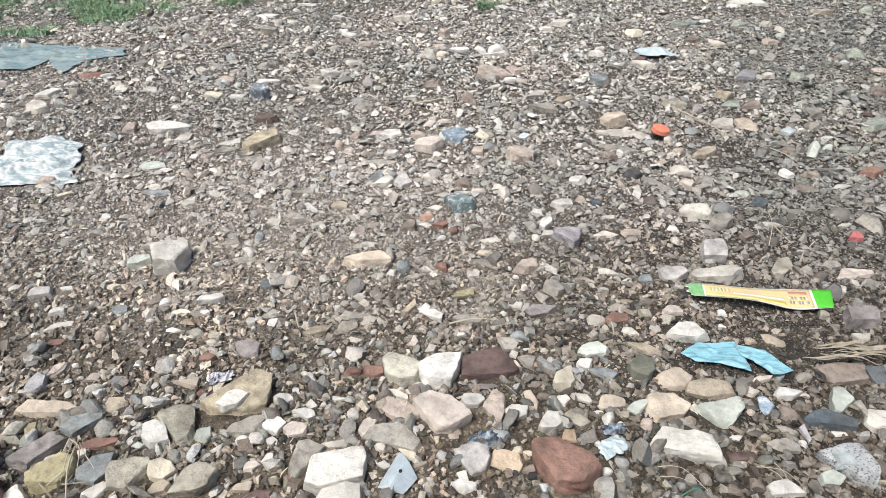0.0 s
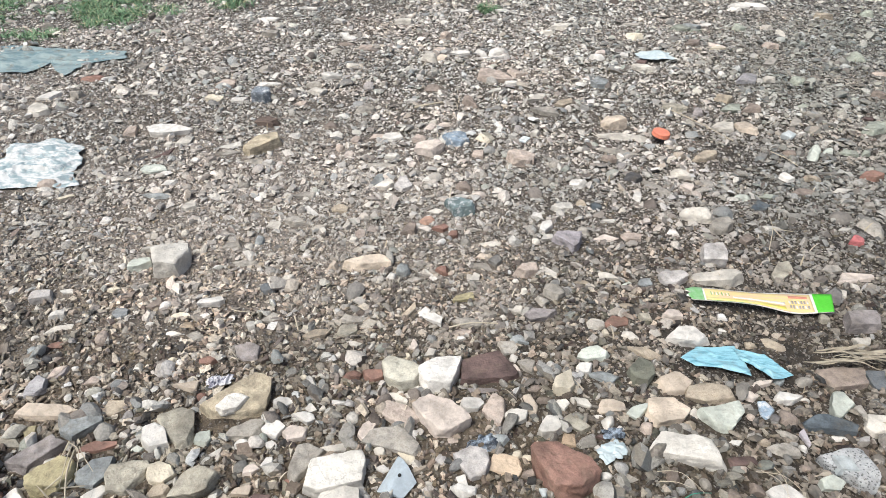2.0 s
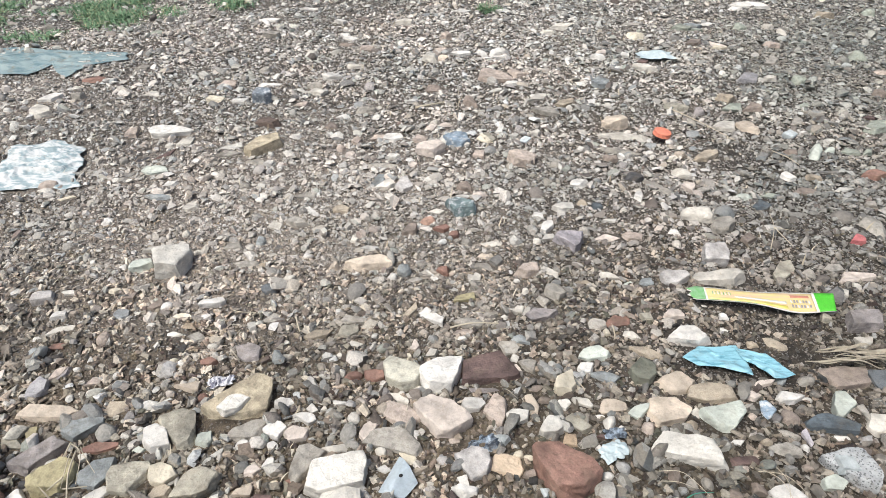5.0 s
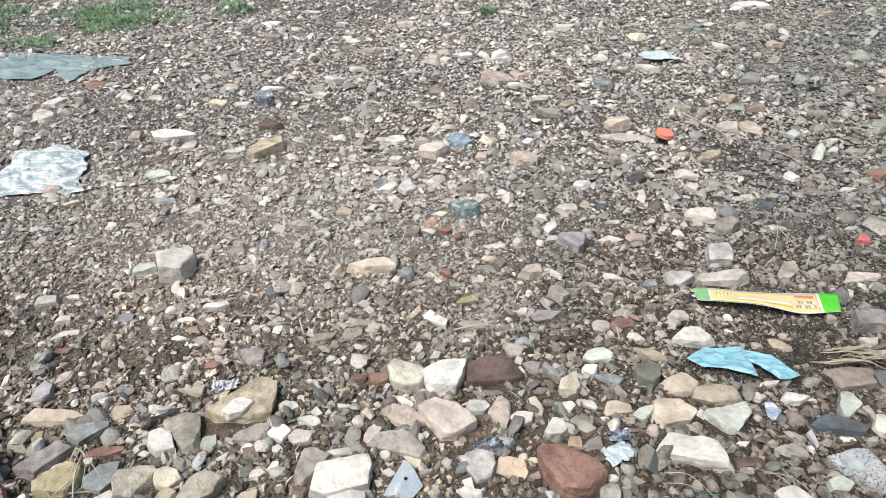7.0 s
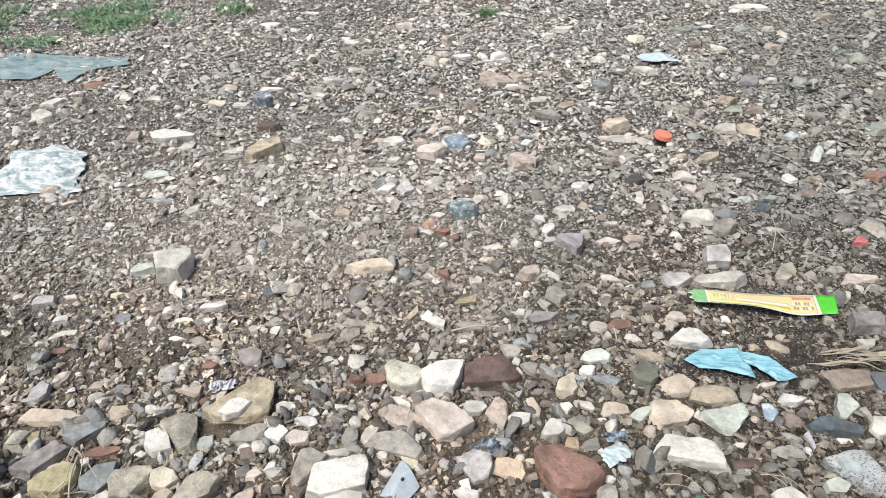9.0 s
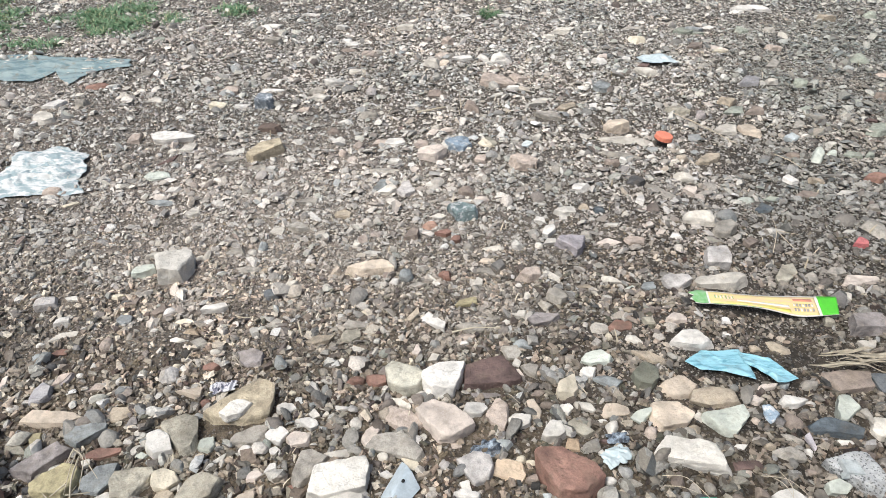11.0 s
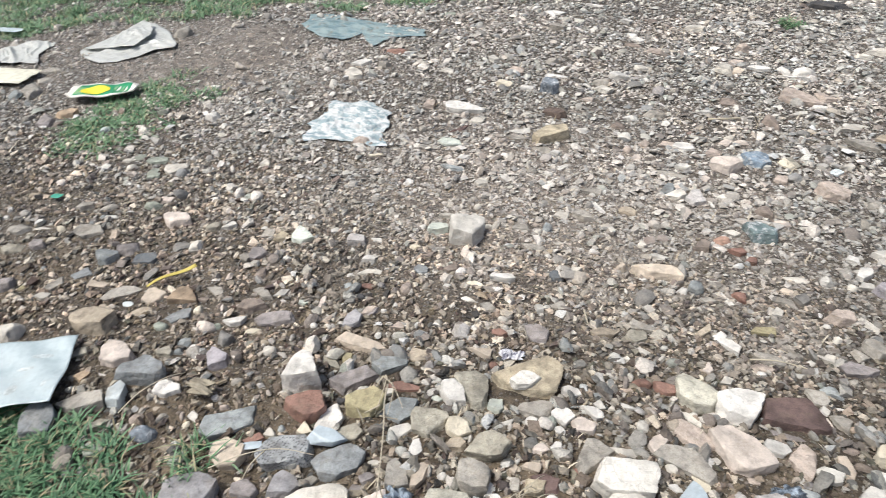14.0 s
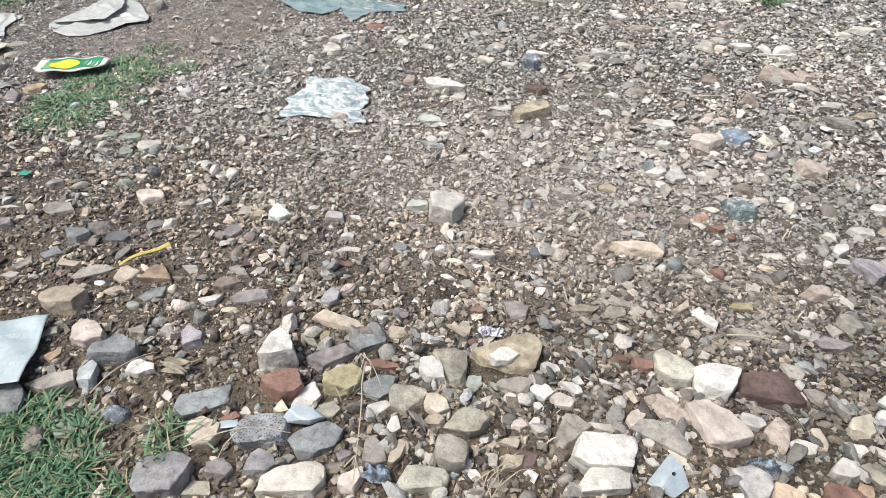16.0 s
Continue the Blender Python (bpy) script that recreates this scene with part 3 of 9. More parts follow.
put_stone(-0.516, 0.617, 0.035, 0.014, 0.009, 76, "b", "pk", 4033, faces=((-151, 0.7), (-90, 1.0), (19, 0.61), (116, 0.77)))
put_stone(-0.545, 0.673, 0.022, 0.015, 0.005, 12, "s", "rd", 4034, faces=((-90, 1.0), (2, 0.97), (103, 0.76), (160, 0.6)))
put_stone(-0.480, 0.686, 0.026, 0.021, 0.013, -88, "r", "pk", 4035, faces=((-180, 1.0), (-102, 0.89), (-37, 0.91), (27, 0.81), (98, 0.94)))
put_stone(-0.457, 0.604, 0.021, 0.013, 0.007, 14, "b", "pk", 4036, faces=((-90, 1.0), (1, 0.99), (83, 1.0), (151, 0.4)))
put_stone(-0.419, 0.720, 0.018, 0.009, 0.006, -0, "r", "wh", 4037, faces=((-109, 0.87), (-21, 0.58), (90, 1.0), (162, 0.78)))
put_stone(-0.617, 1.351, 0.099, 0.057, 0.018, -6, "s", "wh", 4038, faces=((-154, 1.06), (-90, 1.0), (-50, 0.7), (-1, 0.99), (69, 0.82), (126, 0.99), (176, 0.97)))
put_stone(-0.710, 1.347, 0.038, 0.029, 0.016, -81, "b", "pk", 4039, faces=((-96, 0.89), (0, 1.0), (93, 0.95), (174, 0.92)))
put_stone(-0.746, 1.565, 0.043, 0.027, 0.008, 2, "s", "pg", 4040, faces=((-90, 1.0), (10, 0.82), (81, 0.92), (164, 0.68)))
put_stone(-0.566, 1.527, 0.040, 0.027, 0.015, -9, "b", "cr", 4041, faces=((-90, 1.0), (2, 0.96), (84, 0.89), (180, 0.99)))
put_stone(-0.502, 1.524, 0.040, 0.023, 0.013, 1, "b", "wh", 4042, faces=((-180, 1.0), (-99, 0.91), (-13, 0.76), (92, 0.97)))
put_stone(-0.446, 1.544, 0.062, 0.048, 0.030, -87, "k", "bls", 4043, faces=((-178, 0.99), (-90, 1.0), (-6, 0.94), (56, 0.96), (113, 0.83)))
put_stone(-0.401, 1.406, 0.062, 0.032, 0.018, -5, "b", "brd", 4044, faces=((-90, 1.0), (-19, 0.94), (40, 0.78), (103, 0.94), (179, 0.99)))
put_stone(-0.381, 1.281, 0.093, 0.045, 0.031, 35, "k", "ts", 4045, faces=((-169, 0.98), (-97, 1.0), (-70, 0.92), (-4, 0.93), (90, 1.0), (138, 0.74)))
put_stone(-0.455, 1.286, 0.063, 0.023, 0.008, 33, "s", "pl", 4046, faces=((-157, 0.53), (-109, 0.68), (-5, 0.91), (90, 1.0)))
put_stone(-0.455, 1.253, 0.055, 0.020, 0.007, 25, "s", "gy", 4047, faces=((-158, 0.55), (-88, 0.99), (16, 0.69), (90, 1.0)))
put_stone(-0.568, 1.301, 0.040, 0.032, 0.009, 13, "s", "pg", 4048, faces=((-90, 1.0), (-10, 0.8), (104, 0.74), (161, 0.63)))
put_stone(-0.514, 1.219, 0.018, 0.017, 0.009, 70, "b", "wh", 4049, faces=((-170, 0.81), (-87, 0.97), (-8, 0.85), (90, 1.0)))
put_stone(-0.540, 1.130, 0.032, 0.017, 0.006, 2, "s", "wh", 4050, faces=((-90, 1.0), (-14, 0.74), (90, 1.0), (167, 0.74)))
put_stone(-0.588, 1.174, 0.055, 0.034, 0.011, -4, "s", "gnp", 4051, faces=((-121, 0.94), (-49, 0.65), (26, 0.91), (90, 1.0), (176, 0.97)))
put_stone(-0.639, 1.161, 0.023, 0.021, 0.006, 78, "s", "gyd", 4052, faces=((-168, 0.77), (-87, 0.97), (-8, 0.86), (90, 1.0)))
put_stone(-0.358, 1.220, 0.021, 0.017, 0.009, -13, "b", "wh", 4053, faces=((-77, 0.75), (-5, 0.92), (90, 1.0), (173, 0.88)))
put_stone(-0.327, 1.169, 0.037, 0.015, 0.005, 67, "s", "wh", 4054, faces=((-180, 1.0), (-87, 0.94), (-7, 0.95), (73, 0.65)))
put_stone(-0.350, 1.130, 0.023, 0.016, 0.008, -12, "b", "pl", 4055, faces=((-180, 1.0), (-87, 0.94), (15, 0.73), (87, 0.95)))
put_stone(-0.575, 1.639, 0.055, 0.038, 0.012, 14, "s", "pk", 4056, faces=((-90, 1.0), (0, 1.0), (96, 0.89), (156, 0.51)))
put_stone(-0.347, 1.523, 0.041, 0.031, 0.009, 2, "s", "pk", 4057, faces=((-90, 1.0), (-5, 0.91), (114, 0.51), (148, 0.33)))
put_stone(-0.652, 1.694, 0.037, 0.026, 0.014, -44, "b", "pl", 4058, faces=((-162, 0.64), (-79, 0.91), (0, 1.0), (90, 1.0)))
put_stone(-0.590, 1.243, 0.060, 0.014, 0.006, 52, "s", "rdm", 4059, faces=((-150, 0.35), (-22, 0.54), (90, 1.0)))
put_stone(-0.290, 1.690, 0.055, 0.037, 0.020, -4, "b", "wh", 4060, faces=((-120, 0.88), (-57, 0.83), (9, 0.93), (90, 1.0), (163, 0.83)))
put_stone(-0.178, 1.486, 0.061, 0.029, 0.021, 18, "r", "gy", 4061, faces=((-140, 0.84), (-90, 1.0), (3, 0.95), (60, 0.85), (138, 0.68)))
put_stone(-0.058, 1.547, 0.028, 0.022, 0.012, -5, "b", "wh", 4062, faces=((-90, 1.0), (0, 1.0), (99, 0.82), (159, 0.57)))
put_stone(-0.232, 1.453, 0.032, 0.021, 0.007, -7, "s", "wh", 4063, faces=((-90, 1.0), (-4, 0.93), (90, 1.0), (152, 0.41)))
put_stone(-0.007, 1.626, 0.051, 0.038, 0.012, 2, "s", "br", 4064, faces=((-90, 1.0), (12, 0.77), (90, 1.0), (171, 0.83)))
put_stone(0.027, 1.417, 0.040, 0.017, 0.012, 2, "r", "pkp", 4065, faces=((-139, 0.71), (-58, 0.81), (9, 0.94), (90, 1.0), (155, 0.93)))
put_stone(-0.006, 1.404, 0.036, 0.022, 0.007, 68, "s", "pkp", 4066, faces=((-173, 0.88), (-82, 0.89), (0, 1.0), (90, 1.0)))
put_stone(-0.093, 1.348, 0.047, 0.038, 0.011, 2, "s", "wh", 4067, faces=((-123, 0.83), (-56, 0.84), (14, 0.89), (90, 1.0), (165, 0.88)))
put_stone(-0.135, 1.353, 0.040, 0.023, 0.007, 8, "s", "pk", 4068, faces=((-90, 1.0), (-2, 0.97), (80, 0.94), (160, 0.59)))
put_stone(-0.006, 1.281, 0.074, 0.045, 0.025, 17, "b", "pkp", 4069, faces=((-122, 0.81), (-41, 0.72), (13, 0.99), (90, 1.0), (161, 0.84)))
put_stone(-0.029, 1.338, 0.039, 0.030, 0.009, 72, "s", "pk", 4070, faces=((-171, 0.83), (-86, 0.95), (-14, 0.73), (90, 1.0)))
put_stone(0.058, 1.334, 0.058, 0.047, 0.025, 42, "b", "bl", 4071, faces=((-180, 1.0), (-143, 0.89), (-85, 0.97), (-21, 0.94), (41, 0.75), (90, 0.99)))
put_stone(0.118, 1.351, 0.038, 0.026, 0.008, -44, "s", "cr", 4072, faces=((-168, 0.77), (-78, 0.86), (0, 1.0), (79, 0.8)))
put_stone(0.132, 1.364, 0.046, 0.022, 0.007, -54, "s", "ol", 4073, faces=((-180, 0.99), (-90, 1.0), (7, 0.87), (73, 0.66)))
put_stone(0.194, 1.374, 0.026, 0.016, 0.009, 54, "b", "pl", 4074, faces=((-165, 0.7), (-84, 0.95), (-4, 0.93), (90, 1.0)))
put_stone(0.215, 1.354, 0.028, 0.020, 0.006, 54, "s", "bgp", 4075, faces=((-165, 0.71), (-92, 0.97), (3, 0.94), (90, 1.0)))
put_stone(0.245, 1.390, 0.030, 0.020, 0.011, 57, "b", "pg", 4076, faces=((-167, 0.76), (-82, 0.91), (-10, 0.81), (90, 1.0)))
put_stone(-0.087, 1.257, 0.030, 0.024, 0.012, -20, "b", "pl", 4077, faces=((-71, 0.63), (-11, 0.79), (90, 1.0), (172, 0.86)))
put_stone(-0.183, 1.269, 0.043, 0.019, 0.006, 79, "s", "pkp", 4078, faces=((-160, 0.6), (-82, 0.95), (19, 0.69), (90, 1.0)))
put_stone(-0.040, 1.224, 0.024, 0.016, 0.009, 67, "b", "pkp", 4079, faces=((-173, 0.86), (-87, 0.96), (-3, 0.94), (90, 1.0)))
put_stone(-0.003, 1.165, 0.026, 0.018, 0.012, -22, "r", "pl", 4080, faces=((-84, 0.89), (0, 1.0), (87, 0.97), (168, 0.77)))
put_stone(0.218, 1.257, 0.040, 0.034, 0.018, 71, "b", "pk", 4081, faces=((-73, 0.66), (-18, 0.64), (90, 1.0), (179, 0.99)))
put_stone(0.105, 1.274, 0.027, 0.026, 0.013, -7, "b", "pk", 4082, faces=((-99, 0.82), (0, 1.0), (90, 1.0), (169, 0.86)))
put_stone(-0.059, 1.143, 0.044, 0.041, 0.012, -69, "s", "pgl", 4083, faces=((-132, 0.63), (-51, 0.89), (7, 0.95), (90, 1.0), (177, 1.0)))
put_stone(-0.107, 1.157, 0.052, 0.024, 0.008, 80, "s", "bg", 4084, faces=((-174, 0.9), (-90, 1.0), (0, 1.0), (80, 0.8)))
put_stone(-0.176, 1.330, 0.033, 0.022, 0.012, 67, "b", "pk", 4085, faces=((-83, 0.87), (-13, 0.75), (90, 1.0), (171, 0.83)))
put_stone(0.164, 1.720, 0.107, 0.067, 0.021, -18, "s", "pk", 4086, faces=((-175, 0.91), (-114, 0.91), (-53, 0.8), (29, 0.76), (90, 1.0)))
put_stone(0.157, 1.634, 0.062, 0.020, 0.008, 34, "s", "pl", 4087, faces=((-103, 0.85), (-14, 0.74), (90, 1.0), (148, 0.51)))
put_stone(0.271, 1.590, 0.084, 0.032, 0.011, 61, "s", "pg", 4088, faces=((-153, 0.44), (-75, 0.97), (21, 0.68), (90, 1.0)))
put_stone(0.279, 1.501, 0.057, 0.043, 0.013, 14, "s", "gy", 4089, faces=((-150, 0.35), (-119, 0.39), (1, 0.99), (90, 1.0)))
put_stone(0.338, 1.562, 0.075, 0.035, 0.012, 33, "s", "tn", 4090, faces=((-158, 0.87), (-90, 1.0), (-21, 0.86), (52, 0.76), (132, 0.77)))
put_stone(0.454, 1.688, 0.048, 0.040, 0.021, 52, "b", "bg", 4091, faces=((-131, 0.75), (-67, 0.92), (2, 0.98), (90, 1.0), (168, 0.95)))
put_stone(0.494, 1.680, 0.047, 0.016, 0.011, 69, "b", "pl", 4092, faces=((-127, 0.85), (-29, 0.4), (90, 1.0), (171, 0.94)))
put_stone(0.440, 1.445, 0.062, 0.045, 0.024, 26, "b", "tnp", 4093, faces=((-164, 0.94), (-90, 1.0), (5, 0.91), (58, 0.85), (132, 0.74)))
put_stone(0.627, 1.557, 0.063, 0.045, 0.014, -35, "s", "ol", 4094, faces=((-90, 1.0), (-35, 0.8), (47, 0.71), (126, 0.83), (175, 0.91)))
put_stone(0.677, 1.519, 0.044, 0.029, 0.019, 67, "r", "pu", 4095, faces=((-179, 0.98), (-140, 0.76), (-66, 0.84), (10, 0.9), (90, 1.0)))
put_stone(0.568, 1.916, 0.034, 0.023, 0.013, -11, "b", "wh", 4096, faces=((-75, 0.72), (-1, 0.98), (90, 1.0), (168, 0.77)))
put_stone(0.496, 1.925, 0.036, 0.035, 0.018, -10, "b", "pkp", 4097, faces=((-90, 1.0), (3, 0.95), (91, 0.98), (169, 0.78)))
put_stone(0.758, 2.071, 0.043, 0.028, 0.018, -6, "r", "gyd", 4098, faces=((-90, 1.0), (-1, 0.98), (92, 0.96), (169, 0.78)))
put_stone(0.652, 2.205, 0.086, 0.029, 0.011, 2, "s", "gy", 4099, faces=((-90, 1.0), (-14, 0.88), (62, 0.81), (157, 0.53)))
put_stone(0.817, 2.041, 0.058, 0.043, 0.013, 62, "s", "br", 4100, faces=((-164, 0.68), (-90, 1.0), (5, 0.91), (81, 0.84)))
put_stone(0.880, 1.992, 0.057, 0.017, 0.012, -3, "b", "cr", 4101, faces=((-90, 1.0), (-31, 0.79), (60, 0.61), (166, 0.73)))
put_stone(0.820, 2.182, 0.069, 0.053, 0.016, -25, "s", "gn", 4102, faces=((-78, 0.78), (-11, 0.79), (90, 1.0), (165, 0.7)))
put_stone(0.914, 2.217, 0.055, 0.026, 0.009, 42, "s", "wh", 4103, faces=((-163, 0.66), (-94, 0.94), (-4, 0.93), (90, 1.0)))
put_stone(0.408, 2.178, 0.074, 0.049, 0.015, 52, "s", "pg", 4104, faces=((-154, 0.45), (-91, 0.98), (13, 0.74), (90, 1.0)))
put_stone(0.790, 1.800, 0.035, 0.016, 0.011, 56, "r", "pl", 4105, faces=((-172, 0.85), (-91, 0.98), (-9, 0.83), (90, 1.0)))
put_stone(0.821, 1.785, 0.029, 0.022, 0.014, 39, "r", "pl", 4106, faces=((-172, 0.94), (-90, 1.0), (-2, 0.96), (108, 0.64)))
put_stone(0.883, 1.746, 0.088, 0.049, 0.016, 59, "s", "lv", 4107, faces=((-160, 0.59), (-81, 0.95), (-2, 0.99), (35, 0.95), (90, 1.0)))
put_stone(1.011, 1.891, 0.083, 0.028, 0.010, 52, "s", "gy", 4108, faces=((-164, 0.7), (-87, 0.98), (-9, 0.84), (90, 1.0)))
put_stone(0.611, 1.865, 0.035, 0.018, 0.011, -10, "b", "rdm", 4109, faces=((-90, 1.0), (-9, 0.87), (82, 0.95), (161, 0.63)))
put_stone(0.624, 1.299, 0.083, 0.033, 0.012, 37, "s", "tn", 4110, faces=((-178, 0.99), (-150, 0.89), (-90, 1.0), (-22, 1.0), (30, 0.78), (115, 0.78)))
put_stone(0.770, 1.436, 0.069, 0.042, 0.013, -81, "s", "tnp", 4111, faces=((-178, 0.96), (-94, 1.0), (-35, 0.6), (26, 1.06), (90, 1.0)))
put_stone(0.716, 1.445, 0.060, 0.043, 0.013, -5, "s", "pg", 4112, faces=((-138, 1.0), (-80, 0.91), (-8, 0.86), (90, 1.0), (150, 0.68)))
put_stone(0.767, 1.550, 0.061, 0.039, 0.012, -3, "s", "gn", 4113, faces=((-90, 1.0), (-9, 0.86), (83, 1.0), (153, 0.44)))
put_stone(0.819, 1.538, 0.056, 0.040, 0.012, 50, "s", "br", 4114, faces=((-147, 0.3), (-41, 0.87), (-2, 0.96), (90, 1.0)))
put_stone(0.882, 1.318, 0.075, 0.026, 0.020, 61, "r", "gnp", 4115, faces=((-179, 0.98), (-110, 0.93), (-47, 0.76), (21, 0.89), (90, 1.0)))
put_stone(0.914, 1.323, 0.032, 0.025, 0.016, 63, "r", "gnp", 4116, faces=((-165, 0.72), (-90, 1.0), (8, 0.84), (79, 0.78)))
put_stone(0.963, 1.325, 0.047, 0.030, 0.009, -16, "s", "gn", 4117, faces=((-126, 0.94), (-63, 0.79), (1, 1.0), (90, 1.0), (156, 0.74)))
put_stone(1.005, 1.327, 0.031, 0.021, 0.013, 61, "r", "gn", 4118, faces=((-164, 0.68), (-90, 1.0), (15, 0.7), (82, 0.85)))
put_stone(1.092, 1.447, 0.104, 0.044, 0.015, 48, "s", "gn", 4119, faces=((-173, 0.87), (-132, 0.67), (-50, 0.85), (29, 0.74), (90, 1.0)))
put_stone(1.106, 1.508, 0.042, 0.022, 0.007, 38, "s", "rdm", 4120, faces=((-157, 0.52), (-88, 1.0), (18, 0.66), (90, 1.0)))
put_stone(0.897, 1.417, 0.022, 0.014, 0.009, 34, "r", "wh", 4121, faces=((-168, 0.76), (-90, 0.99), (12, 0.77), (90, 1.0)))
put_stone(0.856, 1.401, 0.040, 0.027, 0.015, 41, "b", "bgp", 4122, faces=((-169, 0.8), (-90, 1.0), (0, 1.0), (90, 1.0)))
put_stone(0.904, 1.473, 0.067, 0.023, 0.008, 57, "s", "gy", 4123, faces=((-159, 0.57), (-87, 0.99), (-16, 0.69), (90, 1.0)))
put_stone(0.944, 1.382, 0.036, 0.017, 0.006, 35, "s", "pl", 4124, faces=((-160, 0.66), (-90, 1.0), (15, 0.7), (97, 0.94)))
put_stone(0.753, 1.298, 0.034, 0.021, 0.007, 54, "s", "gyd", 4125, faces=((-166, 0.72), (-89, 0.99), (-5, 0.9), (90, 1.0)))
put_stone(0.963, 1.570, 0.046, 0.024, 0.008, 40, "s", "gn", 4126, faces=((-176, 0.92), (-107, 0.86), (-18, 0.64), (90, 1.0)))
put_stone(-0.340, 2.181, 0.037, 0.029, 0.015, -28, "b", "wh", 4127, faces=((-90, 1.0), (4, 0.93), (88, 0.97), (173, 0.88)))
put_stone(-0.282, 2.013, 0.046, 0.033, 0.010, -22, "s", "wh", 4128, faces=((-77, 0.75), (-11, 0.8), (90, 1.0), (176, 0.93)))
put_stone(-0.224, 1.926, 0.051, 0.045, 0.013, 2, "s", "pk", 4129, faces=((-90, 1.0), (14, 0.72), (75, 0.83), (167, 0.75)))
put_stone(0.065, 1.897, 0.071, 0.019, 0.013, 5, "b", "wh", 4130, faces=((-136, 0.8), (-50, 0.68), (4, 0.99), (90, 1.0), (161, 0.91)))
put_stone(0.162, 1.874, 0.089, 0.013, 0.010, 1, "b", "wh", 4131, faces=((-141, 0.77), (-54, 0.7), (-8, 0.84), (90, 1.0), (149, 0.86)))
put_stone(0.005, 1.916, 0.041, 0.040, 0.012, -6, "s", "pk", 4132, faces=((-82, 0.85), (0, 1.0), (85, 0.96), (162, 0.65)))
put_stone(0.072, 2.329, 0.057, 0.030, 0.010, -24, "s", "wh", 4133, faces=((-90, 1.0), (-11, 0.81), (86, 0.98), (159, 0.58)))
put_stone(0.225, 2.344, 0.061, 0.027, 0.009, -13, "s", "wh", 4134, faces=((-90, 1.0), (-18, 0.71), (79, 0.96), (156, 0.5)))
put_stone(0.007, 1.857, 0.047, 0.037, 0.011, 76, "s", "tnp", 4135, faces=((-90, 1.0), (-23, 0.85), (68, 0.55), (180, 1.0)))
put_stone(0.224, 1.766, 0.061, 0.039, 0.012, -63, "s", "pk", 4136, faces=((-169, 0.92), (-93, 0.96), (0, 1.0), (109, 0.62)))
put_stone(-0.491, 0.551, 0.083, 0.026, 0.010, -2, "s", "tnp", 4137, faces=((-101, 1.05), (-80, 0.93), (-18, 0.83), (37, 1.04), (90, 1.0), (176, 0.94)))
put_stone(-0.505, 0.618, 0.033, 0.008, 0.006, 65, "b", "pu", 4138, faces=((-178, 0.96), (-110, 0.84), (-20, 0.61), (90, 1.0)))
put_stone(-0.559, 0.582, 0.028, 0.011, 0.004, 58, "s", "gy", 4139, faces=((-166, 0.72), (-136, 0.53), (-21, 0.57), (90, 1.0)))
put_stone(-0.341, 0.696, 0.028, 0.017, 0.005, -41, "s", "gy", 4141, faces=((-89, 0.99), (-7, 0.87), (90, 1.0), (173, 0.88)))
put_stone(-0.377, 0.701, 0.033, 0.011, 0.004, -9, "s", "pg", 4142, faces=((-90, 1.0), (-28, 0.76), (53, 0.81), (153, 0.44)))
put_stone(-0.324, 0.596, 0.039, 0.017, 0.010, 7, "b", "tnp", 4143, faces=((-136, 0.27), (-103, 0.74), (0, 1.0), (100, 0.81)))
put_stone(-0.305, 0.646, 0.027, 0.016, 0.009, -4, "b", "rd", 4144, faces=((-169, 0.94), (-90, 1.0), (-20, 0.87), (52, 0.78), (129, 0.79)))
put_stone(-0.403, 0.559, 0.029, 0.027, 0.008, 84, "s", "tn", 4145, faces=((-178, 0.97), (-139, 0.88), (-90, 1.0), (9, 0.84), (90, 1.0)))
put_stone(-0.434, 0.523, 0.052, 0.026, 0.015, 14, "b", "bg", 4146, faces=((-142, 0.84), (-44, 0.49), (2, 1.01), (90, 1.0), (170, 0.97)))
put_stone(-0.501, 0.518, 0.021, 0.020, 0.006, 19, "s", "oc", 4147, faces=((-156, 0.52), (-85, 0.99), (-4, 0.92), (90, 1.0)))
put_stone(-0.512, 0.504, 0.046, 0.018, 0.006, -11, "s", "ol", 4148, faces=((-164, 0.81), (-90, 1.0), (-60, 0.96), (38, 0.47), (120, 0.96)))
put_stone(-0.305, 0.532, 0.078, 0.046, 0.015, -44, "s", "ol", 4149, faces=((-147, 1.25), (-90, 1.0), (-12, 1.06), (26, 0.73), (53, 0.63), (121, 1.0), (171, 0.87)))
put_stone(-0.331, 0.510, 0.040, 0.034, 0.018, -68, "b", "wh", 4150, faces=((-180, 1.0), (-91, 1.0), (-58, 0.83), (-7, 0.87), (99, 0.83), (144, 0.79)))
put_stone(-0.270, 0.512, 0.024, 0.021, 0.011, -76, "b", "gnp", 4151, faces=((-180, 1.0), (-100, 0.95), (-29, 0.67), (50, 0.96), (99, 0.94)))
put_stone(-0.238, 0.569, 0.097, 0.066, 0.021, 40, "s", "ts", 4152, faces=((-172, 0.85), (-139, 0.53), (-114, 0.74), (-27, 0.84), (14, 1.0), (90, 1.0)))
put_stone(-0.400, 0.499, 0.045, 0.017, 0.006, 1, "s", "rd", 4153, faces=((-90, 1.0), (-37, 0.72), (7, 1.01), (90, 1.0), (160, 0.76), (174, 0.89)))
put_stone(-0.467, 0.485, 0.068, 0.027, 0.017, 48, "b", "pu", 4154, faces=((-180, 0.99), (-164, 0.85), (-80, 0.89), (8, 0.89), (90, 1.0)))
put_stone(-0.433, 0.452, 0.057, 0.040, 0.022, 56, "b", "oc", 4155, faces=((-152, 0.73), (-82, 0.95), (-35, 0.92), (14, 0.92), (79, 0.93), (90, 1.0), (159, 1.05)))
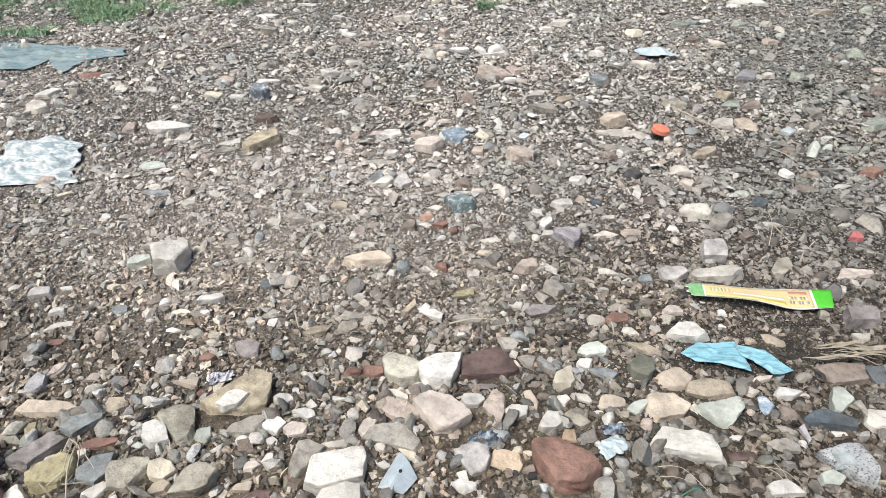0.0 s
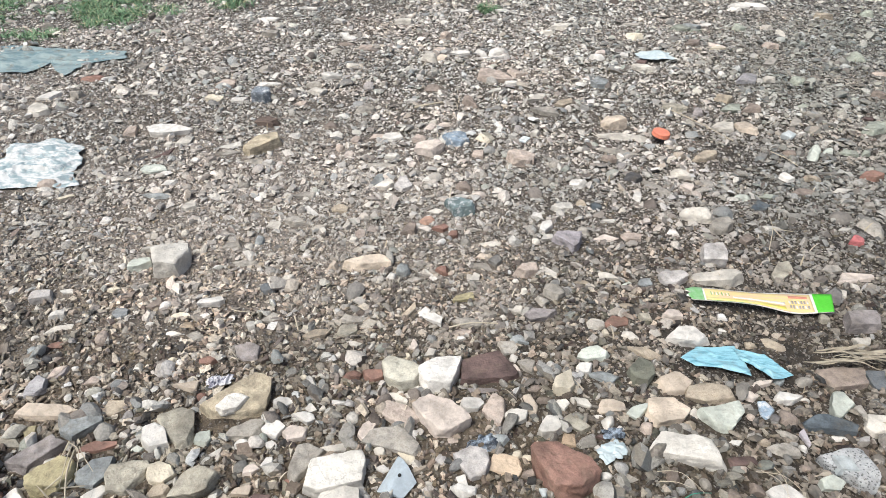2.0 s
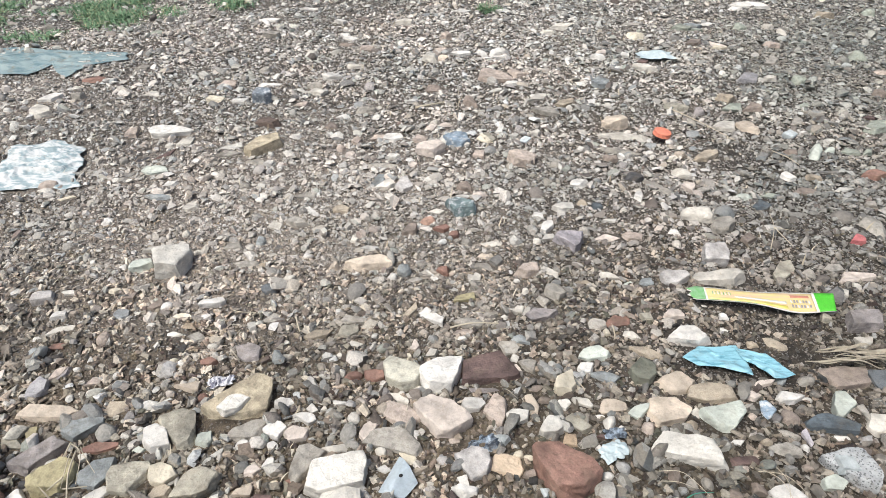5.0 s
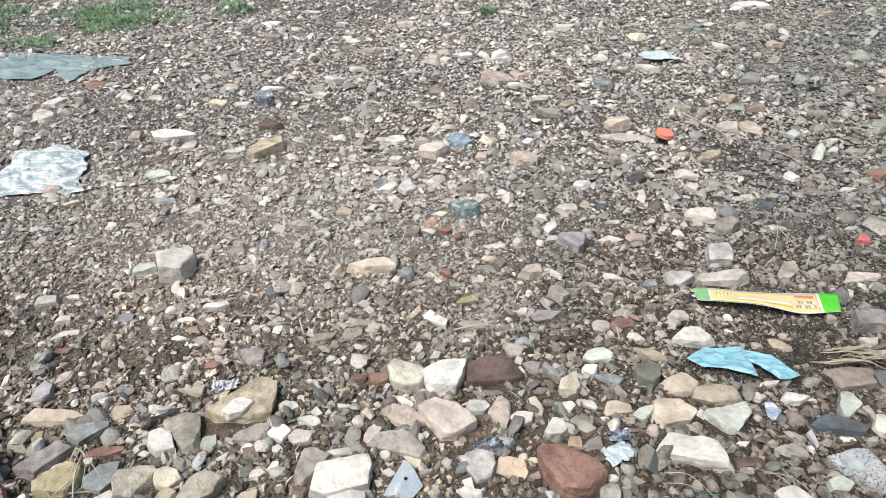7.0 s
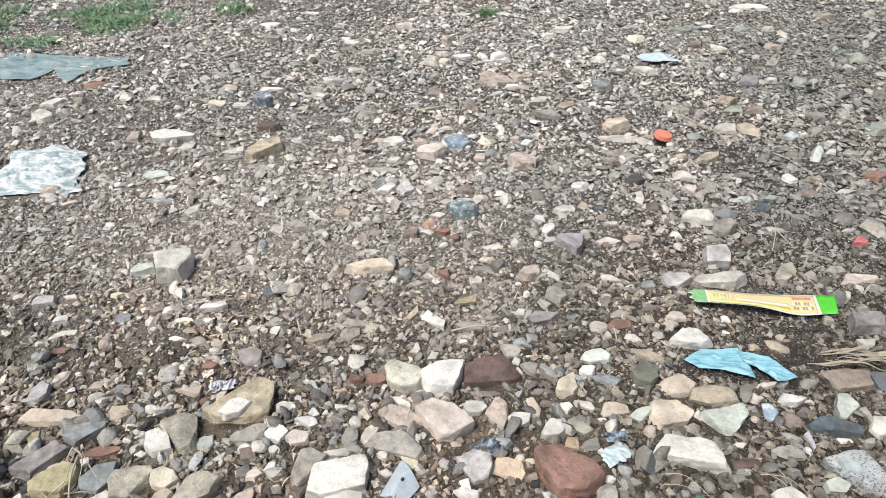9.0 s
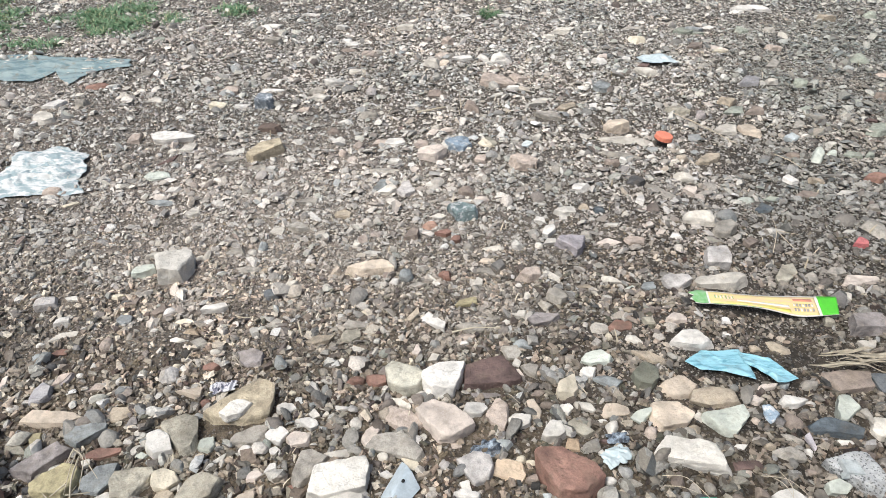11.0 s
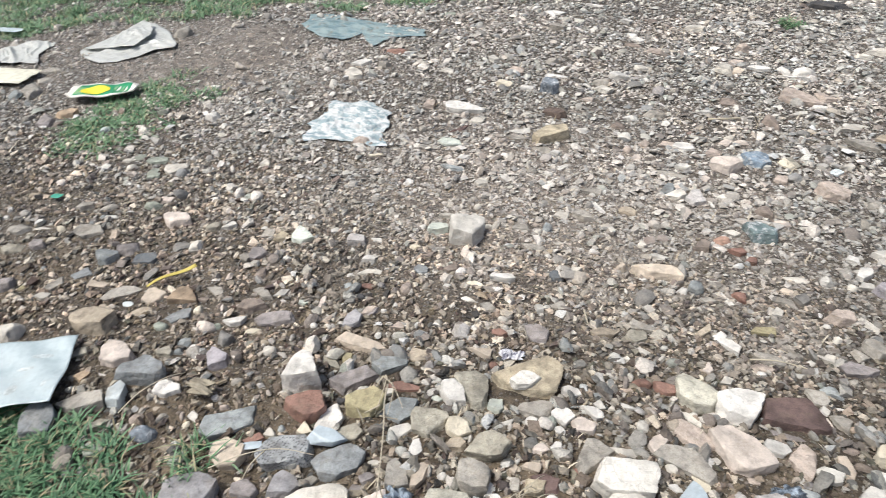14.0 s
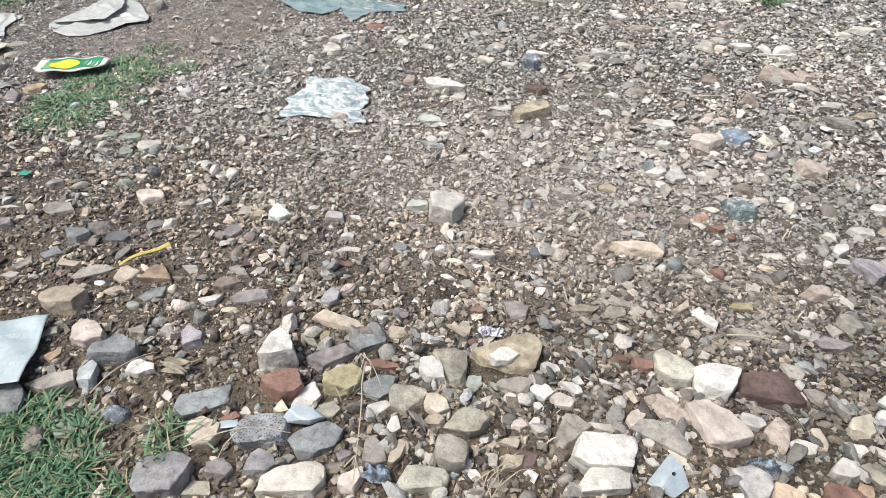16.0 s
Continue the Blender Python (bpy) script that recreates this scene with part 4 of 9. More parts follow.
put_stone(-0.387, 0.458, 0.043, 0.037, 0.011, 12, "s", "bg", 4156, faces=((-162, 0.85), (-114, 0.85), (-43, 0.79), (-7, 0.87), (90, 1.0), (133, 0.94)))
put_stone(-0.342, 0.456, 0.053, 0.047, 0.014, 14, "s", "ol", 4157, faces=((-167, 0.92), (-104, 0.94), (-32, 0.65), (12, 1.06), (90, 1.0), (167, 1.03)))
put_stone(-0.307, 0.462, 0.033, 0.032, 0.016, 47, "b", "cr", 4158, faces=((-149, 0.89), (-90, 1.0), (-6, 1.03), (25, 0.77), (68, 0.78), (136, 0.96), (167, 0.96)))
put_stone(-0.414, 0.485, 0.011, 0.011, 0.006, -52, "b", "pg", 4159, faces=((-90, 1.0), (2, 0.97), (96, 0.9), (167, 0.75)))
put_stone(-0.349, 0.497, 0.016, 0.009, 0.005, -23, "b", "gnp", 4160, faces=((-86, 0.92), (-8, 0.86), (90, 1.0), (175, 0.91)))
put_stone(-0.248, 0.493, 0.024, 0.007, 0.005, 40, "b", "pl", 4161, faces=((-171, 0.83), (-111, 0.8), (-17, 0.66), (90, 1.0)))
put_stone(-0.154, 0.521, 0.034, 0.023, 0.012, -12, "b", "pkp", 4162, faces=((-143, 0.8), (-59, 0.73), (3, 0.98), (90, 1.0), (155, 0.91)))
put_stone(-0.220, 0.531, 0.048, 0.029, 0.009, 1, "s", "gy", 4163, faces=((-90, 1.0), (-17, 0.85), (-7, 0.87), (100, 0.81), (134, 0.57), (167, 0.76)))
put_stone(-0.182, 0.531, 0.027, 0.026, 0.013, 57, "b", "wh", 4164, faces=((-164, 0.89), (-90, 1.0), (-12, 0.98), (40, 0.77), (99, 0.96), (156, 1.02)))
put_stone(-0.181, 0.509, 0.015, 0.013, 0.007, 1, "b", "wh", 4165, faces=((-163, 0.92), (-90, 1.0), (-3, 0.99), (51, 0.71), (135, 0.78)))
put_stone(-0.217, 0.506, 0.019, 0.018, 0.009, 64, "b", "wh", 4166, faces=((-125, 0.8), (-51, 0.8), (20, 0.87), (90, 1.0), (168, 0.92)))
put_stone(-0.181, 0.573, 0.024, 0.019, 0.010, 43, "b", "wh", 4167, faces=((-159, 0.82), (-90, 1.0), (-8, 0.98), (42, 0.77), (91, 1.0), (165, 1.05)))
put_stone(-0.192, 0.559, 0.013, 0.012, 0.008, -1, "r", "gy", 4168, faces=((-157, 0.91), (-87, 0.97), (0, 1.0), (68, 0.81), (145, 0.83)))
put_stone(-0.148, 0.553, 0.038, 0.017, 0.010, -29, "b", "wh", 4169, faces=((-104, 1.05), (-90, 1.0), (-12, 0.89), (35, 1.08), (102, 0.85), (153, 0.51)))
put_stone(-0.141, 0.565, 0.018, 0.011, 0.006, -50, "b", "pl", 4170, faces=((-171, 0.84), (-76, 0.8), (-12, 0.76), (90, 1.0)))
put_stone(-0.122, 0.565, 0.013, 0.010, 0.005, 68, "b", "pg", 4171, faces=((-155, 0.47), (-28, 0.42), (90, 1.0)))
put_stone(-0.074, 0.569, 0.020, 0.011, 0.006, 15, "b", "br", 4172, faces=((-157, 0.52), (-79, 0.95), (0, 1.0), (90, 1.0)))
put_stone(-0.105, 0.565, 0.025, 0.010, 0.004, 38, "s", "ol", 4173, faces=((-157, 0.53), (-64, 0.83), (21, 0.78), (90, 1.0)))
put_stone(-0.093, 0.626, 0.029, 0.015, 0.010, 1, "r", "rd", 4174, faces=((-148, 1.01), (-90, 1.0), (-10, 0.92), (56, 0.89), (140, 0.56)))
put_stone(-0.064, 0.624, 0.033, 0.022, 0.012, 1, "b", "rd", 4175, faces=((-166, 0.72), (-134, 0.64), (-58, 0.9), (8, 0.93), (90, 1.0)))
put_stone(-0.022, 0.625, 0.062, 0.044, 0.024, -26, "b", "pgo", 4176, faces=((-179, 0.99), (-150, 0.83), (-97, 0.94), (-40, 0.93), (-6, 0.93), (36, 1.14), (90, 1.0)))
put_stone(0.032, 0.628, 0.065, 0.058, 0.030, -6, "b", "wh", 4177, faces=((-162, 0.94), (-129, 0.99), (-90, 1.0), (-15, 0.8), (-8, 0.84), (99, 0.84), (138, 0.76)))
put_stone(0.101, 0.646, 0.090, 0.058, 0.018, 9, "s", "rdm", 4178, faces=((-90, 1.0), (-32, 1.27), (17, 0.73), (112, 0.75), (172, 0.85)))
put_stone(-0.017, 0.559, 0.055, 0.035, 0.011, -26, "s", "pk", 4179, faces=((-164, 1.01), (-110, 1.06), (-90, 1.0), (-14, 0.88), (54, 0.87), (106, 0.94), (179, 1.0)))
put_stone(0.034, 0.556, 0.072, 0.051, 0.027, -51, "b", "pkp", 4180, faces=((-102, 1.07), (-88, 0.98), (-34, 1.03), (-4, 0.93), (90, 1.0), (130, 0.84), (177, 0.95)))
put_stone(-0.023, 0.587, 0.034, 0.012, 0.008, -40, "b", "pg", 4181, faces=((-115, 0.93), (-42, 0.62), (18, 1.01), (90, 1.0), (158, 0.72)))
put_stone(0.078, 0.575, 0.034, 0.024, 0.013, 1, "b", "wh", 4182, faces=((-150, 0.97), (-90, 1.0), (-28, 0.83), (19, 0.98), (90, 1.0), (164, 0.9)))
put_stone(0.111, 0.567, 0.046, 0.035, 0.011, 59, "s", "pk", 4183, faces=((-78, 0.77), (-54, 0.64), (-7, 0.87), (90, 1.0), (162, 0.91), (173, 0.86)))
put_stone(0.136, 0.557, 0.032, 0.021, 0.012, -10, "b", "pl", 4184, faces=((-146, 0.89), (-108, 0.85), (-40, 0.88), (-3, 0.95), (90, 1.0), (155, 0.87)))
put_stone(0.161, 0.577, 0.039, 0.016, 0.006, -76, "s", "tnp", 4185, faces=((-180, 1.0), (-90, 1.0), (-21, 1.01), (34, 0.7), (109, 0.89)))
put_stone(0.179, 0.541, 0.038, 0.027, 0.017, 5, "k", "pl", 4186, faces=((-130, 1.19), (-90, 1.0), (-46, 0.98), (7, 0.94), (85, 0.99), (152, 0.55)))
put_stone(0.216, 0.551, 0.038, 0.021, 0.007, -44, "s", "ol", 4187, faces=((-136, 0.97), (-73, 0.84), (-9, 0.83), (90, 1.0), (177, 0.98)))
put_stone(0.208, 0.618, 0.043, 0.033, 0.018, -88, "b", "cr", 4188, faces=((-154, 0.46), (-120, 0.66), (-71, 1.08), (-4, 0.97), (44, 1.0), (90, 1.0)))
put_stone(0.204, 0.580, 0.019, 0.018, 0.009, 7, "b", "pl", 4189, faces=((-128, 0.85), (-50, 0.71), (19, 0.92), (90, 1.0), (179, 1.0)))
put_stone(0.228, 0.587, 0.035, 0.014, 0.009, -15, "b", "pg", 4190, faces=((-161, 0.88), (-90, 1.0), (-11, 1.0), (26, 0.86), (119, 0.65)))
put_stone(0.261, 0.676, 0.055, 0.026, 0.015, 7, "b", "gnp", 4191, faces=((-135, 0.94), (-90, 1.0), (-20, 0.96), (23, 0.9), (108, 0.79), (159, 0.82)))
put_stone(0.245, 0.648, 0.030, 0.019, 0.010, 3, "b", "wh", 4192, faces=((-158, 0.96), (-83, 0.91), (-19, 0.61), (90, 1.0), (160, 0.91)))
put_stone(0.324, 0.641, 0.043, 0.036, 0.019, 48, "b", "dg", 4193, faces=((-156, 0.96), (-94, 0.98), (-41, 0.84), (6, 0.98), (90, 1.0), (154, 0.85)))
put_stone(0.334, 0.687, 0.058, 0.020, 0.007, -35, "s", "tn", 4194, faces=((-90, 1.0), (-25, 1.0), (1, 1.0), (87, 1.0), (153, 0.45)))
put_stone(0.270, 0.582, 0.043, 0.025, 0.008, 1, "s", "tnp", 4195, faces=((-134, 1.18), (-74, 0.78), (-2, 0.99), (52, 0.87), (90, 1.0), (164, 0.78)))
put_stone(0.305, 0.575, 0.036, 0.018, 0.010, 45, "b", "gnp", 4196, faces=((-175, 0.92), (-90, 1.0), (-48, 0.96), (40, 0.51), (95, 1.01)))
put_stone(0.309, 0.546, 0.021, 0.019, 0.011, 70, "r", "pk", 4197, faces=((-148, 0.91), (-82, 0.93), (0, 1.0), (79, 0.9), (153, 0.83)))
put_stone(0.260, 0.554, 0.025, 0.018, 0.011, 42, "r", "pl", 4198, faces=((-90, 1.0), (-41, 0.8), (45, 0.66), (110, 0.97), (173, 0.87)))
put_stone(0.372, 0.623, 0.057, 0.038, 0.012, 27, "s", "tnp", 4199, faces=((-179, 0.99), (-126, 0.85), (-63, 0.86), (19, 0.8), (90, 1.0)))
put_stone(0.343, 0.576, 0.065, 0.045, 0.014, 11, "s", "tnp", 4200, faces=((-165, 0.98), (-90, 1.0), (-35, 0.92), (19, 0.88), (85, 0.95), (158, 0.9)))
put_stone(0.412, 0.604, 0.076, 0.033, 0.011, 10, "s", "tn", 4201, faces=((-138, 0.81), (-89, 0.99), (-2, 0.99), (51, 0.9), (90, 1.0), (161, 0.91)))
put_stone(0.416, 0.560, 0.064, 0.038, 0.021, 14, "b", "gnp", 4202, faces=((-168, 0.76), (-158, 0.68), (-133, 0.8), (-44, 0.62), (-5, 0.91), (90, 1.0)))
put_stone(0.356, 0.513, 0.096, 0.040, 0.024, -16, "b", "pl", 4203, faces=((-90, 1.0), (-90, 1.0), (-34, 1.27), (10, 0.84), (100, 0.87), (104, 0.85), (166, 0.8), (172, 0.86)))
put_stone(0.480, 0.582, 0.029, 0.023, 0.007, -65, "s", "bl", 4204, faces=((-131, 0.58), (-74, 1.04), (15, 0.76), (90, 1.0), (165, 0.99)))
put_stone(0.520, 0.600, 0.042, 0.020, 0.012, -15, "b", "wh", 4205, faces=((-153, 1.07), (-58, 0.49), (-28, 0.41), (90, 1.0), (168, 0.89)))
put_stone(0.468, 0.605, 0.024, 0.017, 0.009, 31, "b", "pkp", 4206, faces=((-180, 1.0), (-143, 0.82), (-88, 0.99), (17, 0.68), (78, 0.78)))
put_stone(0.494, 0.628, 0.037, 0.011, 0.008, 15, "b", "pkp", 4207, faces=((-90, 1.0), (-22, 0.87), (52, 0.71), (122, 0.92), (180, 1.0)))
put_stone(0.584, 0.591, 0.051, 0.028, 0.016, 38, "b", "gnp", 4208, faces=((-159, 1.13), (-90, 1.0), (-16, 0.86), (42, 0.98), (127, 0.55), (150, 0.58)))
put_stone(0.558, 0.559, 0.069, 0.023, 0.015, -9, "b", "bd", 4209, faces=((-174, 1.02), (-90, 1.0), (-7, 0.99), (50, 0.67), (128, 0.89), (162, 0.87)))
put_stone(0.616, 0.642, 0.068, 0.038, 0.012, 6, "s", "br", 4210, faces=((-175, 0.91), (-89, 0.98), (-10, 0.9), (59, 0.93), (90, 1.0)))
put_stone(0.670, 0.639, 0.035, 0.033, 0.009, 1, "s", "bgd", 4211, faces=((-177, 0.95), (-90, 1.0), (-21, 0.57), (90, 1.0)))
put_stone(0.613, 0.578, 0.028, 0.015, 0.009, -78, "b", "gy", 4212, faces=((-176, 0.93), (-90, 1.0), (22, 0.56), (63, 0.45)))
put_stone(0.618, 0.558, 0.039, 0.029, 0.015, 72, "b", "pg", 4213, faces=((-160, 0.84), (-90, 1.0), (5, 0.92), (74, 0.86), (138, 0.94)))
put_stone(0.552, 0.496, 0.069, 0.046, 0.025, -46, "b", "sp", 4214, faces=((-125, 1.22), (-90, 1.0), (-72, 1.11), (11, 0.82), (39, 0.71), (122, 0.79), (159, 0.65)))
put_stone(0.519, 0.470, 0.033, 0.019, 0.011, 19, "b", "gnp", 4215, faces=((-124, 0.71), (-51, 0.91), (19, 0.83), (90, 1.0), (169, 0.95)))
put_stone(0.456, 0.457, 0.045, 0.020, 0.012, 4, "b", "wh", 4216, faces=((-177, 0.99), (-90, 1.0), (18, 0.65), (104, 0.88), (137, 0.89)))
put_stone(0.422, 0.500, 0.041, 0.014, 0.005, 7, "s", "rdm", 4217, faces=((-177, 0.95), (-90, 1.0), (3, 0.95), (87, 0.95)))
put_stone(0.495, 0.542, 0.030, 0.012, 0.009, -29, "r", "gy", 4218, faces=((-167, 0.81), (-92, 0.97), (-10, 0.81), (90, 1.0), (105, 0.97)))
put_stone(0.517, 0.539, 0.026, 0.009, 0.006, -89, "b", "vi", 4219, faces=((-167, 0.76), (-55, 0.51), (18, 0.97), (90, 1.0)))
put_stone(0.422, 0.527, 0.023, 0.010, 0.006, 1, "b", "wh", 4220, faces=((-132, 0.67), (-24, 0.51), (90, 1.0), (147, 0.84)))
put_stone(0.411, 0.714, 0.073, 0.038, 0.022, -11, "b", "wh", 4221, faces=((-121, 1.21), (-90, 1.0), (-40, 0.95), (30, 0.73), (117, 0.77), (159, 0.65)))
put_stone(0.699, 0.752, 0.066, 0.037, 0.025, 3, "k", "pu", 4222, faces=((-90, 1.0), (-9, 0.83), (93, 0.94), (171, 0.84)))
put_stone(0.684, 0.716, 0.028, 0.021, 0.011, 25, "b", "pg", 4223, faces=((-90, 1.0), (-36, 0.8), (63, 0.45), (180, 1.0)))
put_stone(-0.094, 0.461, 0.080, 0.044, 0.030, 17, "k", "pl", 4224, faces=((-148, 1.04), (-88, 0.98), (-11, 0.98), (3, 1.0), (90, 1.0), (166, 0.88)))
put_stone(-0.138, 0.483, 0.064, 0.037, 0.012, 58, "s", "gy", 4225, faces=((-102, 1.09), (-90, 1.0), (4, 0.93), (33, 1.01), (126, 0.49), (163, 0.69)))
put_stone(-0.023, 0.517, 0.076, 0.032, 0.011, -14, "s", "gy", 4226, faces=((-90, 1.0), (-7, 1.02), (32, 0.75), (82, 0.94), (139, 0.91), (175, 0.92)))
put_stone(-0.062, 0.531, 0.035, 0.020, 0.011, 68, "b", "pkp", 4227, faces=((-172, 1.0), (-90, 1.0), (-8, 0.95), (44, 0.93), (101, 0.92), (156, 0.88)))
put_stone(-0.005, 0.492, 0.029, 0.015, 0.005, -41, "s", "cr", 4228, faces=((-178, 0.97), (-110, 0.82), (-47, 0.98), (21, 0.78), (90, 1.0)))
put_stone(-0.035, 0.475, 0.019, 0.012, 0.007, 29, "b", "wh", 4229, faces=((-154, 0.47), (-89, 1.0), (13, 0.76), (90, 1.0)))
put_stone(0.080, 0.486, 0.047, 0.037, 0.019, -60, "b", "pgl", 4230, faces=((-90, 1.0), (-7, 0.99), (33, 0.86), (72, 0.92), (137, 0.76), (176, 0.93)))
put_stone(0.120, 0.484, 0.040, 0.028, 0.009, -13, "s", "pch", 4231, faces=((-90, 1.0), (-14, 0.97), (17, 0.96), (98, 0.9), (179, 0.99)))
put_stone(0.187, 0.477, 0.083, 0.061, 0.033, -43, "b", "rd", 4232, faces=((-158, 0.96), (-119, 0.88), (-90, 1.0), (-37, 0.94), (-1, 0.98), (61, 1.17), (99, 0.9), (148, 0.8)))
put_stone(0.064, 0.461, 0.014, 0.013, 0.007, -74, "b", "wh", 4233, faces=((-180, 1.0), (-83, 0.87), (-5, 0.92), (88, 0.97)))
put_stone(-0.096, 0.503, 0.039, 0.012, 0.008, 15, "b", "pg", 4234, faces=((-158, 0.67), (-111, 0.75), (-33, 0.95), (1, 1.0), (90, 1.0), (103, 0.93)))
put_stone(-0.197, 0.470, 0.024, 0.014, 0.008, 28, "b", "pkp", 4235, faces=((-122, 0.92), (-70, 0.89), (17, 0.79), (90, 1.0), (170, 0.91)))
put_stone(-0.181, 0.481, 0.016, 0.013, 0.007, 8, "b", "wh", 4236, faces=((-90, 1.0), (1, 0.98), (81, 0.96), (157, 0.53)))
put_stone(-0.162, 0.467, 0.021, 0.010, 0.006, 31, "b", "tnp", 4237, faces=((-126, 0.64), (-20, 0.6), (90, 1.0), (178, 1.0)))
put_stone(-0.201, 0.443, 0.022, 0.015, 0.008, 1, "b", "tnp", 4238, faces=((-90, 1.0), (-3, 0.95), (114, 0.51), (160, 0.61)))
put_stone(-0.148, 0.455, 0.013, 0.011, 0.004, -62, "s", "rd", 4239, faces=((-89, 0.99), (-6, 0.9), (90, 1.0), (175, 0.9)))
put_stone(0.204, 0.526, 0.021, 0.020, 0.006, -10, "s", "tnb", 4240, faces=((-90, 1.0), (7, 0.88), (101, 0.83), (171, 0.82)))
put_stone(-0.253, 0.666, 0.037, 0.037, 0.010, 21, "s", "pu", 4241, faces=((-179, 0.98), (-153, 0.87), (-96, 0.93), (-21, 0.93), (39, 0.78), (90, 1.0)))
put_stone(-0.112, 0.715, 0.032, 0.024, 0.007, 1, "s", "ol", 4242, faces=((-112, 0.91), (-48, 0.77), (12, 0.95), (90, 1.0), (168, 0.86)))
put_stone(-0.159, 0.709, 0.046, 0.018, 0.006, 19, "s", "tn", 4243, faces=((-164, 0.93), (-90, 1.0), (-24, 0.88), (51, 0.69), (136, 0.79)))
put_stone(-0.100, 0.689, 0.026, 0.010, 0.006, -6, "b", "pg", 4244, faces=((-90, 1.0), (-15, 0.81), (74, 0.84), (165, 0.7)))
put_stone(-0.005, 0.689, 0.023, 0.013, 0.007, 69, "b", "pkp", 4245, faces=((-111, 0.92), (-26, 0.46), (90, 1.0), (176, 0.96)))
put_stone(0.019, 0.673, 0.020, 0.015, 0.008, 72, "b", "pg", 4246, faces=((-165, 0.71), (-88, 0.98), (0, 1.0), (89, 0.98)))
put_stone(0.135, 0.689, 0.032, 0.027, 0.008, -71, "s", "gy", 4247, faces=((-82, 0.85), (-15, 0.91), (29, 0.97), (90, 1.0), (169, 0.78)))
put_stone(0.141, 0.666, 0.013, 0.012, 0.006, 67, "b", "pl", 4248, faces=((-180, 1.0), (-94, 0.95), (-12, 0.78), (92, 0.97)))
put_stone(0.145, 0.646, 0.019, 0.009, 0.005, -51, "b", "pkp", 4249, faces=((-90, 1.0), (1, 0.99), (69, 0.68), (171, 0.83)))
put_stone(0.157, 0.653, 0.030, 0.021, 0.007, -25, "s", "gy", 4250, faces=((-133, 0.55), (-90, 1.0), (4, 0.92), (87, 0.98), (138, 0.88)))
put_stone(0.096, 0.604, 0.045, 0.010, 0.004, 4, "s", "pu", 4251, faces=((-177, 0.95), (-103, 0.96), (-55, 0.86), (21, 0.81), (90, 1.0)))
put_stone(-0.749, 0.382, 0.073, 0.043, 0.029, 19, "k", "sl", 4252, faces=((-90, 1.0), (-30, 1.1), (12, 0.88), (51, 0.74), (145, 0.62), (175, 0.9)))
put_stone(-0.804, 0.395, 0.054, 0.042, 0.022, 0, "b", "pkp", 4253, faces=((-148, 0.93), (-86, 0.97), (-41, 0.8), (15, 0.95), (60, 0.86), (90, 1.0), (178, 0.99)))
put_stone(-0.891, 0.433, 0.069, 0.048, 0.026, 5, "b", "tn", 4254, faces=((-175, 0.96), (-142, 0.93), (-114, 0.93), (-64, 0.88), (-5, 0.94), (32, 1.21), (90, 1.0), (131, 1.0)))
put_stone(-0.900, 0.506, 0.069, 0.026, 0.009, 41, "s", "gy", 4255, faces=((-155, 1.1), (-91, 1.01), (-76, 0.92), (-45, 0.88), (20, 0.85), (90, 1.0), (161, 0.79)))
put_stone(-0.852, 0.516, 0.040, 0.036, 0.011, -9, "s", "tnp", 4256, faces=((-162, 0.65), (-97, 0.95), (-57, 1.03), (-2, 0.97), (90, 1.0)))
put_stone(-0.802, 0.536, 0.049, 0.032, 0.017, 21, "b", "tnb", 4257, faces=((-90, 1.0), (21, 0.57), (29, 0.52), (109, 0.93), (165, 0.7)))
put_stone(-0.839, 0.483, 0.036, 0.020, 0.006, 33, "s", "tn", 4258, faces=((-151, 0.89), (-90, 1.0), (6, 0.88), (54, 0.91), (131, 0.64)))
put_stone(-0.790, 0.468, 0.021, 0.021, 0.012, 73, "r", "gn", 4259, faces=((-125, 0.73), (-52, 0.88), (21, 0.81), (90, 1.0), (175, 0.98)))
put_stone(-0.784, 0.496, 0.045, 0.025, 0.008, 46, "s", "sl", 4260, faces=((-161, 0.82), (-90, 1.0), (-12, 0.84), (73, 0.97), (122, 0.84)))
put_stone(-0.669, 0.447, 0.040, 0.032, 0.017, -79, "b", "vi", 4261, faces=((-90, 1.0), (-56, 0.96), (-3, 1.0), (30, 0.84), (101, 0.9), (164, 0.69)))
put_stone(-0.749, 0.425, 0.025, 0.020, 0.010, 50, "b", "ol", 4262, faces=((-173, 0.87), (-124, 0.54), (-37, 1.01), (11, 0.91), (90, 1.0)))
put_stone(-0.697, 0.518, 0.040, 0.016, 0.010, 25, "b", "wh", 4263, faces=((-154, 0.66), (-78, 0.93), (-12, 0.78), (90, 1.0), (125, 1.02)))
put_stone(-0.715, 0.497, 0.020, 0.014, 0.009, 57, "r", "gn", 4264, faces=((-170, 0.81), (-90, 1.0), (4, 0.93), (84, 0.88)))
put_stone(-0.958, 0.506, 0.045, 0.017, 0.006, 5, "s", "tnp", 4265, faces=((-171, 0.83), (-74, 0.77), (-3, 0.95), (90, 1.0)))
put_stone(-1.018, 0.486, 0.042, 0.023, 0.008, 89, "s", "gy", 4266, faces=((-179, 0.98), (-112, 0.88), (-24, 0.51), (90, 1.0)))
put_stone(-0.999, 0.515, 0.035, 0.025, 0.008, 57, "s", "sl", 4267, faces=((-170, 0.81), (-107, 0.66), (4, 0.92), (90, 1.0)))
put_stone(-1.012, 0.451, 0.027, 0.020, 0.011, -8, "b", "pg", 4268, faces=((-90, 1.0), (-28, 0.92), (27, 0.86), (111, 0.77), (174, 0.88)))
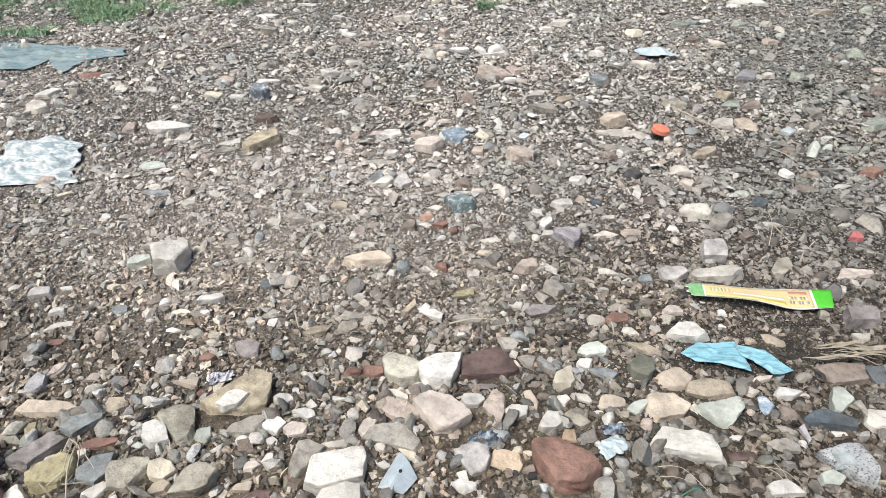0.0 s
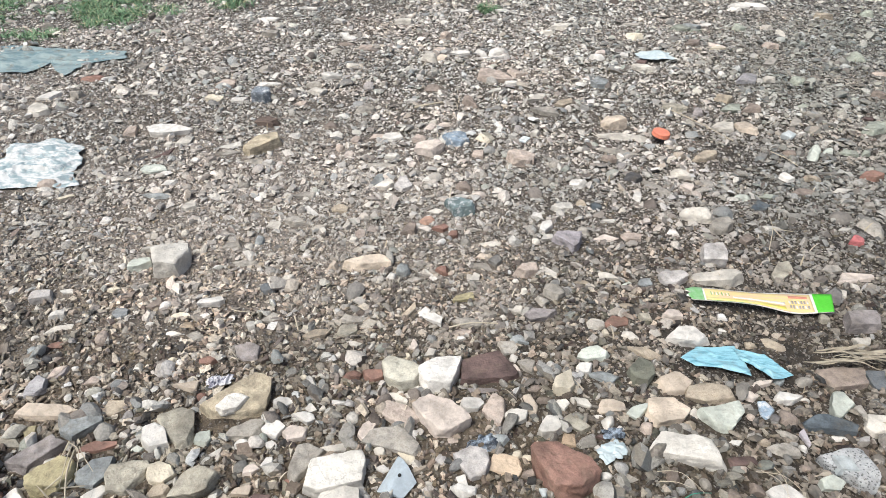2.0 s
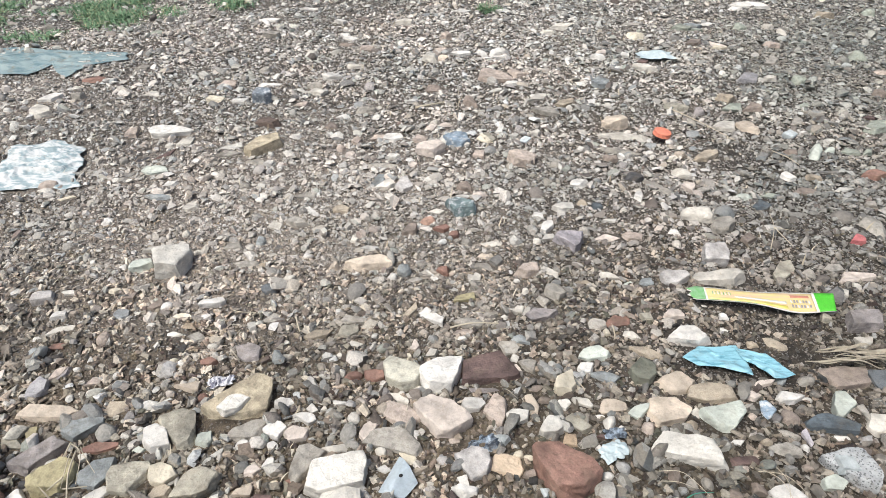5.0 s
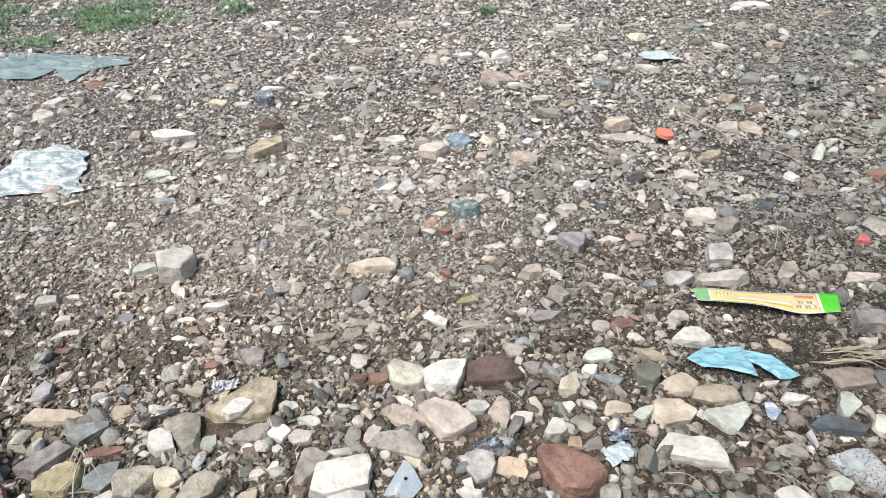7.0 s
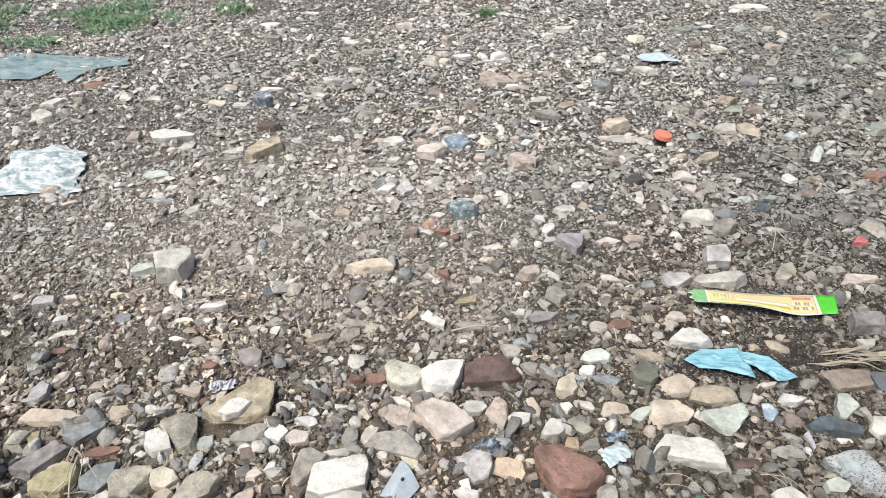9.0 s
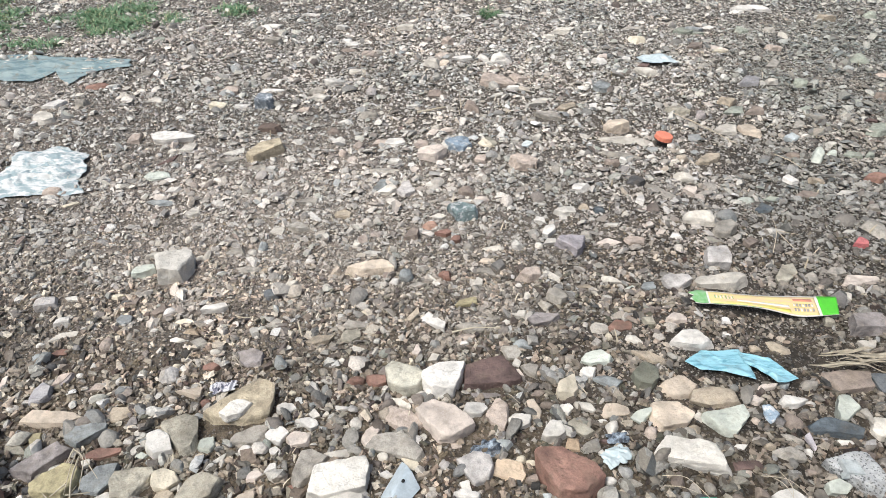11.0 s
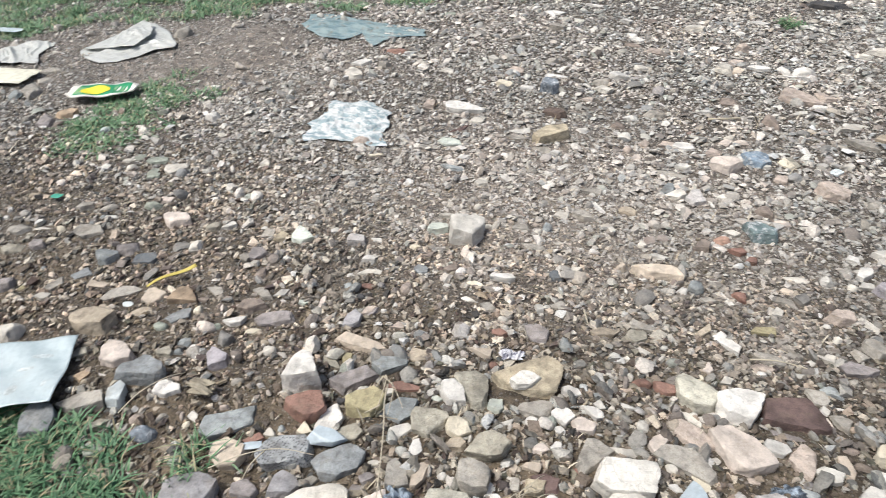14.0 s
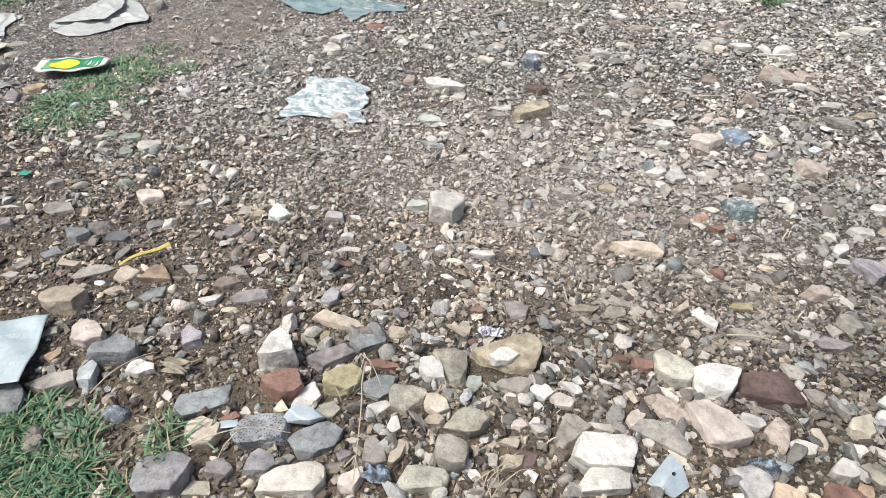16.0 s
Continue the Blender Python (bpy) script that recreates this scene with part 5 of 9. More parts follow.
put_stone(-0.865, 0.379, 0.031, 0.017, 0.010, 45, "b", "ol", 4271, faces=((-129, 1.03), (-90, 1.0), (0, 0.99), (76, 0.96), (148, 0.57)))
put_stone(-0.639, 0.548, 0.069, 0.028, 0.010, 21, "s", "pu", 4273, faces=((-156, 0.97), (-100, 0.96), (-60, 0.92), (9, 0.92), (90, 1.0), (158, 0.89)))
put_stone(-0.524, 0.590, 0.040, 0.024, 0.014, -83, "b", "lv", 4274, faces=((-140, 0.9), (-90, 1.0), (4, 0.94), (30, 0.87), (100, 0.91), (159, 0.86)))
put_stone(-0.538, 0.458, 0.052, 0.050, 0.045, 38, "b", "wh", 4275, faces=((-115, 1.07), (-92, 0.99), (-90, 1.0), (7, 0.87), (23, 0.94), (90, 1.0), (146, 0.46), (148, 0.46)))
put_stone(-0.506, 0.412, 0.060, 0.040, 0.026, 36, "k", "rd", 4276, faces=((-154, 0.66), (-146, 0.65), (-97, 0.94), (-44, 1.04), (2, 0.98), (90, 1.0), (166, 1.1)))
put_stone(-0.468, 0.415, 0.051, 0.029, 0.009, 80, "s", "wh", 4277, faces=((-177, 0.97), (-113, 1.11), (-90, 1.0), (-21, 0.79), (54, 0.92), (113, 0.85)))
put_stone(-0.488, 0.389, 0.021, 0.020, 0.010, -12, "b", "cr", 4278, faces=((-180, 1.0), (-80, 0.81), (-38, 0.67), (68, 0.55)))
put_stone(-0.435, 0.401, 0.037, 0.029, 0.009, 63, "s", "ol", 4279, faces=((-176, 0.92), (-139, 0.57), (-82, 1.01), (-2, 0.98), (57, 0.98), (90, 1.0)))
put_stone(-0.490, 0.347, 0.068, 0.042, 0.023, 26, "b", "sp", 4280, faces=((-166, 0.97), (-90, 1.0), (-66, 1.03), (-8, 0.92), (35, 1.1), (88, 0.99), (116, 0.98), (160, 0.93)))
put_stone(-0.422, 0.358, 0.065, 0.036, 0.020, 37, "b", "sl", 4281, faces=((-169, 0.89), (-128, 1.01), (-83, 0.95), (-22, 0.84), (32, 0.97), (90, 1.0), (137, 1.05)))
put_stone(-0.585, 0.361, 0.078, 0.039, 0.013, 41, "s", "bg", 4282, faces=((-153, 1.03), (-91, 1.0), (-58, 1.0), (-7, 0.87), (90, 1.0), (166, 0.89)))
put_stone(-0.555, 0.319, 0.045, 0.042, 0.021, 19, "b", "tnp", 4283, faces=((-180, 1.0), (-137, 0.89), (-81, 0.94), (-34, 0.89), (-3, 0.98), (68, 0.83), (109, 1.02)))
put_stone(-0.565, 0.254, 0.069, 0.050, 0.027, 21, "b", "lv", 4284, faces=((-179, 0.99), (-149, 1.05), (-90, 1.0), (-18, 0.92), (-7, 0.92), (57, 1.02), (97, 0.95), (131, 1.09)))
put_stone(-0.422, 0.302, 0.076, 0.038, 0.022, 20, "b", "pg", 4285, faces=((-90, 1.0), (-21, 1.0), (3, 0.99), (50, 1.07), (113, 0.73), (134, 0.79), (176, 0.93)))
put_stone(-0.283, 0.355, 0.064, 0.035, 0.020, 24, "b", "pgo", 4286, faces=((-174, 1.04), (-90, 1.0), (-30, 1.07), (-11, 0.97), (30, 0.89), (61, 0.85), (103, 0.99), (163, 0.82)))
put_stone(-0.263, 0.398, 0.043, 0.042, 0.025, 7, "k", "gy", 4287, faces=((-166, 0.98), (-109, 0.97), (-75, 0.94), (0, 1.0), (47, 0.93), (79, 0.9), (125, 1.05), (179, 1.0)))
put_stone(-0.258, 0.444, 0.048, 0.044, 0.022, 72, "b", "ol", 4288, faces=((-159, 0.59), (-134, 0.64), (-90, 1.0), (3, 0.95), (45, 0.88), (90, 1.0)))
put_stone(-0.301, 0.438, 0.033, 0.018, 0.010, 18, "b", "tn", 4289, faces=((-90, 1.0), (-25, 0.94), (33, 0.8), (95, 0.97), (162, 0.65)))
put_stone(-0.188, 0.416, 0.029, 0.018, 0.012, 21, "k", "ts", 4290, faces=((-109, 0.96), (-49, 0.72), (-13, 0.76), (90, 1.0), (178, 0.98)))
put_stone(-0.182, 0.427, 0.042, 0.025, 0.008, -3, "s", "rdm", 4291, faces=((-131, 0.54), (-54, 1.0), (-2, 0.96), (90, 1.0), (139, 0.86)))
put_stone(-0.165, 0.410, 0.018, 0.012, 0.006, -32, "b", "wh", 4292, faces=((-90, 1.0), (16, 0.69), (110, 0.8), (177, 0.94)))
put_stone(-0.214, 0.412, 0.017, 0.013, 0.007, -78, "b", "gy", 4293, faces=((-98, 0.84), (2, 0.97), (90, 1.0), (178, 0.98)))
put_stone(-0.222, 0.433, 0.016, 0.011, 0.006, -30, "b", "tnp", 4294, faces=((-90, 1.0), (11, 0.79), (88, 0.98), (165, 0.72)))
put_stone(-0.127, 0.417, 0.020, 0.017, 0.011, 60, "r", "gy", 4295, faces=((-126, 0.59), (-52, 1.02), (6, 0.94), (90, 1.0), (160, 0.94)))
put_stone(-0.085, 0.429, 0.060, 0.033, 0.019, 22, "b", "pl", 4296, faces=((-173, 1.05), (-90, 1.0), (-5, 0.97), (34, 0.96), (89, 0.99), (155, 0.72)))
put_stone(-0.508, 0.288, 0.034, 0.027, 0.014, 14, "b", "pu", 4297, faces=((-174, 0.95), (-90, 1.0), (-21, 0.94), (47, 0.67), (124, 0.88)))
put_stone(-0.470, 0.307, 0.040, 0.031, 0.016, 21, "b", "lv", 4298, faces=((-90, 1.0), (-38, 0.92), (18, 0.88), (66, 0.84), (134, 0.85), (173, 0.87)))
put_stone(-0.447, 0.327, 0.022, 0.011, 0.006, 2, "b", "gy", 4299, faces=((-90, 1.0), (-8, 0.87), (84, 0.99), (155, 0.49)))
put_stone(-0.390, 0.336, 0.019, 0.011, 0.006, 12, "b", "pu", 4300, faces=((-90, 1.0), (1, 0.98), (84, 0.94), (167, 0.75)))
put_stone(-0.358, 0.323, 0.033, 0.029, 0.015, 43, "b", "pkp", 4301, faces=((-153, 0.86), (-115, 0.92), (-42, 0.65), (-3, 0.94), (90, 1.0), (153, 0.92)))
put_stone(-0.351, 0.369, 0.041, 0.031, 0.016, -57, "b", "gy", 4302, faces=((-163, 0.88), (-110, 0.71), (-18, 0.93), (1, 1.0), (90, 1.0), (126, 0.82)))
put_stone(-0.325, 0.379, 0.037, 0.018, 0.011, -86, "b", "tnp", 4303, faces=((-177, 0.95), (-141, 0.86), (-68, 0.82), (9, 0.92), (43, 0.83), (90, 1.0)))
put_stone(-0.519, 0.256, 0.034, 0.017, 0.010, 21, "b", "ol", 4304, faces=((-90, 1.0), (11, 0.79), (90, 1.0), (169, 0.78)))
put_stone(-0.228, 0.384, 0.017, 0.017, 0.008, 16, "b", "wh", 4305, faces=((-90, 1.0), (-34, 1.07), (32, 0.62), (95, 0.99), (171, 0.83)))
put_stone(-0.680, 0.238, 0.041, 0.018, 0.011, 14, "b", "tn", 4306, faces=((-129, 1.01), (-47, 0.48), (35, 0.99), (90, 1.0), (170, 0.91)))
put_stone(-0.715, 0.265, 0.032, 0.023, 0.013, 51, "b", "gn", 4307, faces=((-179, 0.99), (-117, 0.79), (-46, 0.87), (11, 0.93), (90, 1.0)))
put_stone(-0.675, 0.305, 0.034, 0.027, 0.017, -1, "r", "bls", 4308, faces=((-172, 0.96), (-90, 1.0), (-39, 0.81), (17, 0.94), (85, 0.96), (144, 0.92)))
put_stone(-0.710, 0.298, 0.025, 0.014, 0.008, 41, "b", "gy", 4309, faces=((-160, 0.72), (-100, 0.88), (-10, 0.81), (90, 1.0), (108, 0.91)))
put_stone(-0.665, 0.259, 0.022, 0.013, 0.007, 21, "b", "ol", 4310, faces=((-103, 0.75), (0, 1.0), (91, 0.99), (146, 0.53)))
put_stone(-0.608, 0.292, 0.025, 0.020, 0.010, 83, "b", "gn", 4311, faces=((-180, 1.0), (-115, 0.83), (-41, 0.78), (36, 0.78), (91, 1.0)))
put_stone(-0.788, 0.309, 0.066, 0.031, 0.018, 38, "b", "gy", 4312, faces=((-146, 0.65), (-90, 1.0), (4, 0.93), (68, 0.88), (127, 0.87)))
put_stone(-0.815, 0.269, 0.050, 0.039, 0.021, -60, "b", "sl", 4313, faces=((-180, 1.0), (-95, 0.96), (-73, 1.07), (2, 0.96), (89, 0.99), (129, 0.96)))
put_stone(-0.695, 0.371, 0.037, 0.027, 0.014, 7, "b", "wh", 4314, faces=((-180, 1.0), (-88, 0.96), (-37, 0.7), (27, 0.97), (85, 0.95), (148, 0.96)))
put_stone(-0.750, 0.338, 0.042, 0.023, 0.024, -63, "b", "bgp", 4315, faces=((-139, 0.89), (-90, 1.0), (-10, 0.91), (13, 1.06), (91, 0.98), (152, 0.79)))
put_stone(-0.622, 0.323, 0.014, 0.009, 0.005, 11, "b", "ol", 4316, faces=((-90, 1.0), (-10, 0.82), (105, 0.71), (158, 0.56)))
put_stone(-0.690, 0.342, 0.015, 0.009, 0.005, 2, "b", "tnp", 4317, faces=((-90, 1.0), (-12, 0.77), (103, 0.74), (168, 0.78)))
put_stone(-0.634, 0.350, 0.018, 0.012, 0.006, -15, "b", "pl", 4318, faces=((-180, 0.99), (-90, 1.0), (25, 0.49), (107, 0.94)))
put_stone(-0.371, 0.434, 0.031, 0.022, 0.007, 59, "s", "pl", 4319, faces=((-177, 0.95), (-90, 1.0), (8, 0.86), (65, 0.49)))
put_stone(-0.342, 0.414, 0.026, 0.017, 0.009, -89, "b", "wh", 4320, faces=((-144, 1.02), (-90, 1.0), (1, 0.97), (50, 0.89), (138, 0.51)))
put_stone(-0.541, 0.350, 0.026, 0.014, 0.008, 54, "b", "rd", 4321, faces=((-167, 0.75), (-90, 1.0), (7, 0.87), (81, 0.84)))
put_stone(-0.437, 0.862, 0.066, 0.065, 0.039, 17, "k", "pl", 4322, faces=((-173, 0.9), (-109, 0.81), (-30, 0.86), (0, 1.0), (88, 1.0), (104, 0.97)))
put_stone(-0.493, 0.863, 0.040, 0.026, 0.014, 20, "b", "gnp", 4323, faces=((-105, 0.95), (-54, 0.85), (4, 0.97), (90, 1.0), (167, 0.81)))
put_stone(-0.493, 0.910, 0.037, 0.012, 0.008, 6, "b", "pg", 4324, faces=((-104, 0.91), (-21, 0.58), (90, 1.0), (164, 0.77)))
put_stone(-0.582, 0.787, 0.022, 0.011, 0.006, 19, "b", "pl", 4326, faces=((-159, 0.56), (-110, 0.61), (5, 0.91), (90, 1.0)))
put_stone(-0.477, 0.741, 0.030, 0.024, 0.007, -11, "s", "sl", 4328, faces=((-127, 0.74), (-45, 0.77), (26, 0.86), (90, 1.0), (175, 0.98)))
put_stone(-0.484, 0.790, 0.019, 0.015, 0.004, -6, "s", "br", 4329, faces=((-90, 1.0), (2, 0.96), (89, 0.99), (180, 1.0)))
put_stone(-0.511, 0.800, 0.021, 0.010, 0.006, 46, "b", "cr", 4330, faces=((-166, 0.73), (-90, 1.0), (14, 0.72), (91, 0.99)))
put_stone(-0.340, 0.771, 0.042, 0.019, 0.011, 14, "b", "wh", 4332, faces=((-116, 0.8), (-58, 0.97), (11, 0.88), (90, 1.0), (166, 0.87)))
put_stone(-0.354, 0.797, 0.018, 0.010, 0.006, 21, "b", "pkp", 4333, faces=((-171, 0.82), (-96, 0.9), (5, 0.91), (90, 1.0)))
put_stone(-0.412, 0.818, 0.023, 0.014, 0.004, -25, "s", "pl", 4334, faces=((-90, 1.0), (-10, 0.82), (83, 1.01), (150, 0.36)))
put_stone(-0.376, 0.739, 0.032, 0.013, 0.008, 11, "b", "cr", 4335, faces=((-148, 0.89), (-90, 1.0), (14, 0.73), (49, 0.64), (142, 0.75)))
put_stone(-0.347, 0.928, 0.037, 0.023, 0.007, 2, "s", "gy", 4337, faces=((-90, 1.0), (16, 0.68), (79, 0.84), (171, 0.84)))
put_stone(-0.473, 1.048, 0.030, 0.027, 0.008, 22, "s", "pg", 4338, faces=((-134, 0.93), (-80, 0.93), (0, 1.0), (80, 0.96), (147, 0.66)))
put_stone(-0.718, 1.061, 0.036, 0.010, 0.008, 31, "k", "cr", 4339, faces=((-170, 0.82), (-77, 0.82), (11, 0.87), (90, 1.0)))
put_stone(-0.551, 1.080, 0.056, 0.021, 0.008, -11, "s", "bg", 4340, faces=((-113, 0.82), (-20, 0.59), (90, 1.0), (157, 0.74)))
put_stone(-0.103, 0.878, 0.089, 0.029, 0.019, 6, "b", "tnp", 4341, faces=((-154, 0.88), (-90, 1.0), (11, 0.79), (94, 0.96), (136, 0.76)))
put_stone(-0.034, 0.862, 0.026, 0.023, 0.014, -15, "r", "bg", 4342, faces=((-180, 1.0), (-99, 0.95), (-39, 0.85), (33, 0.77), (109, 0.86)))
put_stone(-0.056, 0.849, 0.019, 0.019, 0.011, -15, "r", "wh", 4343, faces=((-90, 1.0), (4, 0.92), (82, 0.92), (167, 0.75)))
put_stone(-0.080, 0.842, 0.014, 0.012, 0.007, 59, "r", "pl", 4344, faces=((-176, 0.93), (-90, 1.0), (-4, 0.96), (78, 0.77)))
put_stone(-0.256, 0.807, 0.025, 0.025, 0.015, 9, "r", "bgd", 4345, faces=((-149, 0.84), (-75, 0.87), (0, 1.0), (79, 0.91), (148, 0.87)))
put_stone(-0.287, 0.990, 0.032, 0.021, 0.007, -19, "s", "pg", 4346, faces=((-90, 1.0), (10, 0.8), (92, 0.97), (179, 0.98)))
put_stone(-0.247, 0.993, 0.036, 0.028, 0.015, -40, "b", "gy", 4347, faces=((-68, 0.54), (-23, 0.52), (90, 1.0), (177, 0.95)))
put_stone(-0.226, 1.036, 0.050, 0.013, 0.005, -45, "s", "wh", 4348, faces=((-90, 1.0), (8, 0.85), (83, 0.88), (178, 0.96)))
put_stone(-0.257, 1.098, 0.057, 0.017, 0.007, -3, "s", "gy", 4349, faces=((-90, 1.0), (-3, 0.96), (82, 1.01), (150, 0.37)))
put_stone(-0.031, 0.981, 0.032, 0.026, 0.014, 78, "b", "br", 4350, faces=((-165, 0.7), (-79, 0.9), (0, 1.0), (79, 0.79)))
put_stone(0.000, 1.015, 0.034, 0.018, 0.013, 18, "r", "pko", 4351, faces=((-144, 0.79), (-90, 1.0), (-3, 0.99), (51, 0.82), (132, 0.7)))
put_stone(0.028, 0.991, 0.033, 0.018, 0.010, 32, "b", "rd", 4352, faces=((-155, 0.48), (-75, 0.95), (0, 1.0), (90, 1.0)))
put_stone(0.049, 0.971, 0.025, 0.018, 0.010, 2, "b", "rd", 4353, faces=((-90, 1.0), (-6, 0.89), (90, 1.0), (162, 0.64)))
put_stone(0.015, 1.047, 0.033, 0.015, 0.009, -14, "b", "pg", 4354, faces=((-90, 1.0), (-16, 0.74), (79, 0.95), (157, 0.52)))
put_stone(0.010, 0.855, 0.040, 0.010, 0.004, -52, "s", "pl", 4355, faces=((-90, 1.0), (0, 0.99), (84, 0.91), (175, 0.9)))
put_stone(-0.016, 0.764, 0.041, 0.012, 0.008, 57, "b", "tn", 4356, faces=((-177, 0.96), (-102, 0.91), (-19, 0.63), (90, 1.0)))
put_stone(0.017, 0.749, 0.044, 0.024, 0.008, -40, "s", "wh", 4357, faces=((-180, 1.0), (-68, 0.55), (-64, 0.56), (20, 0.89), (87, 0.95)))
put_stone(-0.107, 0.742, 0.044, 0.018, 0.006, -7, "s", "gy", 4358, faces=((-117, 1.03), (-62, 0.73), (-4, 0.93), (90, 1.0), (171, 0.88)))
put_stone(-0.263, 0.722, 0.017, 0.013, 0.007, -62, "b", "pl", 4359, faces=((-90, 1.0), (0, 0.99), (79, 0.86), (170, 0.81)))
put_stone(-0.237, 0.741, 0.026, 0.016, 0.005, 59, "s", "gy", 4360, faces=((-167, 0.76), (-90, 1.0), (2, 0.97), (76, 0.73)))
put_stone(-0.103, 0.927, 0.036, 0.012, 0.008, -2, "b", "pl", 4361, faces=((-90, 1.0), (-7, 0.89), (84, 0.97), (158, 0.55)))
put_stone(-0.150, 0.997, 0.036, 0.015, 0.009, 77, "b", "gy", 4362, faces=((-127, 0.82), (-27, 0.43), (90, 1.0), (171, 0.94)))
put_stone(0.215, 1.041, 0.023, 0.015, 0.008, -15, "b", "wh", 4363, faces=((-90, 1.0), (15, 0.7), (107, 0.82), (170, 0.81)))
put_stone(0.230, 1.004, 0.044, 0.023, 0.013, 71, "b", "wh", 4364, faces=((-127, 0.66), (-53, 0.95), (17, 0.83), (90, 1.0), (173, 0.98)))
put_stone(0.265, 1.068, 0.045, 0.024, 0.014, 10, "b", "pl", 4365, faces=((-147, 0.82), (-90, 1.0), (-5, 0.93), (75, 1.02), (129, 0.65)))
put_stone(0.225, 0.968, 0.025, 0.020, 0.011, 4, "b", "pl", 4366, faces=((-83, 0.87), (0, 1.0), (75, 0.93), (157, 0.52)))
put_stone(0.266, 0.957, 0.051, 0.045, 0.023, -45, "b", "vi", 4367, faces=((-171, 1.07), (-90, 1.0), (0, 1.0), (26, 0.79), (138, 0.38)))
put_stone(0.337, 0.968, 0.056, 0.023, 0.008, -12, "s", "pkp", 4368, faces=((-90, 1.0), (-33, 0.6), (65, 0.82), (158, 0.55)))
put_stone(0.384, 0.969, 0.042, 0.019, 0.011, 6, "b", "pk", 4369, faces=((-166, 0.85), (-90, 1.0), (-10, 0.86), (80, 0.91), (130, 1.03)))
put_stone(0.296, 0.989, 0.026, 0.018, 0.012, -13, "r", "gy", 4370, faces=((-99, 0.83), (0, 1.0), (99, 0.83), (154, 0.59)))
put_stone(0.347, 1.025, 0.031, 0.014, 0.009, -10, "b", "pl", 4371, faces=((-90, 1.0), (-5, 0.92), (114, 0.52), (154, 0.47)))
put_stone(0.174, 0.865, 0.049, 0.028, 0.019, 5, "k", "pk", 4372, faces=((-119, 0.97), (-70, 0.87), (-2, 0.97), (90, 1.0), (155, 0.66)))
put_stone(0.217, 0.865, 0.034, 0.014, 0.009, -37, "b", "pg", 4373, faces=((-180, 1.0), (-93, 0.95), (5, 0.92), (90, 1.0)))
put_stone(0.128, 0.892, 0.023, 0.021, 0.011, 44, "b", "gyd", 4374, faces=((-179, 0.97), (-79, 0.8), (-10, 0.8), (90, 1.0)))
put_stone(0.102, 0.910, 0.023, 0.017, 0.005, -18, "s", "tnp", 4375, faces=((-83, 0.88), (-3, 0.94), (90, 1.0), (165, 0.71)))
put_stone(0.215, 0.812, 0.036, 0.032, 0.016, -61, "b", "gy", 4376, faces=((-142, 0.9), (-59, 0.67), (6, 0.98), (90, 1.0), (161, 0.89)))
put_stone(0.426, 0.851, 0.052, 0.031, 0.017, 2, "b", "pgl", 4377, faces=((-168, 0.91), (-100, 0.98), (-45, 0.72), (8, 0.99), (90, 1.0), (145, 1.0)))
put_stone(0.379, 0.846, 0.034, 0.023, 0.007, 26, "s", "bg", 4378, faces=((-163, 0.94), (-90, 1.0), (-16, 0.81), (66, 0.91), (133, 0.74)))
put_stone(0.348, 0.836, 0.022, 0.013, 0.004, 32, "s", "gnp", 4379, faces=((-170, 0.81), (-100, 0.8), (4, 0.93), (90, 1.0)))
put_stone(0.068, 0.803, 0.039, 0.018, 0.006, 11, "s", "oc", 4380, faces=((-90, 1.0), (-3, 0.95), (106, 0.68), (162, 0.65)))
put_stone(0.155, 0.773, 0.020, 0.019, 0.010, 78, "b", "pg", 4381, faces=((-176, 0.93), (-90, 1.0), (4, 0.94), (70, 0.6)))
put_stone(0.191, 0.758, 0.053, 0.027, 0.016, 11, "b", "pu", 4382, faces=((-169, 0.96), (-90, 1.0), (-38, 0.88), (49, 0.54), (142, 0.87)))
put_stone(0.309, 0.746, 0.041, 0.025, 0.008, -4, "s", "rd", 4383, faces=((-132, 0.98), (-64, 0.75), (-4, 0.93), (90, 1.0), (152, 0.68)))
put_stone(0.399, 0.762, 0.037, 0.023, 0.013, 8, "b", "pkp", 4384, faces=((-141, 0.92), (-90, 1.0), (-2, 0.98), (62, 0.9), (140, 0.61)))
put_stone(0.108, 0.765, 0.029, 0.013, 0.004, 1, "s", "gy", 4385, faces=((-90, 1.0), (-6, 0.92), (76, 0.89), (161, 0.62)))
put_stone(0.133, 0.757, 0.011, 0.009, 0.005, -37, "r", "pl", 4386, faces=((-90, 1.0), (-10, 0.81), (104, 0.74), (162, 0.64)))
put_stone(0.090, 0.850, 0.027, 0.016, 0.009, 67, "b", "pg", 4387, faces=((-160, 0.59), (-66, 0.81), (-4, 0.93), (90, 1.0)))
put_stone(0.427, 1.119, 0.034, 0.016, 0.010, 75, "b", "wh", 4388, faces=((-90, 1.0), (-4, 0.96), (71, 0.8), (165, 0.7)))
put_stone(0.117, 0.945, 0.034, 0.014, 0.005, 11, "s", "pg", 4389, faces=((-164, 0.7), (-97, 0.87), (0, 1.0), (91, 0.98)))
put_stone(0.517, 0.918, 0.060, 0.042, 0.027, 74, "k", "pgl", 4390, faces=((-173, 0.87), (-92, 0.99), (-62, 1.0), (15, 0.8), (90, 1.0)))
put_stone(0.507, 0.853, 0.099, 0.034, 0.022, 5, "b", "pg", 4391, faces=((-169, 0.89), (-109, 0.81), (-26, 0.81), (11, 1.02), (90, 1.0), (155, 1.1)))
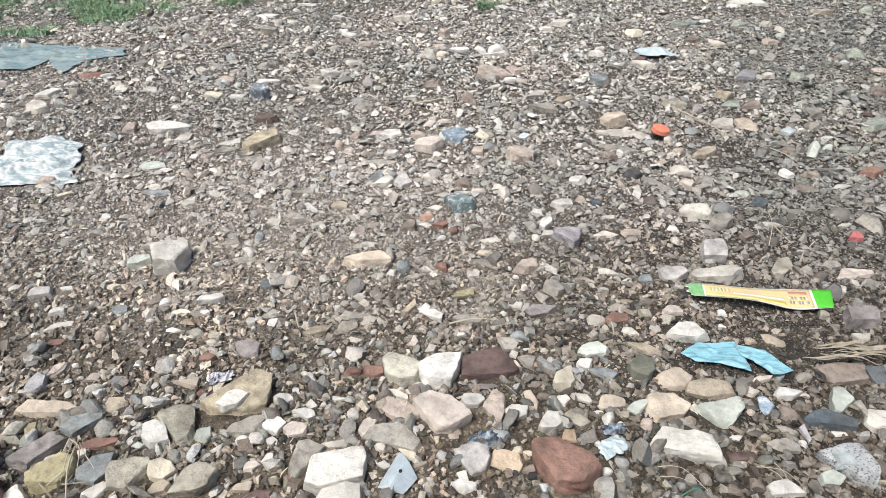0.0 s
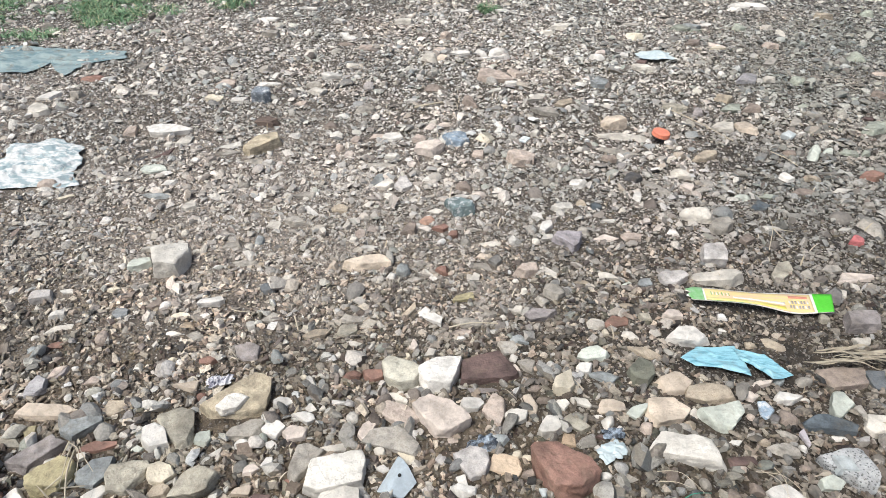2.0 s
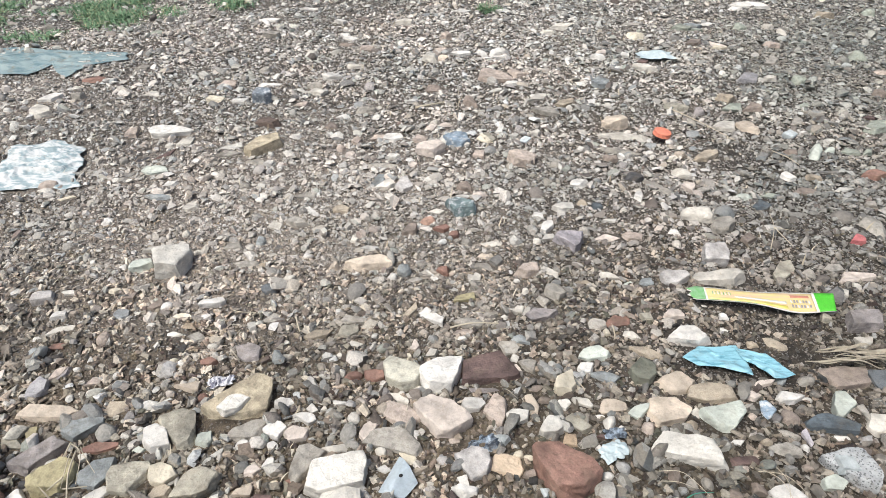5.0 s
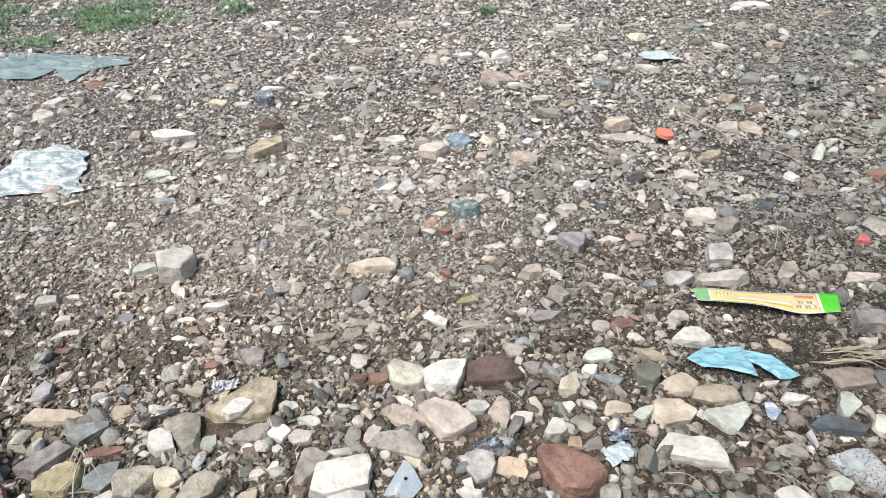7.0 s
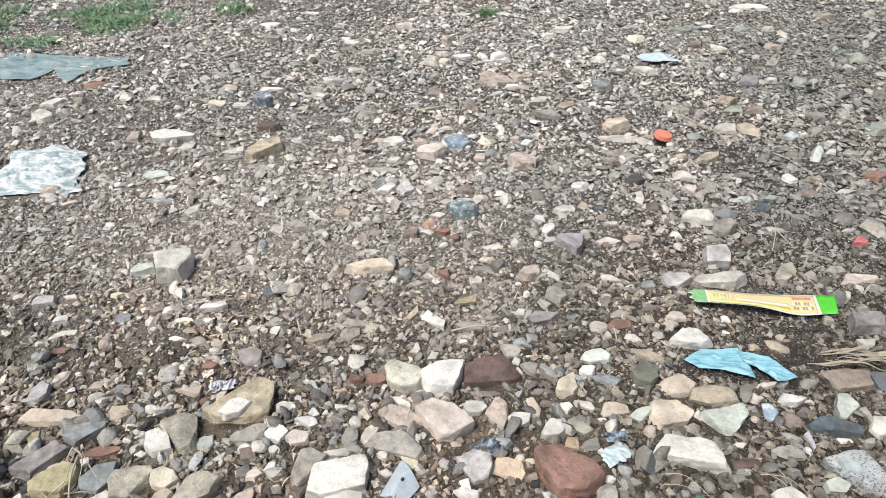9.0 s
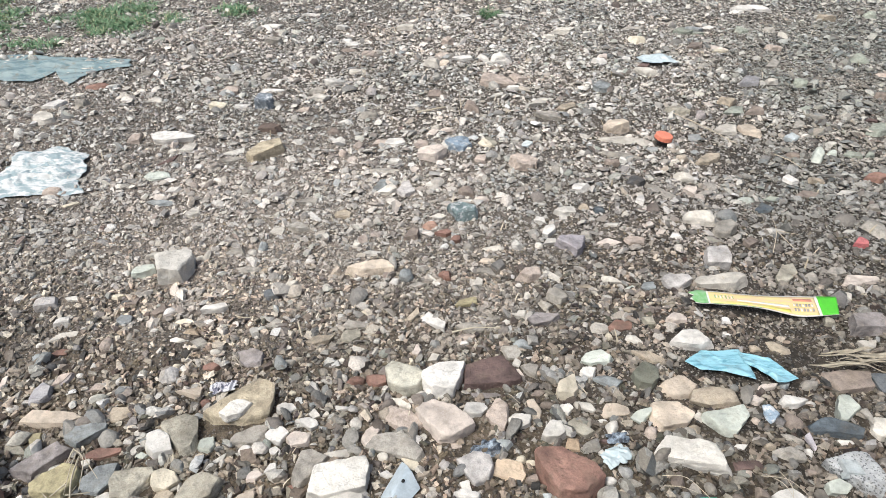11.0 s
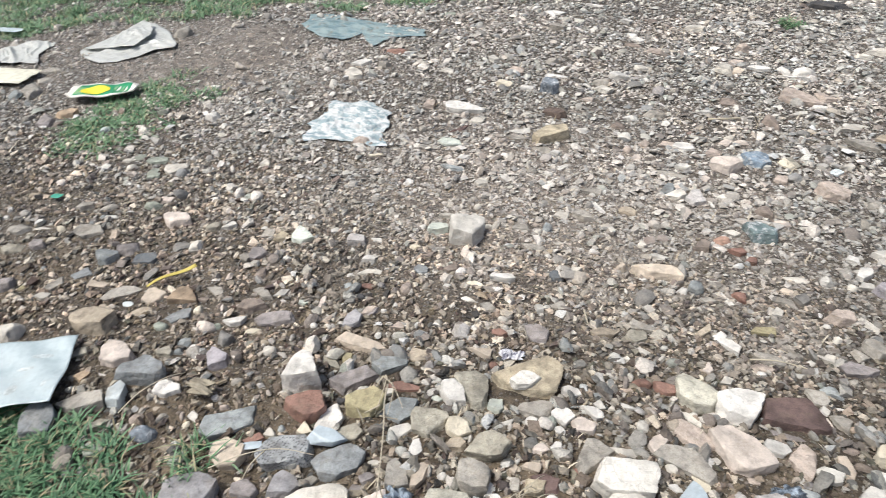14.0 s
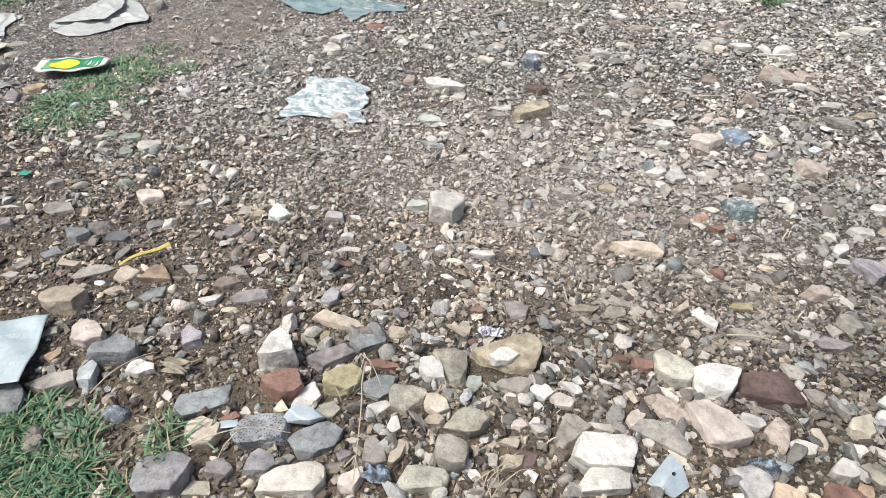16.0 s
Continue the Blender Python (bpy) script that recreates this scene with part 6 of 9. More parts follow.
put_stone(0.561, 1.013, 0.051, 0.041, 0.021, 2, "b", "gy", 4392, faces=((-156, 1.07), (-97, 0.97), (-40, 0.81), (7, 0.98), (90, 1.0), (152, 0.7)))
put_stone(0.627, 0.883, 0.077, 0.030, 0.011, 40, "s", "ol", 4393, faces=((-154, 1.06), (-90, 1.0), (-21, 0.8), (45, 0.98), (119, 0.69), (163, 0.85)))
put_stone(0.598, 0.973, 0.034, 0.020, 0.011, 35, "b", "br", 4394, faces=((-90, 1.0), (-6, 0.9), (100, 0.82), (171, 0.83)))
put_stone(0.664, 1.012, 0.039, 0.018, 0.006, 6, "s", "pl", 4395, faces=((-174, 0.89), (-90, 1.0), (25, 0.48), (80, 0.81)))
put_stone(0.545, 1.152, 0.030, 0.028, 0.014, -49, "b", "pkp", 4397, faces=((-180, 1.0), (-92, 0.97), (22, 0.55), (111, 0.87)))
put_stone(0.768, 1.203, 0.029, 0.024, 0.012, -59, "b", "wh", 4398, faces=((-171, 0.83), (-78, 0.84), (-8, 0.85), (90, 1.0)))
put_stone(0.954, 1.213, 0.042, 0.033, 0.017, 26, "b", "rd", 4399, faces=((-156, 0.66), (-90, 1.0), (-1, 0.99), (61, 0.94), (108, 0.9)))
put_stone(0.870, 1.162, 0.048, 0.019, 0.007, -6, "s", "pl", 4400, faces=((-90, 1.0), (-33, 0.53), (72, 0.86), (161, 0.61)))
put_stone(0.779, 1.148, 0.061, 0.029, 0.010, -4, "s", "br", 4401, faces=((-90, 1.0), (-15, 0.81), (68, 0.95), (152, 0.42)))
put_stone(0.702, 1.132, 0.046, 0.021, 0.007, 24, "s", "gn", 4402, faces=((-156, 0.51), (-79, 0.96), (19, 0.68), (90, 1.0)))
put_stone(0.803, 0.970, 0.032, 0.024, 0.013, 46, "b", "rdb", 4403, faces=((-155, 0.48), (-61, 0.85), (-3, 0.95), (90, 1.0)))
put_stone(0.714, 0.890, 0.039, 0.020, 0.012, 20, "b", "gy", 4404, faces=((-156, 0.86), (-90, 1.0), (-10, 0.93), (58, 0.84), (132, 0.75)))
put_stone(0.745, 0.870, 0.073, 0.029, 0.010, 14, "s", "pkp", 4405, faces=((-153, 1.07), (-90, 1.0), (-6, 1.01), (48, 0.55), (153, 0.71)))
put_stone(0.798, 1.011, 0.036, 0.011, 0.007, -1, "b", "pl", 4406, faces=((-100, 0.95), (-21, 0.57), (90, 1.0), (157, 0.61)))
put_stone(0.887, 1.233, 0.110, 0.012, 0.006, 2, "s", "gyd", 4407, faces=((-154, 0.45), (-39, 0.62), (51, 0.82), (90, 1.0)))
put_stone(0.672, 1.090, 0.046, 0.028, 0.009, 50, "s", "bd", 4408, faces=((-157, 0.53), (-110, 0.74), (-12, 0.77), (90, 1.0)))
put_stone(-0.966, 1.431, 0.053, 0.050, 0.026, 2, "b", "pg", 4418, faces=((-176, 0.92), (-108, 0.88), (-42, 0.83), (29, 0.81), (90, 1.0)))
put_stone(-0.998, 1.528, 0.055, 0.036, 0.011, 73, "s", "wh", 4419, faces=((-167, 0.75), (-90, 1.0), (1, 0.98), (77, 0.75)))
put_stone(0.065, 1.057, 0.058, 0.042, 0.022, 7, "b", "te", 4421, faces=((-163, 0.78), (-90, 1.0), (-10, 0.98), (50, 0.67), (115, 0.97)))
put_stone(0.201, 1.246, 0.061, 0.049, 0.026, 17, "b", "pk", 4426, faces=((-178, 0.97), (-114, 0.82), (-37, 0.8), (32, 0.85), (90, 1.0)))
put_stone(-0.091, 1.132, 0.050, 0.024, 0.014, 48, "b", "pg", 4427, faces=((-159, 0.58), (-86, 0.98), (-6, 0.89), (90, 1.0)))
put_stone(0.856, 2.195, 0.062, 0.036, 0.020, -28, "b", "bg", 4429, faces=((-90, 1.0), (-9, 0.83), (104, 0.73), (166, 0.74)))
put_stone(1.137, 2.441, 0.164, 0.043, 0.017, -9, "s", "wh", 4432, faces=((-136, 0.92), (-70, 0.83), (12, 0.87), (90, 1.0), (159, 0.84)))
put_stone(-0.471, 2.323, 0.075, 0.011, 0.009, 1, "b", "wh", 4433, faces=((-99, 0.87), (-9, 0.84), (90, 1.0), (161, 0.71)))
put_stone(-0.536, 2.027, 0.052, 0.043, 0.023, -6, "b", "gy", 4434, faces=((-90, 1.0), (6, 0.89), (82, 0.89), (172, 0.86)))
put_stone(-0.319, 1.593, 0.050, 0.024, 0.014, -12, "b", "pg", 4435, faces=((-90, 1.0), (-11, 0.82), (83, 0.95), (162, 0.64)))
put_stone(-0.826, 0.348, 0.02, 0.017, 0.007, 78, "b", "tnb", 3077, faces=((-81, 0.83), (-1, 0.99), (80, 0.81), (179, 0.99)))
put_stone(0.3, 2.617, 0.151, 0.07, 0.018, 8, "s", "dk", 648)
put_stone(0.549, 2.728, 0.118, 0.065, 0.016, 8, "s", "gyd", 649)
put_stone(0.452, 1.387, 0.118, 0.028, 0.007, -7, "s", "pg", 367)
put_stone(-0.584, 2.196, 0.084, 0.034, 0.008, 9, "s", "wh", 421)
put_stone(0.433, 1.316, 0.083, 0.019, 0.005, -8, "s", "gy", 368)
put_stone(-0.101, 1.223, 0.074, 0.021, 0.005, 4, "s", "gy", 353)
put_stone(-1.781, 1.16, 0.073, 0.03, 0.008, 23, "s", "gy", 489)
put_stone(1.371, 2.333, 0.069, 0.036, 0.018, 0, "b", "tn", 484)
put_stone(-0.126, 2.181, 0.069, 0.033, 0.016, 5, "b", "pg", 426)
put_stone(-1.717, 1.041, 0.066, 0.056, 0.014, -12, "s", "gy", 488)
put_stone(0.181, 2.382, 0.066, 0.044, 0.011, 3, "s", "pk", 459)
put_stone(0.605, 1.807, 0.066, 0.035, 0.017, -9, "b", "pg", 460)
put_stone(-0.455, 1.64, 0.066, 0.024, 0.006, 16, "s", "wh", 432)
put_stone(0.185, 1.906, 0.065, 0.037, 0.018, -2, "b", "wh", 442)
put_stone(0.477, 1.157, 0.063, 0.021, 0.005, -55, "s", "gy", 374)
put_stone(-0.289, 1.957, 0.06, 0.036, 0.009, 4, "s", "br", 424)
put_stone(-0.942, 1.659, 0.06, 0.035, 0.009, 10, "s", "rd", 412)
put_stone(0.525, 1.045, 0.059, 0.033, 0.018, 1, "r", "pg", 400)
put_stone(0.886, 2.02, 0.058, 0.031, 0.008, -29, "s", "pkp", 464)
put_stone(-1.637, 1.536, 0.057, 0.04, 0.022, 40, "r", "gy", 487)
put_stone(0.856, 1.019, 0.056, 0.05, 0.013, 40, "s", "gy", 297)
put_stone(-1.537, 0.924, 0.056, 0.043, 0.011, -72, "s", "pu", 493)
put_stone(-0.991, 0.367, 0.056, 0.042, 0.021, 67, "b", "pg", 553)
put_stone(1.021, 2.184, 0.056, 0.033, 0.017, -13, "b", "gn", 475)
put_stone(0.129, 1.901, 0.055, 0.026, 0.013, -48, "b", "wh", 441)
put_stone(1.288, 1.931, 0.053, 0.036, 0.02, -22, "r", "gn", 480)
put_stone(1.058, 2.027, 0.053, 0.026, 0.013, -27, "b", "pk", 465)
put_stone(-0.024, 1.842, 0.05, 0.039, 0.02, 3, "b", "pg", 436)
put_stone(0.767, 1.603, 0.05, 0.031, 0.016, -12, "b", "tn", 469)
put_stone(1.077, 2.395, 0.05, 0.026, 0.013, -14, "b", "wh", 461)
put_stone(0.093, 1.539, 0.049, 0.031, 0.016, -43, "b", "br", 457)
put_stone(0.637, 2.079, 0.049, 0.031, 0.015, -10, "b", "cr", 458)
put_stone(-0.631, 1.228, 0.049, 0.014, 0.003, 50, "s", "dk", 323)
put_stone(-0.328, 1.63, 0.048, 0.03, 0.016, 10, "r", "gy", 428)
put_stone(1.142, 2.142, 0.048, 0.029, 0.012, -53, "w", "pg", 476)
put_stone(-1.517, 0.968, 0.048, 0.028, 0.014, 40, "b", "tnb", 491)
put_stone(0.352, 2.124, 0.048, 0.023, 0.011, -3, "b", "pg", 450)
put_stone(-1.215, 0.574, 0.047, 0.033, 0.008, 21, "s", "gy", 515)
put_stone(1.296, 1.819, 0.047, 0.022, 0.006, -8, "s", "pk", 483)
put_stone(-1.741, 1.106, 0.046, 0.035, 0.009, 42, "s", "gy", 490)
put_stone(1.547, 2.369, 0.046, 0.034, 0.019, -25, "r", "gn", 485)
put_stone(1.12, 2.205, 0.046, 0.029, 0.014, -16, "b", "pg", 474)
put_stone(-0.314, 0.873, 0.046, 0.02, 0.005, 6, "s", "gy", 217)
put_stone(0.542, 0.708, 0.045, 0.023, 0.006, -32, "s", "tn", 308)
put_stone(0.021, 2.04, 0.044, 0.044, 0.022, 78, "b", "pk", 439)
put_stone(0.075, 0.741, 0.044, 0.016, 0.009, 0, "r", "gy", 261)
put_stone(1.018, 1.734, 0.043, 0.033, 0.018, 81, "r", "gn", 473)
put_stone(-1.17, 0.525, 0.043, 0.029, 0.007, 10, "s", "ol", 543)
put_stone(0.48, 1.89, 0.043, 0.028, 0.014, 7, "b", "wh", 452)
put_stone(-0.981, 0.6, 0.042, 0.036, 0.009, 37, "s", "pu", 541)
put_stone(-0.847, 1.751, 0.042, 0.031, 0.008, 4, "s", "gy", 416)
put_stone(0.271, 0.844, 0.042, 0.012, 0.003, -1, "s", "tn", 276)
put_stone(-0.919, 2.039, 0.041, 0.028, 0.007, 8, "s", "gn", 414)
put_stone(0.434, 1.19, 0.041, 0.026, 0.013, -8, "b", "dk", 371)
put_stone(0.542, 1.206, 0.041, 0.026, 0.013, -23, "b", "pg", 401)
put_stone(-0.387, 1.226, 0.041, 0.024, 0.006, 5, "s", "gy", 334)
put_stone(-0.381, 1.866, 0.04, 0.027, 0.015, 11, "r", "pg", 433)
put_stone(0.103, 0.881, 0.04, 0.017, 0.004, -12, "s", "gy", 246)
put_stone(-1.288, 2.079, 0.039, 0.026, 0.014, 26, "r", "gy", 415)
put_stone(1.206, 1.653, 0.039, 0.026, 0.013, -18, "b", "br", 481)
put_stone(0.269, 0.633, 0.039, 0.023, 0.006, -11, "s", "bg", 111)
put_stone(0.86, 2.155, 0.039, 0.021, 0.01, -13, "b", "gn", 468)
put_stone(-0.318, 1.333, 0.039, 0.02, 0.01, 10, "b", "wh", 332)
put_stone(-1.167, 1.082, 0.038, 0.027, 0.014, 34, "b", "wh", 494)
put_stone(-0.898, 0.643, 0.038, 0.026, 0.006, 52, "s", "gyd", 542)
put_stone(-0.775, 1.097, 0.037, 0.029, 0.016, 30, "r", "pk", 316)
put_stone(-0.85, 0.253, 0.037, 0.028, 0.007, -8, "s", "gy", 583)
put_stone(0.945, 1.741, 0.037, 0.027, 0.013, -16, "b", "pg", 486)
put_stone(-0.485, 1.734, 0.037, 0.026, 0.013, 13, "b", "gy", 435)
put_stone(0.073, 1.131, 0.037, 0.025, 0.012, 1, "b", "br", 379)
put_stone(0.646, 1.124, 0.037, 0.022, 0.006, -1, "s", "gnp", 391)
put_stone(0.209, 1.679, 0.037, 0.021, 0.011, -2, "b", "wh", 445)
put_stone(-0.925, 1.54, 0.036, 0.031, 0.015, 23, "b", "gy", 410)
put_stone(-0.765, 0.568, 0.036, 0.022, 0.005, -9, "s", "gy", 563)
put_stone(-0.242, 1.774, 0.036, 0.021, 0.012, 7, "r", "pg", 434)
put_stone(0.479, 0.518, 0.036, 0.02, 0.005, -10, "s", "gy", 164)
put_stone(-1.491, 0.922, 0.036, 0.018, 0.009, 61, "b", "br", 492)
put_stone(-0.175, 1.052, 0.035, 0.029, 0.007, 0, "s", "tn", 358)
put_stone(-0.247, 1.398, 0.035, 0.028, 0.007, 1, "s", "br", 333)
put_stone(0.314, 1.156, 0.035, 0.025, 0.012, -18, "b", "wh", 365)
put_stone(0.276, 0.74, 0.035, 0.024, 0.006, 4, "s", "gy", 283)
put_stone(0.827, 1.204, 0.034, 0.019, 0.009, -13, "b", "tn", 403)
put_stone(0.066, 0.446, 0.034, 0.017, 0.009, 0, "b", "wh", 132)
put_stone(-0.303, 2.034, 0.033, 0.026, 0.013, 10, "b", "wh", 438)
put_stone(0.004, 1.428, 0.033, 0.024, 0.012, 16, "b", "pg", 354)
put_stone(-0.897, 1.653, 0.033, 0.018, 0.009, 19, "b", "wh", 413)
put_stone(-1.588, 0.92, 0.033, 0.018, 0.009, 57, "b", "gy", 496)
put_stone(-1.104, 0.686, 0.033, 0.018, 0.01, 38, "r", "gy", 508)
put_stone(-1.171, 0.59, 0.033, 0.013, 0.003, 22, "s", "pg", 512)
put_stone(0.668, 0.873, 0.032, 0.024, 0.006, -66, "s", "gy", 295)
put_stone(0.399, 1.272, 0.032, 0.022, 0.011, -6, "b", "br", 369)
put_stone(-0.305, 0.946, 0.032, 0.02, 0.005, -74, "s", "bg", 216)
put_stone(0.066, 0.722, 0.032, 0.016, 0.004, 1, "s", "pk", 262)
put_stone(0.316, 0.858, 0.032, 0.014, 0.007, -5, "b", "pg", 275)
put_stone(0.071, 1.102, 0.032, 0.012, 0.006, 6, "b", "wh", 360)
put_stone(-1.1, 0.452, 0.031, 0.029, 0.014, 22, "b", "pu", 554)
put_stone(0.82, 1.313, 0.031, 0.022, 0.011, -48, "b", "br", 397)
put_stone(0.327, 0.719, 0.031, 0.018, 0.005, -20, "s", "pg", 278)
put_stone(-0.015, 0.841, 0.031, 0.014, 0.003, 8, "s", "gy", 241)
put_stone(0.102, 1.107, 0.03, 0.016, 0.009, 9, "r", "pkp", 361)
put_stone(-0.877, 0.488, 0.03, 0.015, 0.004, 26, "s", "bgp", 535)
put_stone(-0.743, 0.294, 0.029, 0.017, 0.009, 55, "b", "ol", 590)
put_stone(-0.277, 0.611, 0.029, 0.015, 0.007, 9, "b", "wh", 36)
put_stone(-1.207, 0.846, 0.029, 0.013, 0.007, 37, "b", "pg", 517)
put_stone(0.166, 0.61, 0.029, 0.012, 0.003, 16, "s", "br", 104)
put_stone(-0.87, 0.648, 0.028, 0.023, 0.011, 34, "b", "pg", 555)
put_stone(0.304, 1.086, 0.028, 0.02, 0.005, 23, "s", "tn", 378)
put_stone(-1.368, 0.938, 0.028, 0.017, 0.009, 40, "r", "bgp", 500)
put_stone(-1.285, 1.244, 0.028, 0.014, 0.007, 34, "b", "wh", 497)
put_stone(-0.879, 0.707, 0.027, 0.021, 0.011, 33, "b", "ol", 525)
put_stone(0.034, 0.865, 0.027, 0.019, 0.01, -37, "b", "rd", 239)
put_stone(-1.238, 0.812, 0.027, 0.019, 0.01, -55, "b", "pk", 520)
put_stone(0.274, 1.235, 0.027, 0.018, 0.01, -5, "r", "gy", 364)
put_stone(-0.465, 1.371, 0.027, 0.017, 0.009, 39, "b", "pg", 331)
put_stone(0.335, 0.785, 0.027, 0.015, 0.004, 0, "s", "tn", 282)
put_stone(-0.687, 0.484, 0.026, 0.024, 0.012, -13, "b", "gyd", 565)
put_stone(-0.721, 0.626, 0.026, 0.022, 0.011, -86, "b", "br", 578)
put_stone(-0.693, 1.108, 0.026, 0.016, 0.004, 5, "s", "gy", 327)
put_stone(-1.18, 0.826, 0.026, 0.016, 0.009, 39, "r", "pg", 518)
put_stone(0.113, 0.521, 0.026, 0.015, 0.008, -1, "b", "bg", 133)
put_stone(0.153, 0.704, 0.026, 0.015, 0.007, -2, "b", "bg", 286)
put_stone(-0.66, 0.515, 0.026, 0.014, 0.003, 31, "s", "cr", 562)
put_stone(0.894, 1.101, 0.025, 0.02, 0.01, -11, "b", "gy", 404)
put_stone(0.199, 0.792, 0.025, 0.019, 0.008, 12, "w", "gy", 255)
put_stone(0.359, 0.756, 0.025, 0.019, 0.01, -5, "b", "ol", 284)
put_stone(-1.171, 0.976, 0.024, 0.022, 0.009, 28, "w", "pg", 516)
put_stone(0.424, 0.462, 0.024, 0.018, 0.009, -64, "b", "br", 176)
put_stone(-0.594, 1.282, 0.024, 0.017, 0.009, 15, "b", "pg", 328)
put_stone(-1.14, 0.603, 0.024, 0.016, 0.008, -17, "b", "cr", 511)
put_stone(0.465, 0.986, 0.024, 0.015, 0.008, -8, "b", "wh", 290)
put_stone(0.48, 0.76, 0.023, 0.019, 0.009, 23, "b", "wh", 305)
put_stone(0.27, 0.472, 0.023, 0.018, 0.007, 4, "w", "gy", 138)
put_stone(-1.304, 1.063, 0.023, 0.018, 0.01, 40, "r", "gn", 495)
put_stone(-1.065, 1.452, 0.023, 0.016, 0.009, 23, "r", "wh", 411)
put_stone(-1.283, 0.669, 0.023, 0.012, 0.006, 39, "b", "tn", 519)
put_stone(-0.609, 0.985, 0.023, 0.011, 0.006, 15, "b", "wh", 210)
put_stone(0.506, 0.568, 0.022, 0.021, 0.011, -77, "r", "br", 151)
put_stone(0.335, 1.073, 0.022, 0.021, 0.011, -8, "b", "bd", 377)
put_stone(0.326, 0.475, 0.022, 0.019, 0.01, 70, "b", "br", 179)
put_stone(-0.673, 1.213, 0.022, 0.019, 0.01, 18, "b", "gy", 325)
put_stone(-0.572, 0.662, 0.022, 0.014, 0.004, -2, "s", "bg", 40)
put_stone(0.392, 0.453, 0.022, 0.014, 0.007, -3, "b", "br", 182)
put_stone(-0.385, 1.128, 0.022, 0.014, 0.008, 12, "r", "gy", 356)
put_stone(-0.229, 0.838, 0.022, 0.013, 0.007, 18, "b", "pg", 221)
put_stone(-0.21, 1.29, 0.021, 0.02, 0.011, 88, "r", "pk", 357)
put_stone(0.556, 0.634, 0.021, 0.017, 0.009, -6, "r", "gy", 153)
put_stone(0.074, 0.949, 0.021, 0.017, 0.008, 1, "b", "gy", 285)
put_stone(0.25, 0.532, 0.021, 0.011, 0.005, -4, "b", "rdm", 124)
put_stone(0.715, 0.922, 0.021, 0.01, 0.006, -14, "r", "gy", 294)
put_stone(-0.158, 0.874, 0.02, 0.019, 0.01, 77, "b", "tnp", 243)
put_stone(0.703, 0.827, 0.02, 0.019, 0.009, 35, "b", "pg", 300)
put_stone(-0.772, 0.655, 0.02, 0.019, 0.009, -62, "b", "gy", 558)
put_stone(0.646, 0.763, 0.02, 0.018, 0.009, 6, "b", "ol", 310)
put_stone(0.371, 0.553, 0.02, 0.015, 0.006, -37, "w", "tn", 170)
put_stone(-0.032, 1.192, 0.02, 0.015, 0.008, 4, "r", "gy", 350)
put_stone(-1.878, 1.268, 0.02, 0.015, 0.008, 48, "r", "pg", 498)
put_stone(-0.61, 0.487, 0.02, 0.015, 0.008, 38, "r", "pg", 567)
put_stone(-0.382, 0.353, 0.02, 0.015, 0.008, 24, "b", "pu", 647)
put_stone(-0.737, 0.454, 0.02, 0.012, 0.007, 33, "r", "bg", 551)
put_stone(-0.673, 0.333, 0.02, 0.012, 0.006, 46, "b", "gy", 600)
put_stone(0.179, 0.587, 0.02, 0.011, 0.006, -3, "r", "br", 105)
put_stone(-0.771, 0.541, 0.02, 0.011, 0.005, 32, "b", "br", 576)
put_stone(-0.64, 0.299, 0.02, 0.011, 0.006, 2, "b", "tn", 594)
put_stone(-0.384, 0.541, 0.02, 0.008, 0.002, 5, "s", "pg", 9)
put_stone(0.459, 0.53, 0.019, 0.013, 0.007, -4, "b", "tn", 183)
put_stone(-0.469, 0.283, 0.019, 0.013, 0.006, 50, "b", "cr", 619)
put_stone(-0.813, 0.342, 0.019, 0.012, 0.006, 57, "b", "tn", 602)
put_stone(-0.196, 0.66, 0.019, 0.011, 0.006, 8, "r", "gy", 44)
put_stone(-0.406, 0.905, 0.019, 0.01, 0.005, 12, "b", "pg", 207)
put_stone(-0.382, 0.375, 0.019, 0.01, 0.005, 24, "b", "pg", 646)
put_stone(0.566, 0.542, 0.019, 0.009, 0.002, 1, "s", "wh", 162)
put_stone(0.203, 0.953, 0.018, 0.016, 0.009, -5, "r", "pg", 272)
put_stone(0.736, 0.842, 0.018, 0.016, 0.008, 1, "b", "pg", 301)
put_stone(0.431, 1.289, 0.018, 0.016, 0.008, 84, "b", "wh", 370)
put_stone(0.341, 0.464, 0.018, 0.015, 0.006, 10, "w", "gy", 180)
put_stone(-0.702, 0.319, 0.018, 0.015, 0.008, 52, "r", "pk", 588)
put_stone(0.344, 1.323, 0.018, 0.014, 0.007, -5, "b", "wh", 383)
put_stone(-0.298, 0.388, 0.018, 0.013, 0.007, -3, "b", "wh", 643)
put_stone(-0.619, 0.422, 0.018, 0.011, 0.006, 40, "r", "gy", 625)
put_stone(-0.104, 0.577, 0.018, 0.01, 0.005, 5, "b", "wh", 65)
put_stone(-0.134, 0.951, 0.017, 0.015, 0.007, 7, "b", "pg", 240)
put_stone(-0.041, 0.502, 0.017, 0.014, 0.007, 2, "b", "pg", 83)
put_stone(-0.47, 0.448, 0.017, 0.012, 0.006, 5, "b", "dk", 28)
put_stone(0.506, 0.703, 0.017, 0.012, 0.006, -6, "b", "tn", 309)
put_stone(-0.528, 0.367, 0.017, 0.012, 0.006, 4, "b", "pg", 612)
put_stone(-0.309, 0.676, 0.017, 0.011, 0.006, 11, "r", "pg", 32)
put_stone(-0.119, 0.665, 0.017, 0.011, 0.005, 5, "b", "pg", 45)
put_stone(0.348, 0.456, 0.017, 0.011, 0.005, -4, "b", "dk", 181)
put_stone(-0.866, 0.399, 0.017, 0.009, 0.005, 35, "r", "tn", 556)
